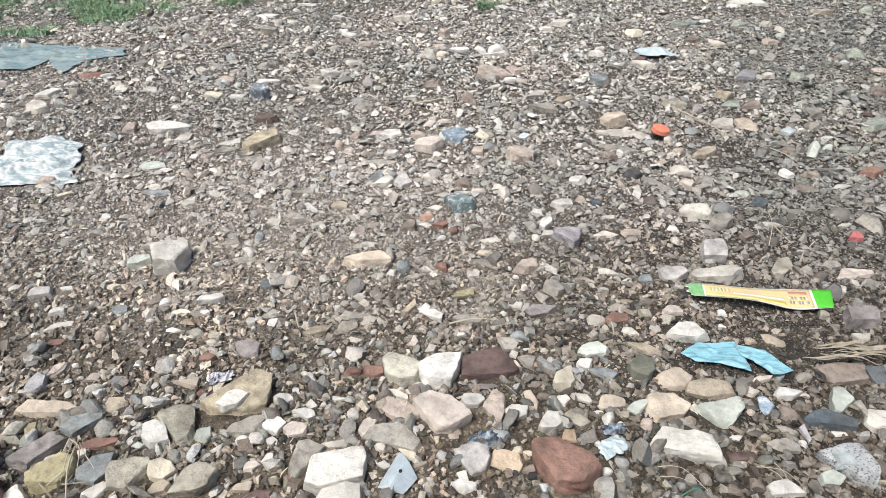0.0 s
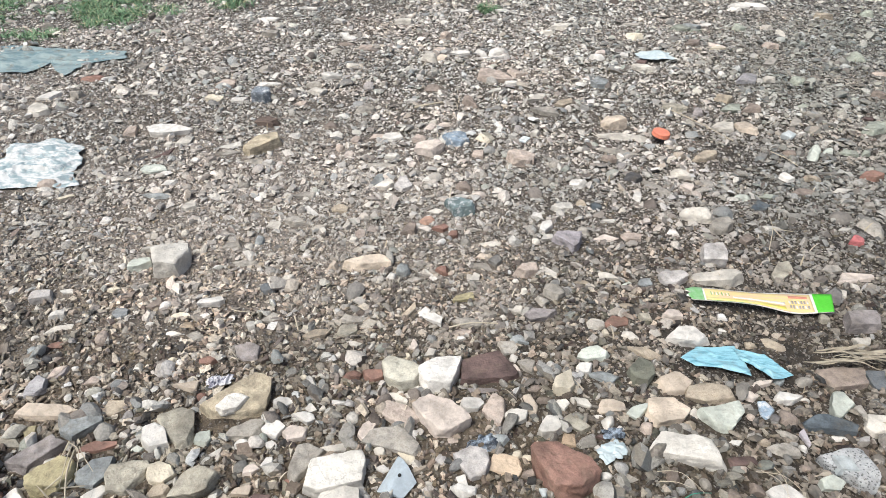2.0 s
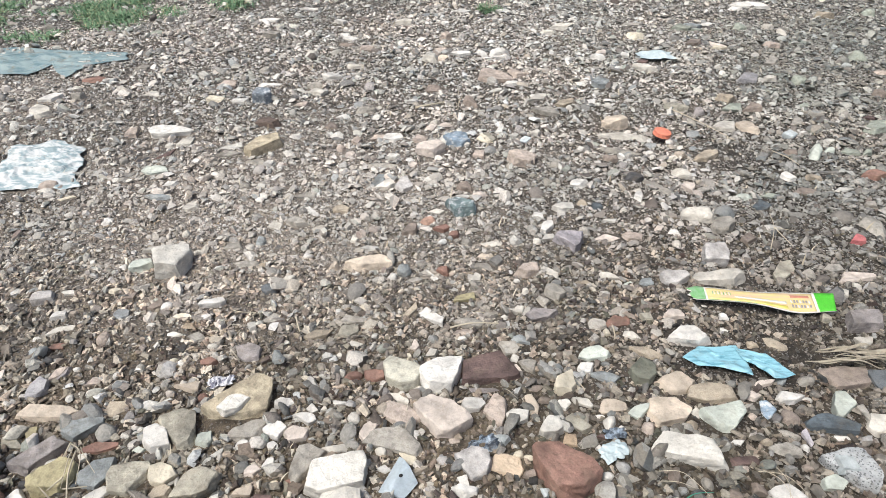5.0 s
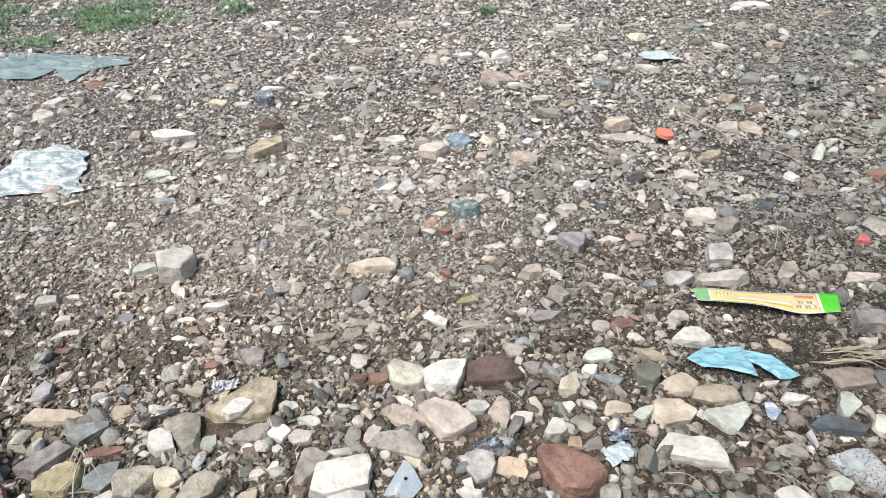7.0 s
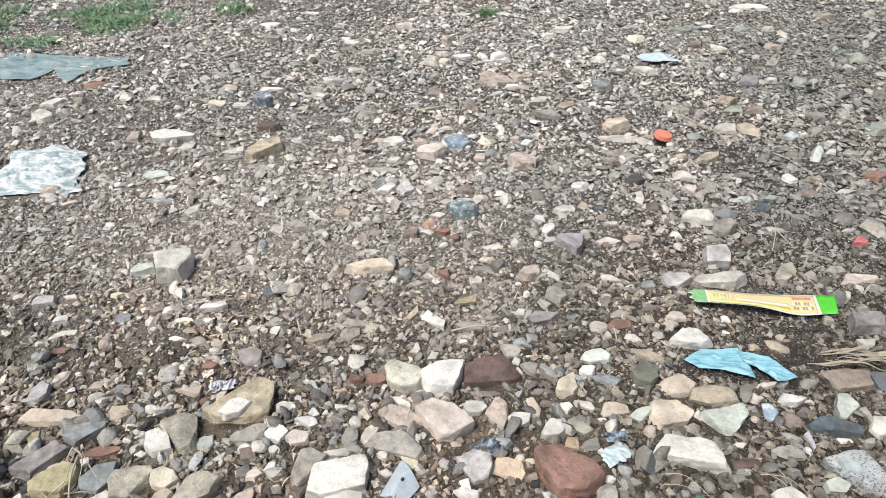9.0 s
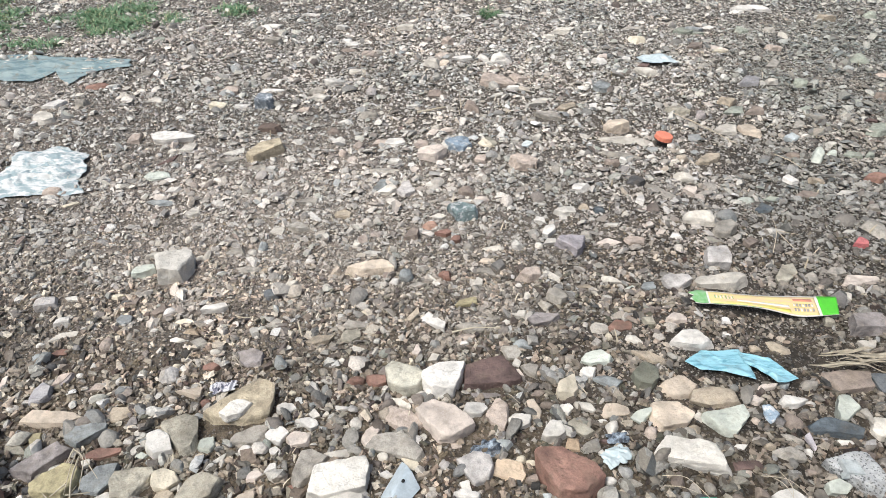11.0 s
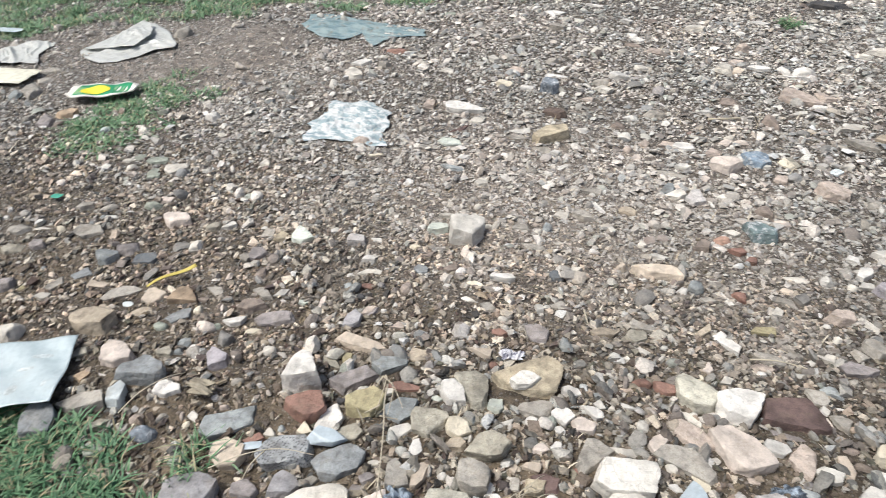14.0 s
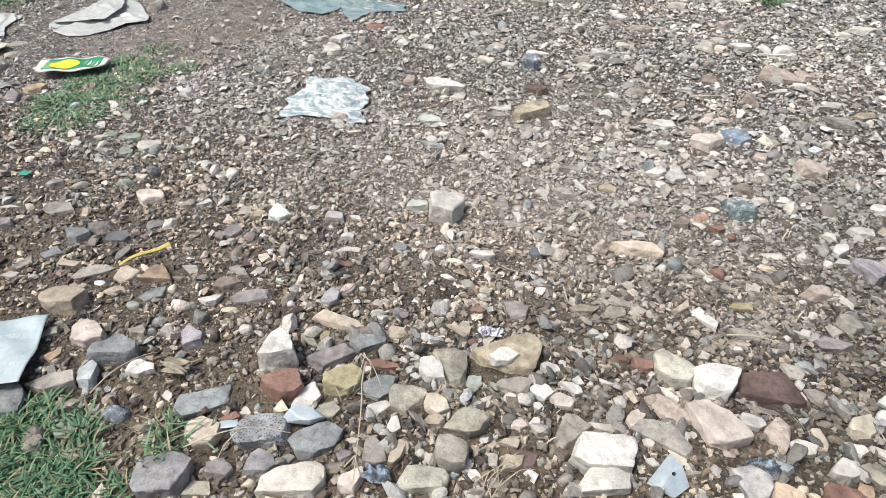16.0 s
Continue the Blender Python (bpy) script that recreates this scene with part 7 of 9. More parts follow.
put_stone(0.162, 0.679, 0.017, 0.006, 0.003, -2, "b", "wh", 103)
put_stone(0.145, 0.475, 0.016, 0.014, 0.007, 1, "b", "br", 135)
put_stone(0.382, 0.571, 0.016, 0.014, 0.006, -38, "w", "pg", 169)
put_stone(-0.797, 0.754, 0.016, 0.014, 0.008, -65, "r", "tn", 526)
put_stone(-0.318, 0.919, 0.016, 0.012, 0.007, 11, "r", "pg", 213)
put_stone(0.469, 0.732, 0.016, 0.01, 0.005, -31, "b", "wh", 307)
put_stone(0.051, 0.518, 0.016, 0.009, 0.004, 1, "b", "pk", 134)
put_stone(-0.3, 0.403, 0.016, 0.009, 0.005, 22, "r", "gy", 644)
put_stone(0.022, 0.457, 0.016, 0.008, 0.004, 1, "b", "pg", 91)
put_stone(0.065, 0.707, 0.016, 0.008, 0.004, 0, "b", "wh", 263)
put_stone(-0.582, 0.689, 0.016, 0.007, 0.003, 15, "b", "wh", 206)
put_stone(-0.783, 0.589, 0.016, 0.007, 0.004, 31, "b", "wh", 564)
put_stone(0.163, 0.45, 0.015, 0.013, 0.007, 84, "b", "bgp", 139)
put_stone(0.17, 0.816, 0.015, 0.013, 0.007, 88, "b", "pg", 253)
put_stone(-0.764, 0.519, 0.015, 0.013, 0.007, -60, "r", "cr", 573)
put_stone(-0.541, 0.643, 0.015, 0.012, 0.007, 11, "r", "dk", 39)
put_stone(0.243, 0.475, 0.015, 0.012, 0.007, -3, "r", "wh", 137)
put_stone(-0.734, 0.438, 0.015, 0.011, 0.006, 31, "b", "bg", 552)
put_stone(-0.358, 0.647, 0.015, 0.008, 0.004, 27, "b", "cr", 37)
put_stone(0.249, 0.564, 0.015, 0.008, 0.004, -4, "b", "wh", 118)
put_stone(0.545, 0.603, 0.015, 0.007, 0.004, -10, "r", "wh", 148)
put_stone(0.455, 0.786, 0.015, 0.007, 0.004, -8, "b", "wh", 306)
put_stone(0.404, 0.529, 0.014, 0.013, 0.006, 41, "b", "dk", 172)
put_stone(0.182, 0.733, 0.014, 0.013, 0.007, -2, "b", "gy", 280)
put_stone(0.521, 0.633, 0.014, 0.012, 0.006, 4, "b", "bg", 154)
put_stone(-1.068, 0.455, 0.014, 0.012, 0.006, -51, "r", "oc", 544)
put_stone(-0.296, 0.583, 0.014, 0.011, 0.006, 10, "r", "rd", 35)
put_stone(-0.525, 0.643, 0.014, 0.011, 0.006, 8, "b", "br", 42)
put_stone(0.134, 0.503, 0.014, 0.011, 0.006, -2, "r", "cr", 129)
put_stone(-0.179, 0.602, 0.014, 0.01, 0.005, 6, "b", "cr", 58)
put_stone(-0.609, 0.378, 0.014, 0.01, 0.005, 29, "b", "pk", 627)
put_stone(-1.267, 0.592, 0.014, 0.009, 0.005, 39, "b", "wh", 514)
put_stone(-0.626, 0.5, 0.014, 0.009, 0.005, 12, "r", "tn", 568)
put_stone(-0.119, 0.856, 0.014, 0.008, 0.004, 5, "b", "wh", 227)
put_stone(0.148, 0.498, 0.014, 0.007, 0.004, -2, "r", "cr", 130)
put_stone(-0.8, 0.359, 0.014, 0.007, 0.004, 11, "b", "wh", 604)
put_stone(0.288, 0.724, 0.013, 0.012, 0.006, -1, "b", "cr", 279)
put_stone(0.456, 0.569, 0.013, 0.011, 0.006, -3, "r", "pk", 150)
put_stone(0.139, 0.602, 0.013, 0.01, 0.005, -1, "b", "wh", 98)
put_stone(0.507, 0.522, 0.013, 0.01, 0.005, -58, "b", "wh", 163)
put_stone(-0.49, 0.627, 0.013, 0.009, 0.005, 9, "b", "wh", 3)
put_stone(0.499, 0.495, 0.013, 0.009, 0.005, -5, "r", "br", 177)
put_stone(0.158, 0.842, 0.013, 0.009, 0.005, -2, "b", "wh", 252)
put_stone(-0.658, 0.416, 0.013, 0.009, 0.002, 35, "s", "gy", 628)
put_stone(-0.444, 0.562, 0.013, 0.007, 0.004, 47, "r", "pg", 8)
put_stone(-0.453, 0.707, 0.012, 0.011, 0.006, -71, "r", "gy", 203)
put_stone(-0.135, 0.765, 0.012, 0.011, 0.005, -83, "b", "wh", 232)
put_stone(-0.145, 0.584, 0.012, 0.01, 0.005, 6, "r", "bg", 63)
put_stone(0.24, 0.516, 0.012, 0.01, 0.005, 80, "b", "wh", 126)
put_stone(-0.522, 0.856, 0.012, 0.01, 0.005, 16, "r", "wh", 208)
put_stone(-0.25, 0.375, 0.012, 0.01, 0.005, 21, "b", "bg", 645)
put_stone(-0.586, 0.43, 0.012, 0.009, 0.004, 28, "b", "wh", 626)
put_stone(-0.015, 0.67, 0.012, 0.008, 0.004, -87, "b", "cr", 50)
put_stone(-0.167, 0.455, 0.012, 0.008, 0.004, 6, "r", "cr", 89)
put_stone(-0.659, 0.349, 0.012, 0.007, 0.004, 32, "r", "br", 601)
put_stone(0.419, 0.489, 0.011, 0.009, 0.005, -3, "r", "pk", 175)
put_stone(-0.636, 0.336, 0.011, 0.009, 0.005, 29, "r", "cr", 597)
put_stone(-0.518, 0.377, 0.011, 0.009, 0.005, 29, "r", "bg", 613)
put_stone(0.276, 0.546, 0.011, 0.007, 0.004, -5, "r", "wh", 119)
put_stone(0.461, 0.491, 0.011, 0.005, 0.003, -7, "b", "pg", 178)
put_stone(-0.582, 0.87, 0.01, 0.01, 0.005, -9, "b", "wh", 209)
put_stone(-0.727, 0.865, 0.01, 0.01, 0.005, -59, "r", "wh", 211)
put_stone(-0.48, 0.644, 0.01, 0.009, 0.004, -61, "b", "wh", 4)
put_stone(-0.265, 0.491, 0.009, 0.009, 0.005, -1, "r", "wh", 30)
put_stone(-0.245, 0.471, 0.009, 0.008, 0.005, 1, "r", "gy", 31)
put_stone(-0.364, 0.62, 0.009, 0.008, 0.004, 5, "b", "wh", 38)
put_stone(-0.54, 0.77, 0.009, 0.008, 0.004, -66, "b", "wh", 204)
put_stone(-0.551, 0.794, 0.008, 0.007, 0.004, 5, "b", "wh", 205)
put_stone(-0.243, 0.562, 0.046, 0.026, 0.012, 28, "b", "pl", 4300, faces=((-160, 0.9), (-100, 0.95), (-40, 0.85), (20, 0.9), (80, 0.95), (140, 0.8)), lift=0.014)
put_stone(0.541, 0.490, 0.030, 0.020, 0.010, -4, "k", "bgp", 4301, faces=((-174, 0.95), (-90, 1.0), (8, 0.93), (90, 0.98)), lift=0.012)

# ---- litter ----
def part(name, me, mat, parent, label=""):
    me.materials.append(mat)
    ob = new(name, me)
    ob.parent = parent
    if label:
        ob["label"] = label
    return ob


def thing(name, x, y, z, turn, label, category, group=""):
    ob = new(name)
    ob.matrix_world = pose(x, y, z, 0, 0, turn)
    return tagged(ob, label, category, group)


def sheet(name, length, width, seed, fold=0.006, ragged=0.12, round_=0.5, notches=(), n=46, thick=0.0004, crush=0.045, outline=None, grain=None):
    """A crumpled sheet: folds, a ragged outline; notches: (angle in degrees, width, depth) torn out of it."""
    rng = np.random.default_rng(seed)
    u, w = np.meshgrid(np.linspace(-1, 1, n), np.linspace(-1, 1, n), indexing="ij")
    r, a = np.maximum(np.abs(u), np.abs(w)), np.arctan2(w, u)
    square = r / np.maximum(np.maximum(np.abs(np.cos(a)), np.abs(np.sin(a))), 1e-6)
    rad = square * (1 - round_) + r * round_
    edge = 1 + ragged * 2 * (value_noise(np.cos(a) * 2, np.sin(a) * 2, 0.7, seed) + 0.22 * value_noise(np.cos(a) * 2, np.sin(a) * 2, 0.25, seed + 1))
    if outline:
        # straight torn edges between corners, each an angle in degrees and a distance
        ca, cr = np.array([radians(c[0] % 360) for c in outline]), np.array([c[1] for c in outline])
        k = np.argsort(ca)
        ca, cr = ca[k], cr[k]
        i = np.searchsorted(ca, a % (2 * np.pi)) % len(ca)
        j = (i - 1) % len(ca)
        px, py, qx, qy = cr[j] * np.cos(ca[j]), cr[j] * np.sin(ca[j]), cr[i] * np.cos(ca[i]), cr[i] * np.sin(ca[i])
        dx, dy = qx - px, qy - py
        reach = (px * dy - py * dx) / np.where(np.abs(np.cos(a) * dy - np.sin(a) * dx) < 1e-9, 1e-9, np.cos(a) * dy - np.sin(a) * dx)
        rad, length, width = r * reach, 2.0, 2.0
    for ang, wide, deep in notches:
        d = np.abs((a - radians(ang) + np.pi) % (2 * np.pi) - np.pi)
        edge = edge * (1 - deep * np.exp(-(d / wide) ** 2))
    x, y = rad * edge * np.cos(a) * length / 2, rad * edge * np.sin(a) * width / 2
    turn = rng.uniform(0, 3) if grain is None else grain
    p, q = x * math.cos(turn) + y * math.sin(turn), -x * math.sin(turn) + y * math.cos(turn)
    ridge = lambda sx, s: 1 - 2.4 * np.abs(value_noise(p + 1.1 * crush * value_noise(p, q, crush * 1.6, s + 5), q * 0.22, sx, s))
    z = fold * (0.9 * ridge(crush, seed + 2) + 0.5 * ridge(crush * 0.45, seed + 3) + 0.22 * value_noise(x, y, crush * 0.2, seed + 4) - 0.6)
    z = np.maximum(z, -0.1 * fold) * (1 - 0.8 * np.clip(r, 0, 1) ** 3)
    top = np.stack([x, y, z + thick], 2).reshape(-1, 3)
    low = np.stack([x, y, z], 2).reshape(-1, 3)
    f = grid_faces(n, n)
    ring = np.concatenate([np.arange(n) * n, (n - 1) * n + np.arange(1, n), np.arange(n - 2, -1, -1) * n + n - 1, np.arange(n - 2, 0, -1)])
    nxt, m = np.roll(ring, -1), n * n
    sides = np.stack([ring, nxt, nxt + m, ring + m], 1)
    return mesh_from_arrays(name, np.concatenate([top, low]), np.concatenate([f, f[:, ::-1] + m, sides[:, ::-1]]))


def panel(name, surface, u0, u1, v0, v1, lift=0.0004, nu=24, nv=6, thick=0.0003):
    """A strip of a bent surface: surface(u, v) gives the place."""
    u, v = np.meshgrid(np.linspace(u0, u1, nu), np.linspace(v0, v1, nv), indexing="ij")
    p = np.stack(surface(u, v), 2).reshape(-1, 3) + np.array([0, 0, lift])
    f, m = grid_faces(nu, nv), nu * nv
    ring = np.concatenate([np.arange(nu) * nv, (nu - 1) * nv + np.arange(1, nv), np.arange(nu - 2, -1, -1) * nv + nv - 1, np.arange(nv - 2, 0, -1)])
    nxt = np.roll(ring, -1)
    return mesh_from_arrays(name, np.concatenate([p, p - np.array([0, 0, thick])]), np.concatenate([f, f[:, ::-1] + m, np.stack([ring, nxt, nxt + m, ring + m], 1)[:, ::-1]]))


def oval(name, surface, u, v, ru, rv, lift=0.0008, n=28):
    a, r = np.meshgrid(np.linspace(0, 2 * np.pi, n), np.linspace(0.02, 1, 8), indexing="ij")
    p = np.stack(surface(u + ru * r * np.cos(a), v + rv * r * np.sin(a)), 2).reshape(-1, 3) + np.array([0, 0, lift])
    return mesh_from_arrays(name, p, grid_faces(n, 8)[:, ::-1])


def litter_foot(x, y, length, width, turn):
    FOOT.append((x, y, length / 2, width / 2, radians(turn)))


# second tones of these films put the shade of creases into their colour
BAG_FILM = film_material("thin_white_bag", (0.52, 0.53, 0.51), 0.4, dirt=0.35, other=(0.40, 0.41, 0.39), scale=24, stretch=2.5, lo_hi=(0.36, 0.52))
RAG_WHITE = film_material("white_woven_sack", (0.60, 0.62, 0.625), 0.55, dirt=0.4, other=(0.27, 0.35, 0.38), scale=30, stretch=2.4, lo_hi=(0.45, 0.54), turn=0.3)
BLUE_FILM = film_material("blue_film", (0.27, 0.51, 0.60), 0.35, dirt=0.5, other=(0.11, 0.29, 0.37), scale=20, stretch=7.0, lo_hi=(0.40, 0.50), turn=0.45)
TEAL_SHEET = film_material("faded_blue_sheet", (0.26, 0.335, 0.345), 0.4, dirt=0.95, other=(0.12, 0.20, 0.225), scale=14, stretch=3.0, lo_hi=(0.40, 0.52))
PAPER = film_material("pale_foil_paper", (0.50, 0.575, 0.60), 0.4, dirt=0.14, other=(0.38, 0.46, 0.49), scale=30)
LAVENDER_FILM = film_material("white_and_lavender_film", (0.62, 0.62, 0.66), 0.4, dirt=0.4, other=(0.15, 0.15, 0.20), scale=110, lo_hi=(0.42, 0.52))
CREAM_CARD = film_material("cream_card", (0.72, 0.70, 0.58), 0.6, dirt=0.25)
YELLOW = plain_material("yellow_print", (0.56, 0.46, 0.12))
YELLOW_PALE = film_material("worn_yellow_print", (0.68, 0.57, 0.26), 0.5, other=(0.70, 0.50, 0.33), dirt=0.12, scale=26, stretch=5.0, lo_hi=(0.42, 0.56), turn=0.0)
LEMON_WORN = film_material("worn_lemon_print", (0.66, 0.60, 0.10), 0.5, other=(0.74, 0.66, 0.34), dirt=0.08, scale=40, stretch=4.0, turn=0.0)
LEMON = plain_material("lemon_print", (0.88, 0.74, 0.05))
LIME = plain_material("lime_green_print", (0.10, 0.55, 0.04), 0.4)
DULL_GREEN = film_material("faded_green_print", (0.16, 0.40, 0.14), 0.5, other=(0.30, 0.46, 0.30), dirt=0.2)
GREEN = plain_material("green_print", (0.02, 0.30, 0.13), 0.4)
WHITE_INK = plain_material("white_print", (0.78, 0.76, 0.70))
GREY_INK = plain_material("grey_print", (0.36, 0.34, 0.33))
RED_INK = plain_material("red_print", (0.62, 0.26, 0.18))
ORANGE = plain_material("orange_plastic", (0.74, 0.25, 0.16), 0.45)
PALE_BLUE = film_material("pale_blue_ceramic", (0.47, 0.54, 0.59), 0.35, mottled=0.2, dirt=0.3)
DARK_FILM = film_material("dark_blue_film", (0.035, 0.045, 0.06), 0.35, other=(0.35, 0.42, 0.50), dirt=0.3, scale=90)
BLACK = plain_material("hole_shade_black", (0.02, 0.02, 0.02), 0.9)
TEAL = plain_material("green_plastic", (0.06, 0.33, 0.24))
HUSK = film_material("dry_husk", (0.41, 0.365, 0.285), 0.75, mottled=0.4, dirt=0.25, scale=70)


def build_wrapper():
    x, y, turn, L, W = 0.552, 0.797, -4.1, 0.229, 0.040
    w = thing("incense_packet", x, y, 0.010, turn, "long flattened yellow and green printed card packet on soil", "packet")
    # slightly bowed strip, wider at its green end, one edge sagging
    def surf(u, v):
        half = 0.0128 + 0.0094 * u + 0.0016 * np.sin(u * 31) * np.clip(0.15 - u, 0, 1) / 0.15
        sag = np.exp(-((u - 0.70) / 0.16) ** 2) * np.clip(-v, 0, 1)
        tear = np.clip(0.05 - u, 0, 1) * np.sin(v * 7 + 1) * 0.5
        # the green end is sheared so that it looks square to the camera
        return (u - 0.5 + tear) * L + 0.0065 * v * u ** 8, v * half - 0.004 * np.sin(u * 3.14) - 0.004 * sag, 0.005 + 0.002 * np.sin(u * 6) + 0.0015 * v * np.sin(u * 9 + 1) - 0.002 * sag
    part("packet_body", panel("packet_body", surf, 0, 1, -1, 1, 0, 60, 8, 0.0012), WHITE_INK, w)
    part("faded_end", panel("faded_end", surf, 0.0, 0.10, -0.98, 0.98, 0.0005), DULL_GREEN, w, "torn faded green end")
    part("print_field", panel("print_field", surf, 0.112, 0.855, -0.92, 0.86, 0.0005, 50, 8), YELLOW_PALE, w, "worn yellow print")
    part("green_border", panel("green_border", surf, 0.11, 0.45, -1.0, -0.94, 0.0006, 40, 3), DULL_GREEN, w)
    part("green_end", panel("green_end", surf, 0.875, 1.0, -1.0, 1.0, 0.0006, 12, 8), LIME, w, "bright lime green end panel")
    part("lemon_streak", panel("lemon_streak", surf, 0.115, 0.66, -0.86, -0.50, 0.0007, 40, 3), LEMON_WORN, w, "worn lemon-yellow streak")
    part("cream_streak", panel("cream_streak", surf, 0.30, 0.66, -0.34, -0.10, 0.0007, 30, 3), WHITE_INK, w)
    for i in range(11):
        u = 0.15 + 0.0125 * i
        part("print_bar", panel("print_bar", surf, u, u + (0.004 if i % 3 else 0.007), -0.12, 0.38, 0.0012, 3, 3), WHITE_INK if i % 2 else DULL_GREEN, w)
    part("red_bar", panel("red_bar", surf, 0.70, 0.83, 0.36, 0.62, 0.0011, 12, 3), RED_INK, w)
    for row in range(2):
        for i in range(7):
            u, v = 0.69 + 0.021 * i, -0.06 - 0.42 * row
            part("print_bar", panel("print_bar", surf, u, u + 0.013, v - 0.13, v + 0.13, 0.0012, 3, 3), GREY_INK if (i + row) % 3 else WHITE_INK, w)
    litter_foot(x, y, L * 0.98, W * 1.1, turn)


def build_pouch():
    x, y, turn, L, W = -1.513, 1.088, 29.0, 0.165, 0.098
    p = thing("printed_pouch", x, y, 0.010, turn, "flat white plastic pouch with green and lemon-yellow print", "pouch")
    def surf(u, v):
        half = W / 2 * (1 - 0.42 * np.clip((u - 0.80) / 0.2, 0, 1) - 0.35 * np.clip((0.12 - u) / 0.12, 0, 1))
        return (u - 0.5) * L, v * half, 0.005 + 0.009 * (2 * u - 1) ** 2 * 0.5 + 0.008 * np.clip(-v, 0, 1) + 0.002 * np.sin(u * 14 + v * 3)
    part("pouch_body", panel("pouch_body", surf, 0, 1, -1, 1, 0, 40, 14, 0.0025), WHITE_INK, p)
    part("green_field", panel("green_field", surf, 0.10, 0.90, -0.72, 0.86, 0.0005, 40, 12), GREEN, p)
    part("pale_patch", panel("pale_patch", surf, 0.10, 0.24, -0.55, 0.60, 0.0008, 10, 8), DULL_GREEN, p)
    part("lemon_disc", oval("lemon_disc", surf, 0.375, 0.05, 0.215, 0.62, 0.0012), LEMON, p, "lemon-yellow printed oval")
    for i in range(4):
        u = 0.655 + 0.06 * i
        part("print_stroke", oval("print_stroke", surf, u, 0.25 - 0.12 * i, 0.02, 0.42, 0.0012, 16), WHITE_INK if i % 2 else DULL_GREEN, p)
    part("white_tip", panel("white_tip", surf, 0.90, 0.99, -0.9, 0.7, 0.0008, 8, 6), WHITE_INK, p)
    litter_foot(x, y, L, W, turn)


def build_paper():
    p = thing("foil_paper", -0.920, 0.290, 0.016, 33.3, "pale silvery paper sheet lying crumpled over slate stones", "paper")
    L, W = 0.190, 0.134
    def surf(u, v):
        return (u - 0.5) * L, (v * 0.5) * W + 0.001 * np.sin(u * 9), 0.006 + 0.004 * np.sin(u * 4 + v) + 0.0015 * np.sin(u * 17 + v * 5) + 0.010 * u * np.clip(-v, 0, 1)
    part("paper_sheet", panel("paper_sheet", surf, 0, 1, -1, 1, 0, 50, 30, 0.0006), PAPER, p)
    for u, v, a, b in ((0.70, -0.52, 0.035, 0.16), (0.80, 0.45, 0.075, 0.07), (0.72, 0.10, 0.06, 0.05), (0.90, -0.45, 0.02, 0.08)):
        part("grey_mark", oval("grey_mark", surf, u, v, a, b, 0.00025), film_material("grey_smear", (0.42, 0.47, 0.48), 0.5, other=(0.66, 0.72, 0.74), scale=120), p)
    litter_foot(-0.920, 0.290, L, W, 33.3)


def build_cap():
    bm = bmesh.new()
    R, h, n = 0.0200, 0.011, 48
    rings = [(0.0, h), (R * 0.80, h), (R * 0.95, h * 0.96), (R, h * 0.86), (R * 1.01, h * 0.2), (R * 1.05, h * 0.17), (R * 1.05, 0.0), (R * 0.92, 0.0), (R * 0.90, h * 0.8), (0.0, h * 0.8)]
    loops = []
    for r, z in rings:
        if r == 0.0:
            loops.append([bm.verts.new((0, 0, z))] * n)
        else:
            ribbed = h * 0.1 < z < h * 0.9 and r > R * 0.97
            loops.append([bm.verts.new(((r + (0.0006 if ribbed and i % 2 else 0)) * math.cos(6.2832 * i / n), (r + (0.0006 if ribbed and i % 2 else 0)) * math.sin(6.2832 * i / n), z)) for i in range(n)])
    for a, b in zip(loops, loops[1:]):
        for i in range(n):
            vs = []
            for v in (a[i], a[(i + 1) % n], b[(i + 1) % n], b[i]):
                if v not in vs:
                    vs.append(v)
            if len(vs) > 2:
                bm.faces.new(vs)
    bmesh.ops.recalc_face_normals(bm, faces=bm.faces)
    me = bpy.data.meshes.new("bottle_cap")
    bm.to_mesh(me)
    bm.free()
    me.materials.append(ORANGE)
    cap = tagged(new("bottle_cap", me), "bright orange ribbed plastic bottle cap on gravel", "bottle cap")
    cap.matrix_world = pose(0.541, 1.378, 0.008, 4, 7, 20)
    litter_foot(0.541, 1.376, 0.046, 0.046, 0)


def build_sheet_thing(name, label, category, x, y, z, length, width, turn, mat, seed, foot=True, **kw):
    me = sheet(name, length, width, seed, **kw)
    me.materials.append(mat)
    ob = tagged(new(name, me), label, category)
    ob.matrix_world = pose(x, y, z, 0, 0, turn)
    if foot:
        litter_foot(x, y, length * 0.92, width * 0.92, turn)
    return ob


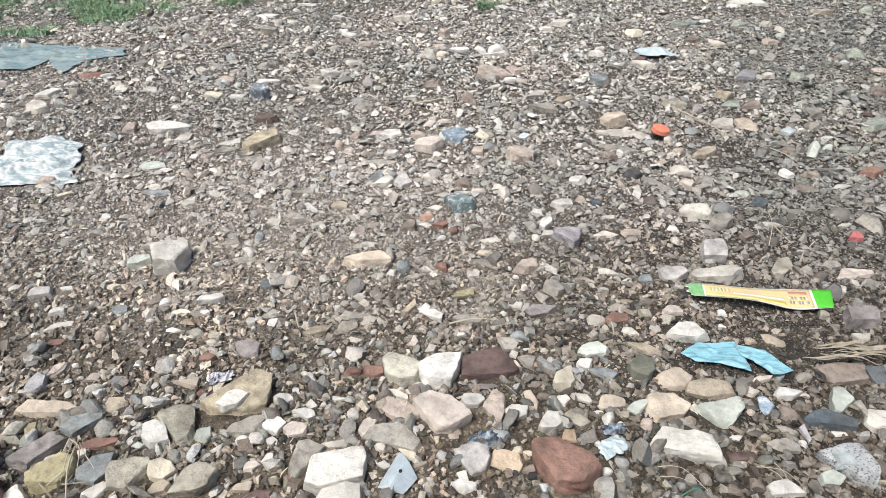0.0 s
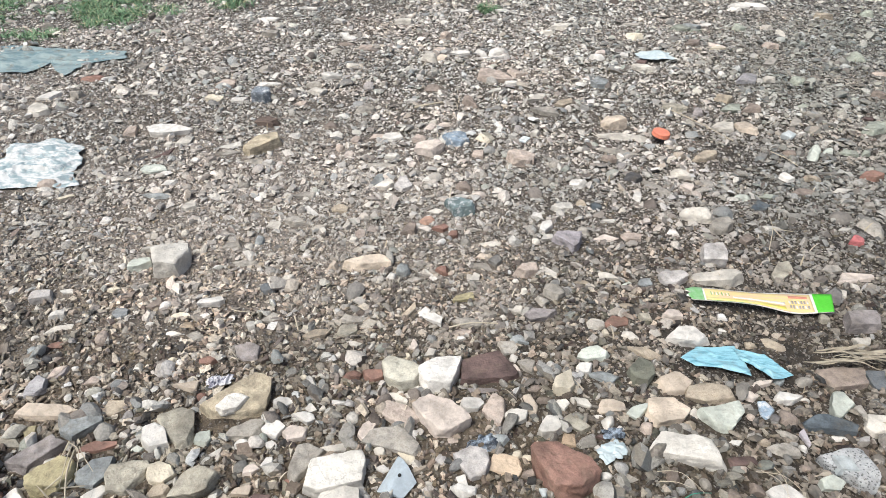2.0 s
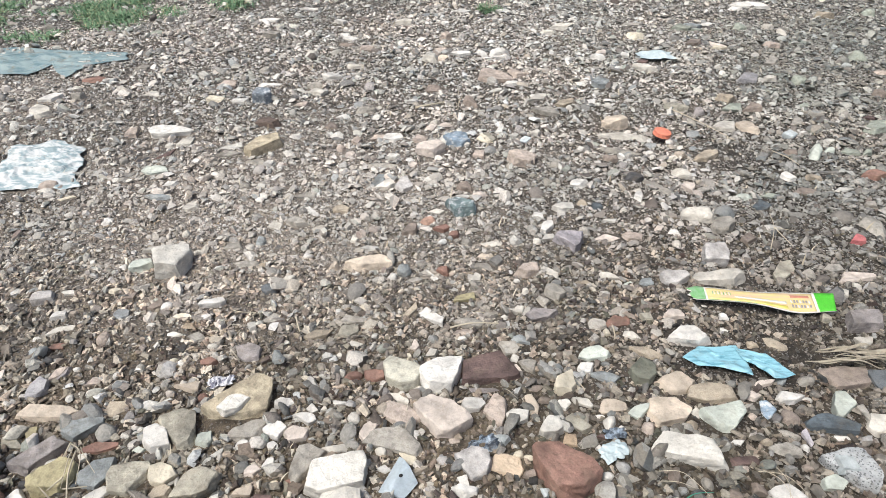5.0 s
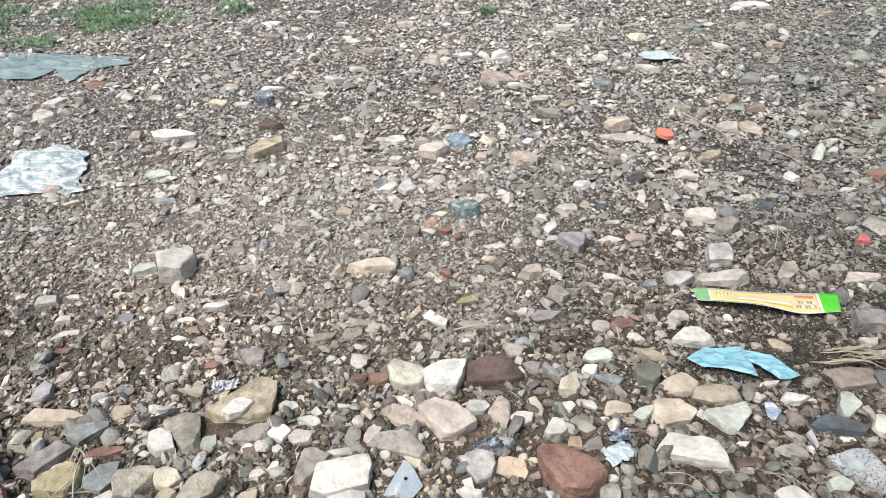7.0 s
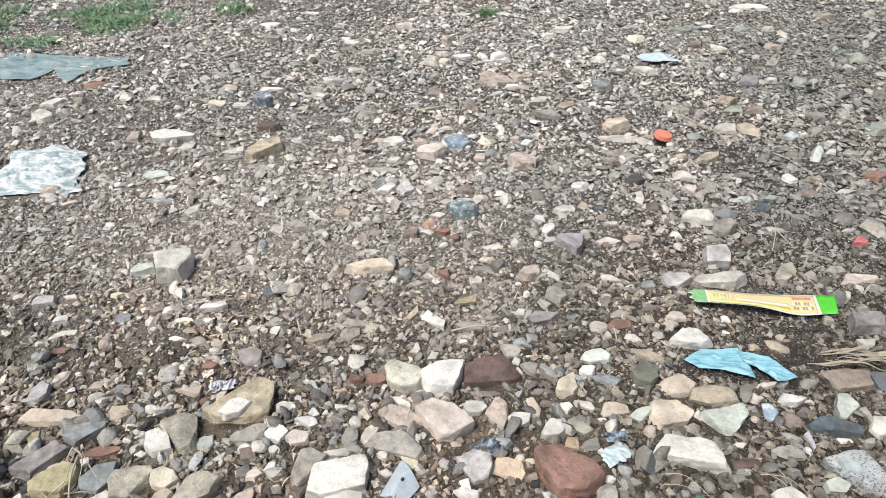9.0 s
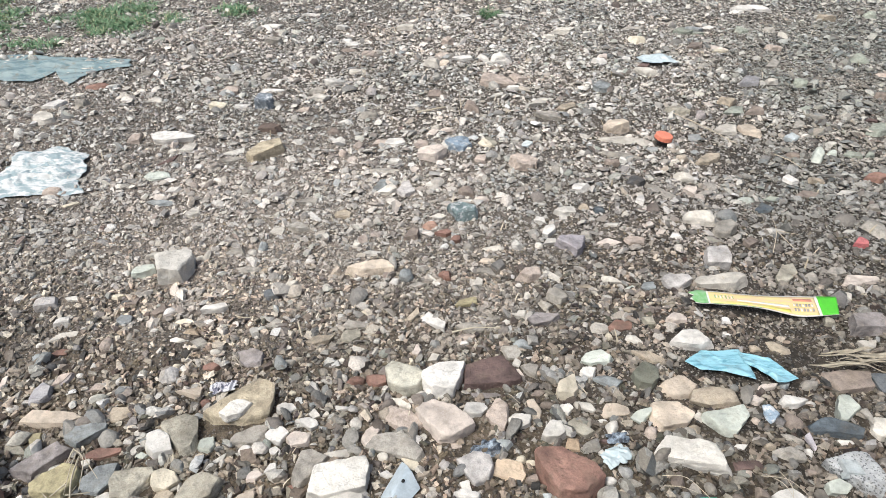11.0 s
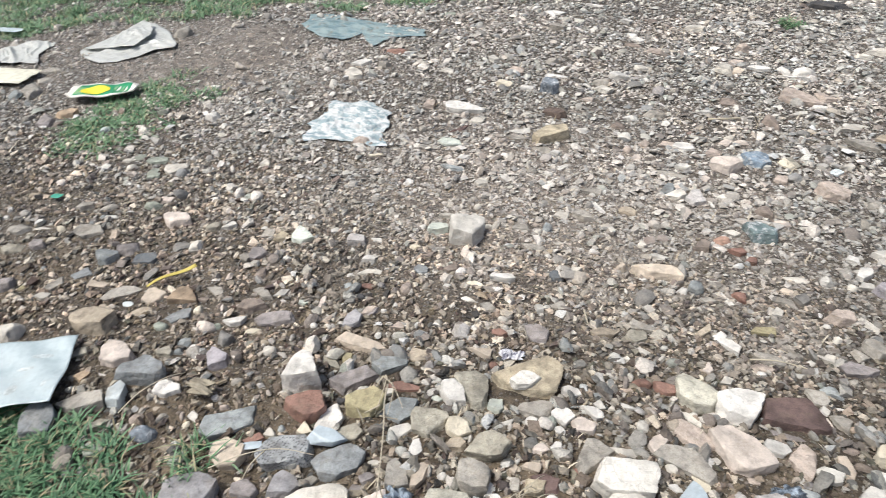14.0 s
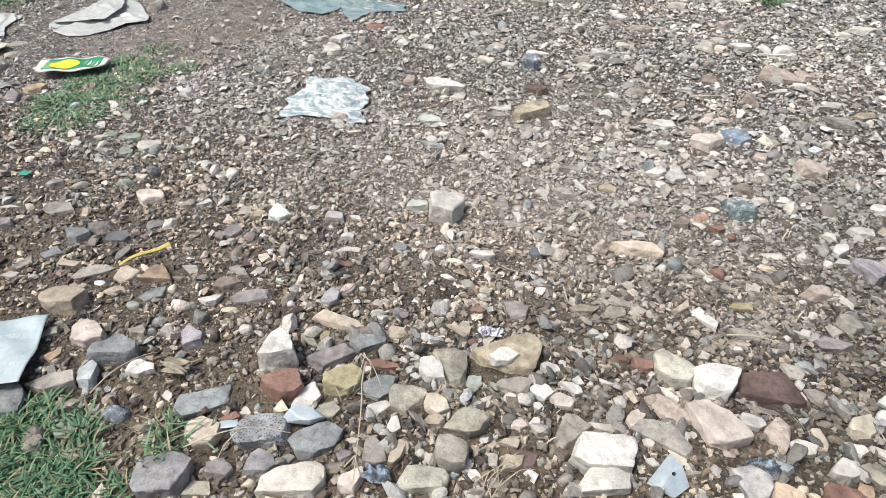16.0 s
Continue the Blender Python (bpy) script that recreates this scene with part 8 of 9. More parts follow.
def build_soft_litter():
    build_sheet_thing("woven_sack", "torn white woven plastic sack scrap with pale blue folds", "sack", -0.847, 1.171, 0.009, 0.225, 0.215, 0, RAG_WHITE, 21,
                      fold=0.019, ragged=0.20, n=96, crush=0.032, grain=-1.1, outline=((-129, 0.124), (-164, 0.091), (138, 0.114), (104, 0.119), (84, 0.115), (48, 0.102), (18, 0.088), (-10, 0.091), (-27, 0.143), (-39, 0.131), (-45, 0.096), (-113, 0.124)))
    build_sheet_thing("plastic_sheet", "faded blue plastic sheet half buried in soil", "plastic sheet", -1.13, 1.80, 0.002, 0.46, 0.19, 0, TEAL_SHEET, 33, foot=False,
                      fold=0.020, ragged=0.14, n=76, crush=0.075, grain=-1.2, outline=((165, 0.24), (137, 0.124), (39, 0.103), (19, 0.20), (1, 0.21), (-19, 0.138), (-53, 0.168), (-59, 0.117), (-66, 0.049), (265, 0.125), (225, 0.141), (188, 0.212)))
    bag = thing("plastic_bag", -1.719, 1.411, 0.006, 0, "crumpled thin white plastic bag lying folded on mud", "plastic bag")
    part("bag_film", sheet("bag_film", 1, 1, 47, fold=0.018, ragged=0.05, n=66, crush=0.06, outline=((-133, 0.145), (-143, 0.125), (156, 0.096), (124, 0.194), (111, 0.179), (78, 0.130), (25, 0.132), (5, 0.146), (-12, 0.103), (-42, 0.126), (-64, 0.150), (-80, 0.163), (-104, 0.154))), BAG_FILM, bag)
    fold = part("bag_fold", sheet("bag_fold", 1, 1, 49, fold=0.016, ragged=0.05, n=56, crush=0.05, outline=((-116, 0.131), (170, 0.042), (116, 0.141), (95, 0.119), (29, 0.070), (-38, 0.093), (-81, 0.098))), BAG_FILM, bag)
    fold.matrix_local = pose(-0.022, 0.010, 0.016, 2, -2, 0)
    litter_foot(-1.70, 1.395, 0.26, 0.24, 45)
    build_sheet_thing("printed_card", "cream and white torn card lying on gravel", "card", -1.852, 1.075, 0.012, 0.16, 0.095, 12, CREAM_CARD, 52, fold=0.006, ragged=0.06, round_=0.1, crush=0.2)
    build_sheet_thing("plastic_wrapper", "crumpled translucent white plastic wrapper", "wrapper", -1.961, 1.223, 0.010, 0.17, 0.14, 0, BAG_FILM, 58, fold=0.020, ragged=0.12, n=70, crush=0.03, outline=((-157, 0.089), (162, 0.072), (129, 0.100), (99, 0.099), (69, 0.092), (10, 0.060), (-21, 0.115), (-79, 0.091), (-112, 0.083)))
    build_sheet_thing("paper_strip", "pale strip of paper among grass", "paper", -2.17, 1.347, 0.012, 0.11, 0.035, 12, PAPER, 63, fold=0.004, ragged=0.1)
    build_sheet_thing("film_scrap", "white and pale blue plastic film scrap among stones", "plastic scrap", 0.660, 1.905, 0.008, 0.105, 0.07, 6, PAPER, 71, fold=0.020, ragged=0.34, n=60)
    torn = thing("torn_film", 0.463, 0.662, 0.007, 0, "crumpled sky-blue plastic film torn in two lobes", "plastic scrap")
    lobes = ((-0.020, 0.006, 0.100, 0.050, -10, 81, ((179, 0.055), (137, 0.034), (39, 0.040), (12, 0.039), (-42, 0.050), (-62, 0.028), (-126, 0.021), (-157, 0.040))),
             (0.043, -0.003, 0.090, 0.042, -28, 84, ((138, 0.045), (66, 0.022), (3, 0.022), (-28, 0.043), (-48, 0.034), (-86, 0.028), (-163, 0.018), (170, 0.030))))
    for dx, dy, l, w, turn, seed, corners in lobes:
        ob = part("film_lobe", sheet("film_lobe", l, w, seed, fold=0.015, ragged=0.07, n=56, crush=0.034, grain=-2.0, outline=corners), BLUE_FILM, torn)
        ob.matrix_local = pose(dx, dy, 0, 0, 0, 0)
        litter_foot(0.463 + dx, 0.662 + dy, l * 1.1, w * 1.25, turn)
    build_sheet_thing("foil_scrap", "crumpled white and bluish foil scrap", "plastic scrap", 0.254, 0.503, 0.008, 0.036, 0.026, 25, PAPER, 91, fold=0.010, ragged=0.3, n=28, crush=0.012)
    build_sheet_thing("foil_scrap", "dark crumpled plastic scrap", "plastic scrap", 0.263, 0.533, 0.006, 0.030, 0.018, 5, DARK_FILM, 92, fold=0.007, ragged=0.3, n=28, crush=0.012)
    build_sheet_thing("film_scrap", "crumpled dark blue and silver film", "plastic scrap", -0.333, 0.343, 0.008, 0.036, 0.026, -10, DARK_FILM, 94, fold=0.012, ragged=0.3, n=28, crush=0.012)
    build_sheet_thing("film_scrap", "crumpled white and lavender film among chips of stone", "plastic scrap", -0.274, 0.605, 0.006, 0.036, 0.020, 15, LAVENDER_FILM, 98, fold=0.009, ragged=0.4, n=44, crush=0.006)
    build_sheet_thing("foil_scrap", "dark teal crumpled plastic scrap in soil", "plastic scrap", 0.092, 0.514, 0.004, 0.040, 0.024, 30, DARK_FILM, 99, fold=0.008, ragged=0.3, n=28, crush=0.012)
    build_sheet_thing("plastic_chip", "small pale blue plastic piece between stones", "plastic scrap", -0.532, 0.336, 0.012, 0.024, 0.011, 30, PALE_BLUE, 95, fold=0.002, ragged=0.08, round_=0.2)
    build_sheet_thing("plastic_chip", "small green plastic piece in gravel", "plastic scrap", -1.231, 0.678, 0.008, 0.022, 0.016, 10, TEAL, 96, fold=0.003, ragged=0.15)


def build_yellow_strip():
    s = thing("plastic_strip", -0.846, 0.560, 0.010, 58, "curled yellow plastic strip on gravel", "plastic scrap")
    surf = lambda u, v: ((u - 0.5) * 0.082, v * (0.0026 + 0.0022 * u) + 0.002 * np.sin(u * 3.1) - 0.002, 0.004 + 0.006 * u + 0.003 * np.sin(u * 6))
    part("strip", panel("strip", surf, 0, 1, -1, 1, 0, 24, 5, 0.0008), YELLOW, s)


def build_thread():
    v, f = tube([(0.322, 0.437, 0.012), (0.338, 0.444, 0.016), (0.362, 0.449, 0.010)], 0.0007)
    me = mesh_from_arrays("plastic_thread", v, f)
    me.materials.append(TEAL)
    tagged(new("plastic_thread", me), "short bright teal plastic thread between stones", "thread")


def build_ceramic():
    rng = np.random.default_rng(12)
    v, tris = stone_shape("w", rng, 4)
    v = v * np.array([0.027, 0.021, 0.006])
    s = thing("ceramic_shard", -0.011, 0.462, 0.012, 75, "pale blue three-cornered ceramic shard with a hole", "shard")
    me = mesh_from_arrays("shard", v, tris)
    me.set_sharp_from_angle(angle=radians(30))
    part("shard", me, PALE_BLUE, s)
    # no hole is cut: a black bead paints in its shade
    hole = mesh_from_arrays("hole", BALLS[2][0] * np.array([0.0027, 0.0027, 0.0012]) + np.array([-0.004, 0.0, 0.0050]), BALLS[2][1])
    part("hole", hole, BLACK, s, "black bead standing for the dark of the hole")
    litter_foot(-0.011, 0.462, 0.05, 0.04, 75)
    p = thing("ceramic_piece", -0.452, 0.381, 0.014, 18, "pale blue bent piece of glazed ceramic", "shard")
    v, tris = stone_shape("s", np.random.default_rng(31), 4)
    me = mesh_from_arrays("piece", v * np.array([0.027, 0.012, 0.006]), tris)
    me.set_sharp_from_angle(angle=radians(27))
    part("piece", me, PALE_BLUE, p)
    litter_foot(-0.452, 0.381, 0.052, 0.026, 18)


def tube(points, radius):
    """A thin bent stalk through a few places."""
    pts = [Vector(p) for p in points]
    path = []
    for i in range(len(pts) - 1):
        a, b, c, d = pts[max(i - 1, 0)], pts[i], pts[i + 1], pts[min(i + 2, len(pts) - 1)]
        for k in range(5):
            t = k / 5
            path.append(0.5 * ((2 * b) + (c - a) * t + (2 * a - 5 * b + 4 * c - d) * t * t + (3 * b - a - 3 * c + d) * t ** 3))
    path.append(pts[-1])
    verts, n = [], 5
    for i, p in enumerate(path):
        t = (path[min(i + 1, len(path) - 1)] - path[max(i - 1, 0)]).normalized()
        s = t.cross(Vector((0, 0, 1))).normalized()
        u = s.cross(t)
        r = radius * (1 - 0.55 * i / len(path))
        verts += [p + r * (math.cos(6.283 * k / n) * s + math.sin(6.283 * k / n) * u) for k in range(n)]
    f = [[i * n + k, i * n + (k + 1) % n, (i + 1) * n + (k + 1) % n, (i + 1) * n + k] for i in range(len(path) - 1) for k in range(n)]
    return np.array([v[:] for v in verts]), np.array(f)


def build_stalks():
    def stalk(label, runs, radius):
        ob = thing("dry_stalk", *runs[0][0], 0, label, "dry stalk", "dry stalks")
        for run in runs:
            v, f = tube(run, radius)
            part("stem", mesh_from_arrays("stem", v - np.array(runs[0][0]), f), STRAW, ob)
    stalk("thin pale dry grass stalk lying over stones", [[(-0.556, 0.286, 0.022), (-0.52, 0.312, 0.034), (-0.485, 0.332, 0.036), (-0.447, 0.345, 0.026)],
          [(-0.50, 0.327, 0.034), (-0.508, 0.305, 0.030), (-0.512, 0.290, 0.018)]], 0.0010)
    stalk("pale dry stalk with frayed roots over stones", [[(-0.412, 0.478, 0.022), (-0.398, 0.44, 0.034), (-0.380, 0.400, 0.036), (-0.364, 0.355, 0.028), (-0.348, 0.308, 0.018)],
          [(-0.424, 0.490, 0.022), (-0.430, 0.475, 0.012)], [(-0.402, 0.435, 0.034), (-0.420, 0.425, 0.022)], [(-0.362, 0.345, 0.026), (-0.372, 0.335, 0.012)],
          [(-0.362, 0.345, 0.026), (-0.350, 0.332, 0.012)], [(-0.395, 0.42, 0.034), (-0.375, 0.43, 0.024)]], 0.0012)
    stalk("thin dry stem leaning over mud and slate", [[(-0.722, 0.312, 0.014), (-0.712, 0.345, 0.024), (-0.700, 0.380, 0.020), (-0.690, 0.402, 0.010)]], 0.0010)
    stalk("thin dry stem lying on gravel", [[(0.60, 1.52, 0.010), (0.635, 1.46, 0.014), (0.67, 1.41, 0.012), (0.708, 1.355, 0.008)]], 0.0016)
    stalk("thin dry stem lying on gravel", [[(0.775, 1.31, 0.008), (0.795, 1.27, 0.012), (0.81, 1.245, 0.008)]], 0.0012)
    stalk("dry forked twig on gravel", [[(0.62, 0.93, 0.012), (0.645, 0.985, 0.022), (0.66, 1.04, 0.016)], [(0.645, 0.985, 0.022), (0.69, 0.985, 0.014)], [(0.645, 0.985, 0.022), (0.665, 0.94, 0.012)]], 0.0009)
    stalk("dry grass stems bent over small stones", [[(0.300, 0.470, 0.020), (0.325, 0.462, 0.030), (0.352, 0.440, 0.018)], [(0.300, 0.458, 0.018), (0.318, 0.452, 0.026), (0.340, 0.452, 0.014)]], 0.00055)
    stalk("few dry grass stems beside a white stone", [[(0.432, 0.480, 0.012), (0.440, 0.455, 0.028), (0.452, 0.430, 0.014)], [(0.425, 0.478, 0.012), (0.445, 0.462, 0.030), (0.470, 0.452, 0.014)], [(0.45, 0.485, 0.012), (0.448, 0.455, 0.026), (0.446, 0.435, 0.012)]], 0.0005)
    stalk("tuft of thin dry stems on an ochre stone", [[(-0.425, 0.49, 0.02), (-0.40, 0.47, 0.03), (-0.392, 0.435, 0.02)], [(-0.418, 0.488, 0.022), (-0.41, 0.46, 0.03), (-0.408, 0.43, 0.018)],
          [(-0.41, 0.485, 0.02), (-0.395, 0.468, 0.028), (-0.378, 0.452, 0.018)]], 0.0008)
    stalk("upright thin dry grass stem in gravel", [[(0.058, 1.50, 0.004), (0.060, 1.52, 0.030), (0.056, 1.53, 0.052)], [(0.060, 1.51, 0.020), (0.070, 1.52, 0.040)], [(0.059, 1.51, 0.010), (0.046, 1.51, 0.030)]], 0.0009)
    stalk("flat dark stick on gravel", [[(-0.05, 1.50, 0.010), (-0.01, 1.515, 0.012), (0.03, 1.54, 0.010)]], 0.0035)
    stalk("long dry stem on gravel", [[(-0.30, 0.75, 0.006), (-0.285, 0.742, 0.010), (-0.262, 0.745, 0.006)]], 0.0009)
    stalk("short pale straw on soil", [[(-0.196, 0.735, 0.008), (-0.183, 0.700, 0.012)]], 0.0016)
    stalk("short pale straw on gravel", [[(0.045, 0.715, 0.012), (0.08, 0.722, 0.016), (0.12, 0.726, 0.012)]], 0.0016)
    rng = np.random.default_rng(17)
    runs = []
    for _ in range(11):
        a, ln = rng.uniform(0.7, 2.0), rng.uniform(0.022, 0.046)
        cx, cy = -0.198 + rng.normal() * 0.010, 0.386 + rng.normal() * 0.012
        dx, dy = math.cos(a) * ln / 2, math.sin(a) * ln / 2
        bow = rng.uniform(-0.008, 0.008)
        runs.append([(cx - dx, cy - dy, 0.012), (cx + bow, cy + bow, rng.uniform(0.018, 0.030)), (cx + dx, cy + dy, 0.012)])
    stalk("tangle of pale dry straw between pebbles", runs, 0.0008)
    husk = thing("dry_husk", 0.650, 0.672, 0.006, 3, "dry papery plant husk in pale shredded strips", "dry husk")
    rng = np.random.default_rng(8)
    for i in range(15):
        a, c, w, ph = rng.uniform(-0.09, 0.02), rng.uniform(-0.016, 0.014), rng.uniform(0.0010, 0.0034), rng.uniform(0, 6)
        ln, sl = rng.uniform(0.05, 0.11), rng.uniform(-0.3, 0.22)
        surf = lambda u, v: (a + u * ln, c + sl * (u - 0.5) * ln + v * w * np.sin(np.clip(u * 3.0 + 0.1, 0, 3.1)), 0.005 + 0.006 * np.sin(u * 3.1) + 0.0025 * np.sin(u * 9 + ph) - 0.0007 * v * v + 0.0009 * np.sin(v * 6 + ph))
        part("husk_strip", panel("husk_strip", surf, 0, 1, -1, 1, 0.0004 * i, 22, 5, 0.0005), HUSK, husk)
    litter_foot(0.625, 0.683, 0.17, 0.03, 4)
    leaf = thing("dry_leaf", -0.645, 0.384, 0.008, 10, "small curled dry pale leaf on mud", "leaf")
    for i in range(4):
        surf = lambda u, v: ((u - 0.5) * 0.034, (i - 1.5) * 0.006 + v * 0.006 * np.sin(u * 3.0 + 0.1), 0.006 + 0.006 * np.sin(u * 3 + i) + 0.004 * v * v + 0.002 * i)
        part("leaf_fold", panel("leaf_fold", surf, 0, 1, -1, 1, 0, 14, 5, 0.0005), HUSK, leaf)


for build in (build_wrapper, build_pouch, build_paper, build_cap, build_soft_litter, build_yellow_strip, build_thread, build_ceramic, build_stalks):
    build()


# ---- grass ----
def grass(name, label, sampler, count, tall, seed, mat=GRASS, joints=3, wide=1.0, flop=(0.2, 1.1)):
    """Curved blades of three joints; sampler(rng, n) gives the roots."""
    rng = np.random.default_rng(seed)
    x, y = sampler(rng, count)
    n = len(x)
    a, lean, h = rng.uniform(0, 6.283, n), rng.uniform(*flop, n), rng.uniform(0.45, 1.0, n) * tall
    w = rng.uniform(0.0008, 0.0017, n) * wide
    z = ground_height(x, y)
    side = np.stack([-np.sin(a), np.cos(a), np.zeros(n)], 1)
    rows = []
    for s, full in ((0.0, 1.0), (0.4, 0.95), (0.75, 0.65), (1.0, 0.06)) if joints == 3 else ((0.0, 1.0), (0.55, 0.9), (1.0, 0.06)):
        out = lean * s ** 1.7 * h
        c = np.stack([x + np.cos(a) * out, y + np.sin(a) * out, z - 0.002 + h * s * np.maximum(1 - 0.45 * lean * s, 0.25)], 1)
        rows += [c - side * (w * full)[:, None], c + side * (w * full)[:, None]]
    v = np.stack(rows, 1).reshape(-1, 3)
    base = np.arange(n)[:, None] * (2 * joints + 2)
    f = np.concatenate([base + np.array([[2 * k, 2 * k + 1, 2 * k + 3, 2 * k + 2]]) for k in range(joints)])
    me = mesh_from_arrays(name, v, f)
    me.materials.append(mat)
    return tagged(new(name, me), label, "grass", kind="stuff")


def clumped(rng, n, inside, box, size=0.03):
    """Roots in clumps within a region."""
    c = rng.uniform((box[0], box[1]), (box[2], box[3]), (max(8, n // 14), 2))
    c = c[inside(c[:, 0], c[:, 1]) > rng.random(len(c))]
    pick = rng.integers(0, len(c), n)
    p = c[pick] + rng.normal(size=(n, 2)) * size
    return p[:, 0], p[:, 1]


def edge_line(x):
    """Where the gravel gives way to turf, behind the litter."""
    return np.interp(x, [-4.0, -2.4, -2.1, -1.97, -1.63, -1.46, -1.05, -0.75, -0.4, 0.2, 4.0], [0.95, 1.16, 1.33, 1.50, 1.74, 1.92, 2.05, 2.18, 2.40, 2.48, 4.0])


corner = lambda x, y: np.clip(1.2 - np.hypot((x + 0.80) / 0.18, (y - 0.165) / 0.115), 0, 1) * 2.2
patch = lambda x, y: np.clip(1.15 - np.hypot((x + 1.375) / 0.13, (y - 1.05) / 0.25), 0, 1) * 1.2 * np.clip(0.6 + 3 * value_noise(x, y, 0.06, 23), 0, 1)
mound = lambda x, y, cx, cy, rx, ry: np.clip(1.5 - 1.2 * np.hypot((x - cx) / rx, (y - cy) / ry), 0, 1)
bank = lambda x, y: np.clip((2.85 - y + 1.2 * value_noise(x, y, 0.3, 41)) / 0.4, 0, 1) * np.clip((x + 2.85 + 1.2 * value_noise(x, y, 0.3, 42)) / 0.4, 0, 1) * np.clip((y - edge_line(x)) / 0.12, 0, 1) * np.clip((-1.44 - x) / 0.12, 0, 1)
turf = lambda x, y: np.maximum(np.maximum(bank(x, y), mound(x, y, -1.18, 2.24, 0.21, 0.17)), np.maximum(mound(x, y, -1.32, 1.98, 0.09, 0.07) * 0.5, mound(x, y, -0.80, 2.36, 0.10, 0.07) * 0.45)) * np.clip(0.95 + 2.4 * value_noise(x, y, 0.16, 15), 0.2, 1)
stray = lambda x, y: np.clip((y - edge_line(x) + 0.3) / 0.3, 0, 1) * np.clip(value_noise(x, y, 0.12, 19) * 3 - 0.6, 0, 1)
grass("grass_tuft", "tuft of short green and straw-coloured grass beside slate stones", lambda r, n: clumped(r, n, corner, (-1.15, -0.05, -0.56, 0.30), 0.010), 6500, 0.033, 61, wide=1.1, flop=(0.4, 1.6), mat=TUFT)
grass("grass_tuft", "sparse low green grass growing through gravel", lambda r, n: clumped(r, n, patch, (-1.6, 0.75, -1.2, 1.36), 0.02), 2600, 0.024, 62, wide=1.3, flop=(0.5, 1.6))
grass("turf", "low green turf at the edge of the gravel", lambda r, n: clumped(r, n, turf, (-2.8, 1.1, 0.8, 2.8), 0.025), 34000, 0.032, 63, joints=2, wide=1.3, flop=(0.5, 1.7))
grass("stray_grass", "thin stray grass blades in gravel", lambda r, n: clumped(r, n, stray, (-2.4, 1.0, 1.6, 2.8), 0.02), 1300, 0.028, 64)
grass("grass_tuft", "few green blades between stones", lambda r, n: (-0.59 + r.normal(size=n) * 0.012, 0.285 + r.normal(size=n) * 0.02), 90, 0.05, 65)
grass("dead_grass", "scattered bits of dry straw on gravel", lambda r, n: (r.uniform(-2.0, 1.6, n), r.uniform(0.2, 2.6, n)), 900, 0.030, 66, STRAW)


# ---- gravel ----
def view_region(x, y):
    """The ground the camera sees, with a ragged margin; the gravel is fitted to it."""
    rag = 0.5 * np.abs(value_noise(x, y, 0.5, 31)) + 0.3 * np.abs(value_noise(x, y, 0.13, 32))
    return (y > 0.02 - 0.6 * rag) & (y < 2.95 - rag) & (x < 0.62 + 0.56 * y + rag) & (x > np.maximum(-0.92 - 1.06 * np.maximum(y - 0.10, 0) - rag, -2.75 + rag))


def off_things(x, y, margin=1.0):
    ok = np.ones(len(x), bool)
    for cx, cy, a, b, t in FOOT:
        near = np.nonzero(np.abs(x - cx) + np.abs(y - cy) < 1.5 * a)[0]
        if len(near):
            dx, dy = x[near] - cx, y[near] - cy
            p, q = dx * math.cos(t) + dy * math.sin(t), -dx * math.sin(t) + dy * math.cos(t)
            ok[near] &= np.abs(p / a) ** 3 + np.abs(q / b) ** 3 > margin
    return ok


def scatter(name, label, n, lo, hi, power, level, mat, seed, box, margin=0.85, bare=1.0, lift=0.12, outside_view=False, flat=(0.25, 0.65), more=None, tilt=0.4):
    rng = np.random.default_rng(seed)
    x, y = rng.uniform(box[0], box[2], n), rng.uniform(box[1], box[3], n)
    if more:
        x, y = np.append(x, rng.uniform(more[1], more[3], more[0])), np.append(y, rng.uniform(more[2], more[4], more[0]))
        n = len(x)
    keep = rng.random(n) > bareness(x, y) * bare
    keep &= ~view_region(x, y) if outside_view else view_region(x, y)
    keep &= rng.random(n) > 0.75 * turf(x, y)
    x, y = x[keep], y[keep]
    keep = off_things(x, y, margin)
    x, y = x[keep], y[keep]
    n = len(x)
    size = lo * (1 + rng.random(n) * ((hi / lo) ** -power - 1)) ** (-1 / power)
    kinds = [stone_shape("bbswbsr"[i % 7], np.random.default_rng(seed * 100 + i), level) for i in range(42)]
    base = np.stack(kinds)[rng.integers(0, len(kinds), n)]
    scale = np.stack([size / 2, size / 2 * rng.uniform(0.4, 0.95, n), size / 2 * rng.uniform(*flat, n)], 1)
    v = base * scale[:, None, :]
    tx, ty, tz = rng.normal(0, tilt, n), rng.normal(0, tilt, n), rng.uniform(0, 6.283, n)
    for t, (i, j) in ((tx, (1, 2)), (ty, (2, 0)), (tz, (0, 1))):
        c, s = np.cos(t)[:, None], np.sin(t)[:, None]
        p, q = v[:, :, i].copy(), v[:, :, j].copy()
        v[:, :, i], v[:, :, j] = p * c - q * s, p * s + q * c
    v += np.stack([x, y, ground_height(x, y) + size * lift], 1)[:, None, :]
    nv = v.shape[1]
    f = BALLS[level][1][None] + (np.arange(n) * nv)[:, None, None]
    me = mesh_from_arrays(name, v.reshape(-1, 3), f.reshape(-1, 3), smooth=level > 0)
    if level:
        me.set_sharp_from_angle(angle=radians(30))
    me.materials.append(mat)
    return tagged(new(name, me), label, "gravel", kind="stuff")


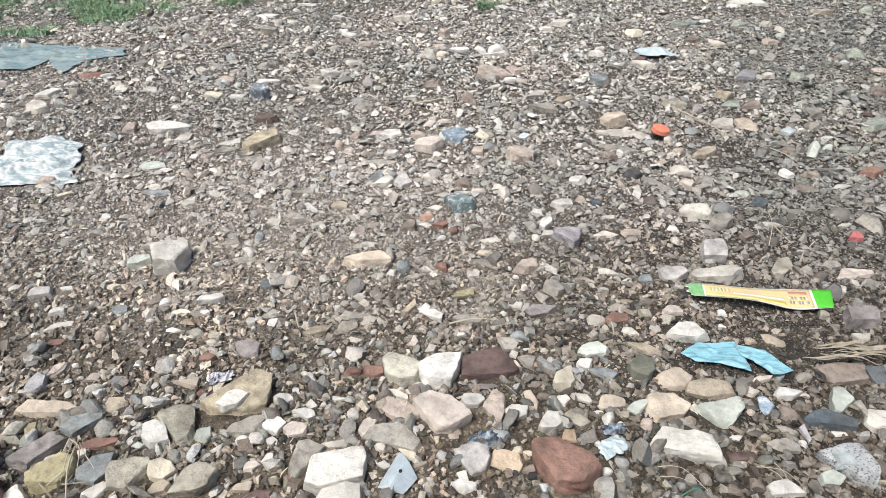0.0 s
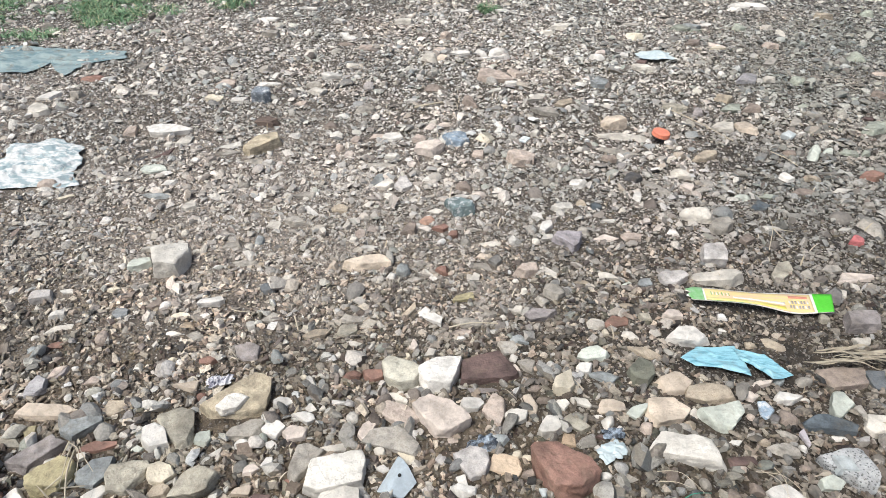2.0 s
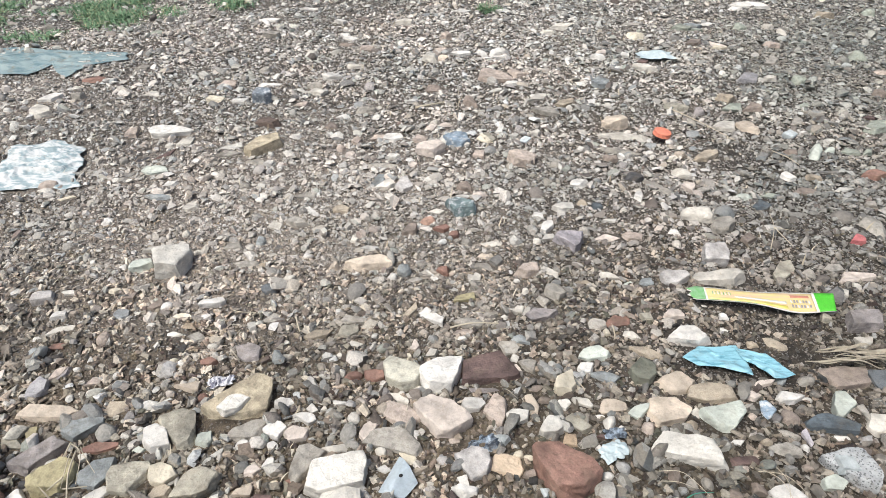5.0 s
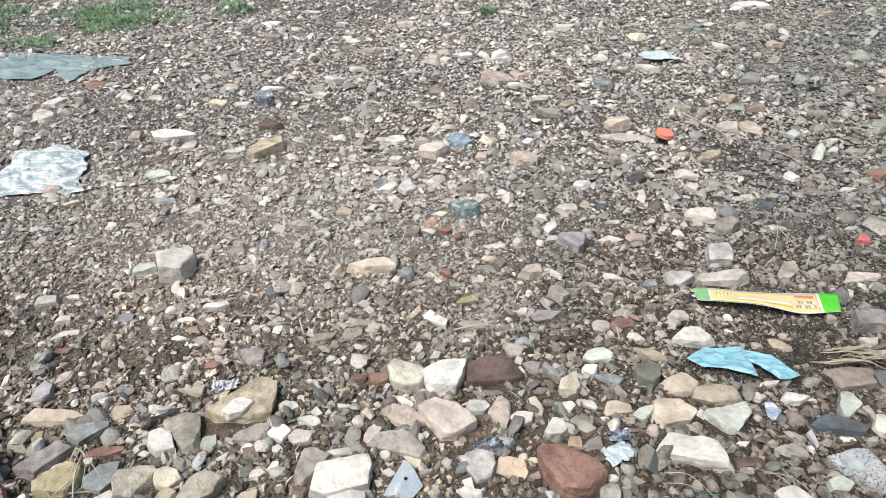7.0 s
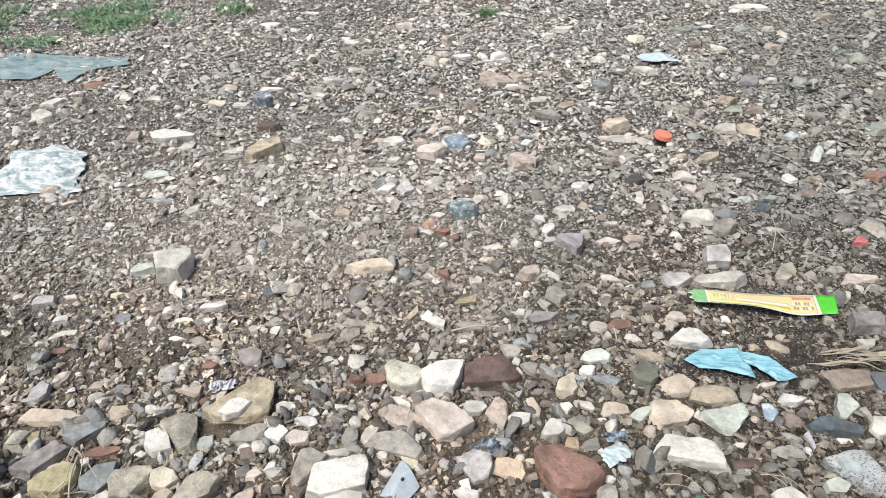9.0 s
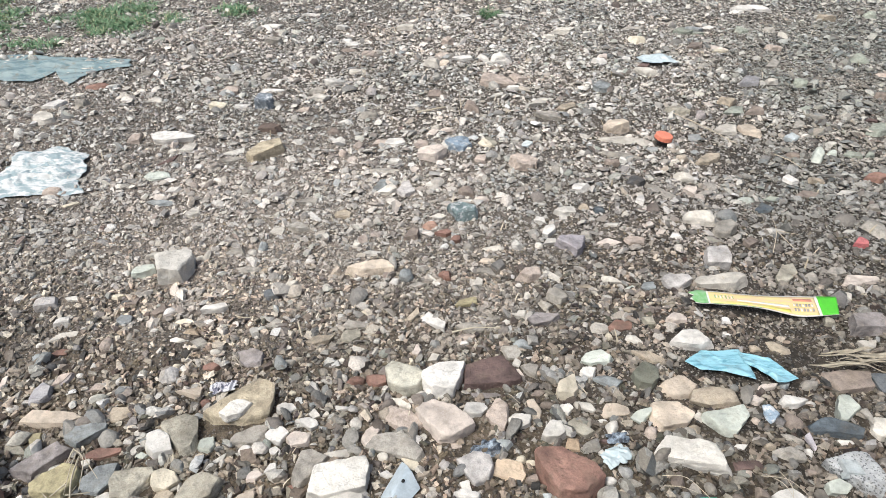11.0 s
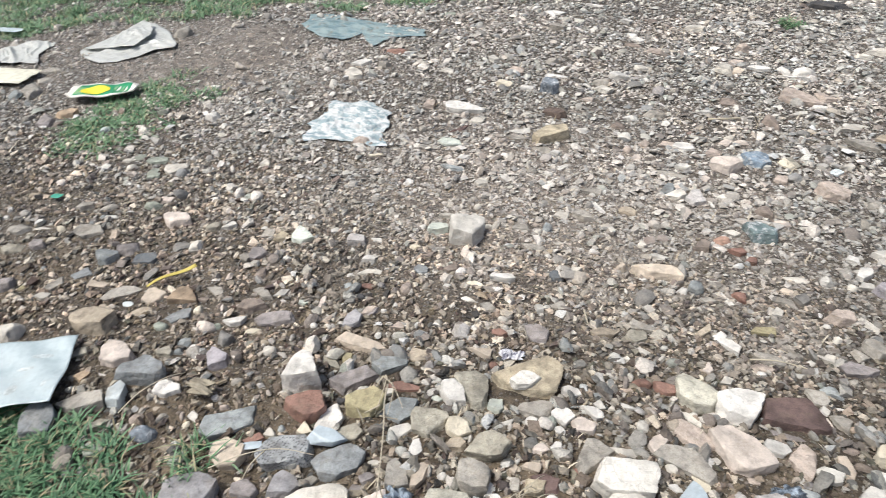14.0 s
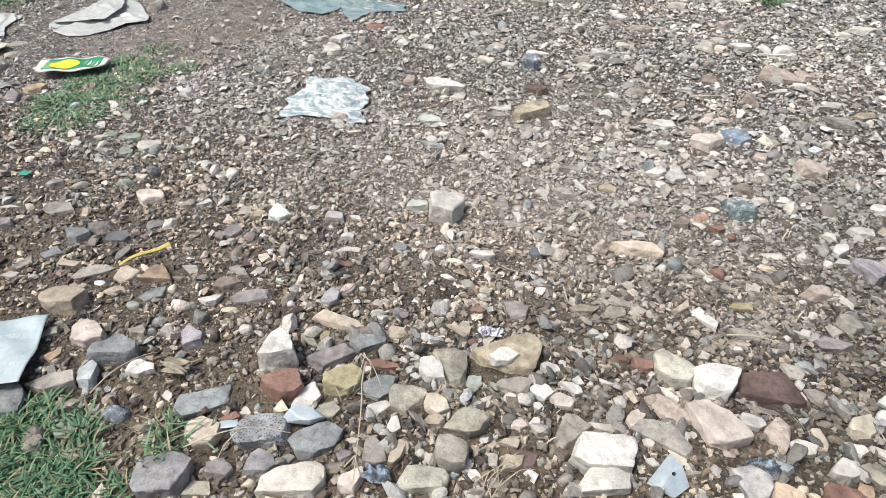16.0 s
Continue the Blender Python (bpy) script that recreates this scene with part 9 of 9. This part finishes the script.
WIDE, NEAR = (-2.75, 0.02, 2.25, 2.95), (-1.9, 0.03, 1.4, 1.5)
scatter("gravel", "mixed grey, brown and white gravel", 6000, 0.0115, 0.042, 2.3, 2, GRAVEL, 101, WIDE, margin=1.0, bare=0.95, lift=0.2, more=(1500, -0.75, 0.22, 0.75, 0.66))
scatter("fine_gravel", "fine mixed angular gravel covering the soil", 52000, 0.0044, 0.0130, 1.5, 0, FINE, 102, (-2.75, 0.80, 2.25, 2.95), margin=0.9, bare=0.55, lift=0.16, tilt=0.45, more=(38000, -1.2, 0.95, 1.4, 2.3))
scatter("stone_flakes", "flat grey and brown flakes of stone lying over one another", 16000, 0.0085, 0.034, 2.0, 1, GRAVEL, 108, (-1.6, 1.05, 2.25, 2.95), margin=1.0, bare=1.0, lift=0.20, flat=(0.2, 0.45), tilt=0.25)
scatter("far_flakes", "overlapping grey and greenish flakes of stone", 8000, 0.010, 0.030, 2.2, 1, GRAVEL, 112, (-0.2, 1.1, 2.25, 2.95), margin=1.0, bare=1.0, lift=0.24, flat=(0.25, 0.5), tilt=0.3)
scatter("broken_stone", "broken grey and brown stone between damp and dry ground", 9500, 0.0055, 0.026, 1.9, 1, FINE, 110, (-1.9, 0.72, 1.4, 1.22), margin=1.0, bare=0.9, lift=0.18, flat=(0.2, 0.5), tilt=0.35)
scatter("damp_flakes", "flat damp brown and grey flakes of stone", 8000, 0.008, 0.024, 2.1, 0, DAMP, 109, (-1.7, 0.03, 1.2, 0.80), margin=1.0, bare=0.7, lift=0.24, flat=(0.16, 0.4), tilt=0.3)
scatter("damp_gravel", "damp brown and grey fine gravel", 25000, 0.0062, 0.0150, 1.8, 0, DAMP, 107, (-1.7, 0.03, 1.2, 0.88), margin=0.9, bare=0.8, lift=0.28)
scatter("grit", "small angular gravel between pebbles", 12000, 0.0036, 0.0075, 1.3, 0, DAMP, 103, NEAR, margin=0.8, bare=0.35, lift=0.28)
scatter("chips", "angular brown and grey chips bedded in damp soil", 26000, 0.0048, 0.0125, 1.5, 0, DAMP, 111, (-1.15, 0.15, 0.85, 0.95), margin=0.95, bare=0.55, lift=0.18, flat=(0.2, 0.55), tilt=0.35)
scatter("soil_crumbs", "crumbs of damp brown soil", 17000, 0.0035, 0.011, 1.6, 0, CLOD, 104, (-1.5, 0.05, 1.1, 1.05), margin=0.85, bare=0.0, lift=0.15)
# stones outside the camera's view, added to soften the edge of the gravel
scatter("outer_gravel", "scattered stones on the ground farther off", 7000, 0.013, 0.05, 2.6, 0, GRAVEL, 105, (-4.5, -2.5, 4.5, 6), outside_view=True)
scatter("outer_flakes", "grey and brown stones thinning out round the gravel", 15000, 0.009, 0.036, 2.0, 0, GRAVEL, 113, (-3.4, -0.9, 3.1, 3.9), outside_view=True, flat=(0.25, 0.6))
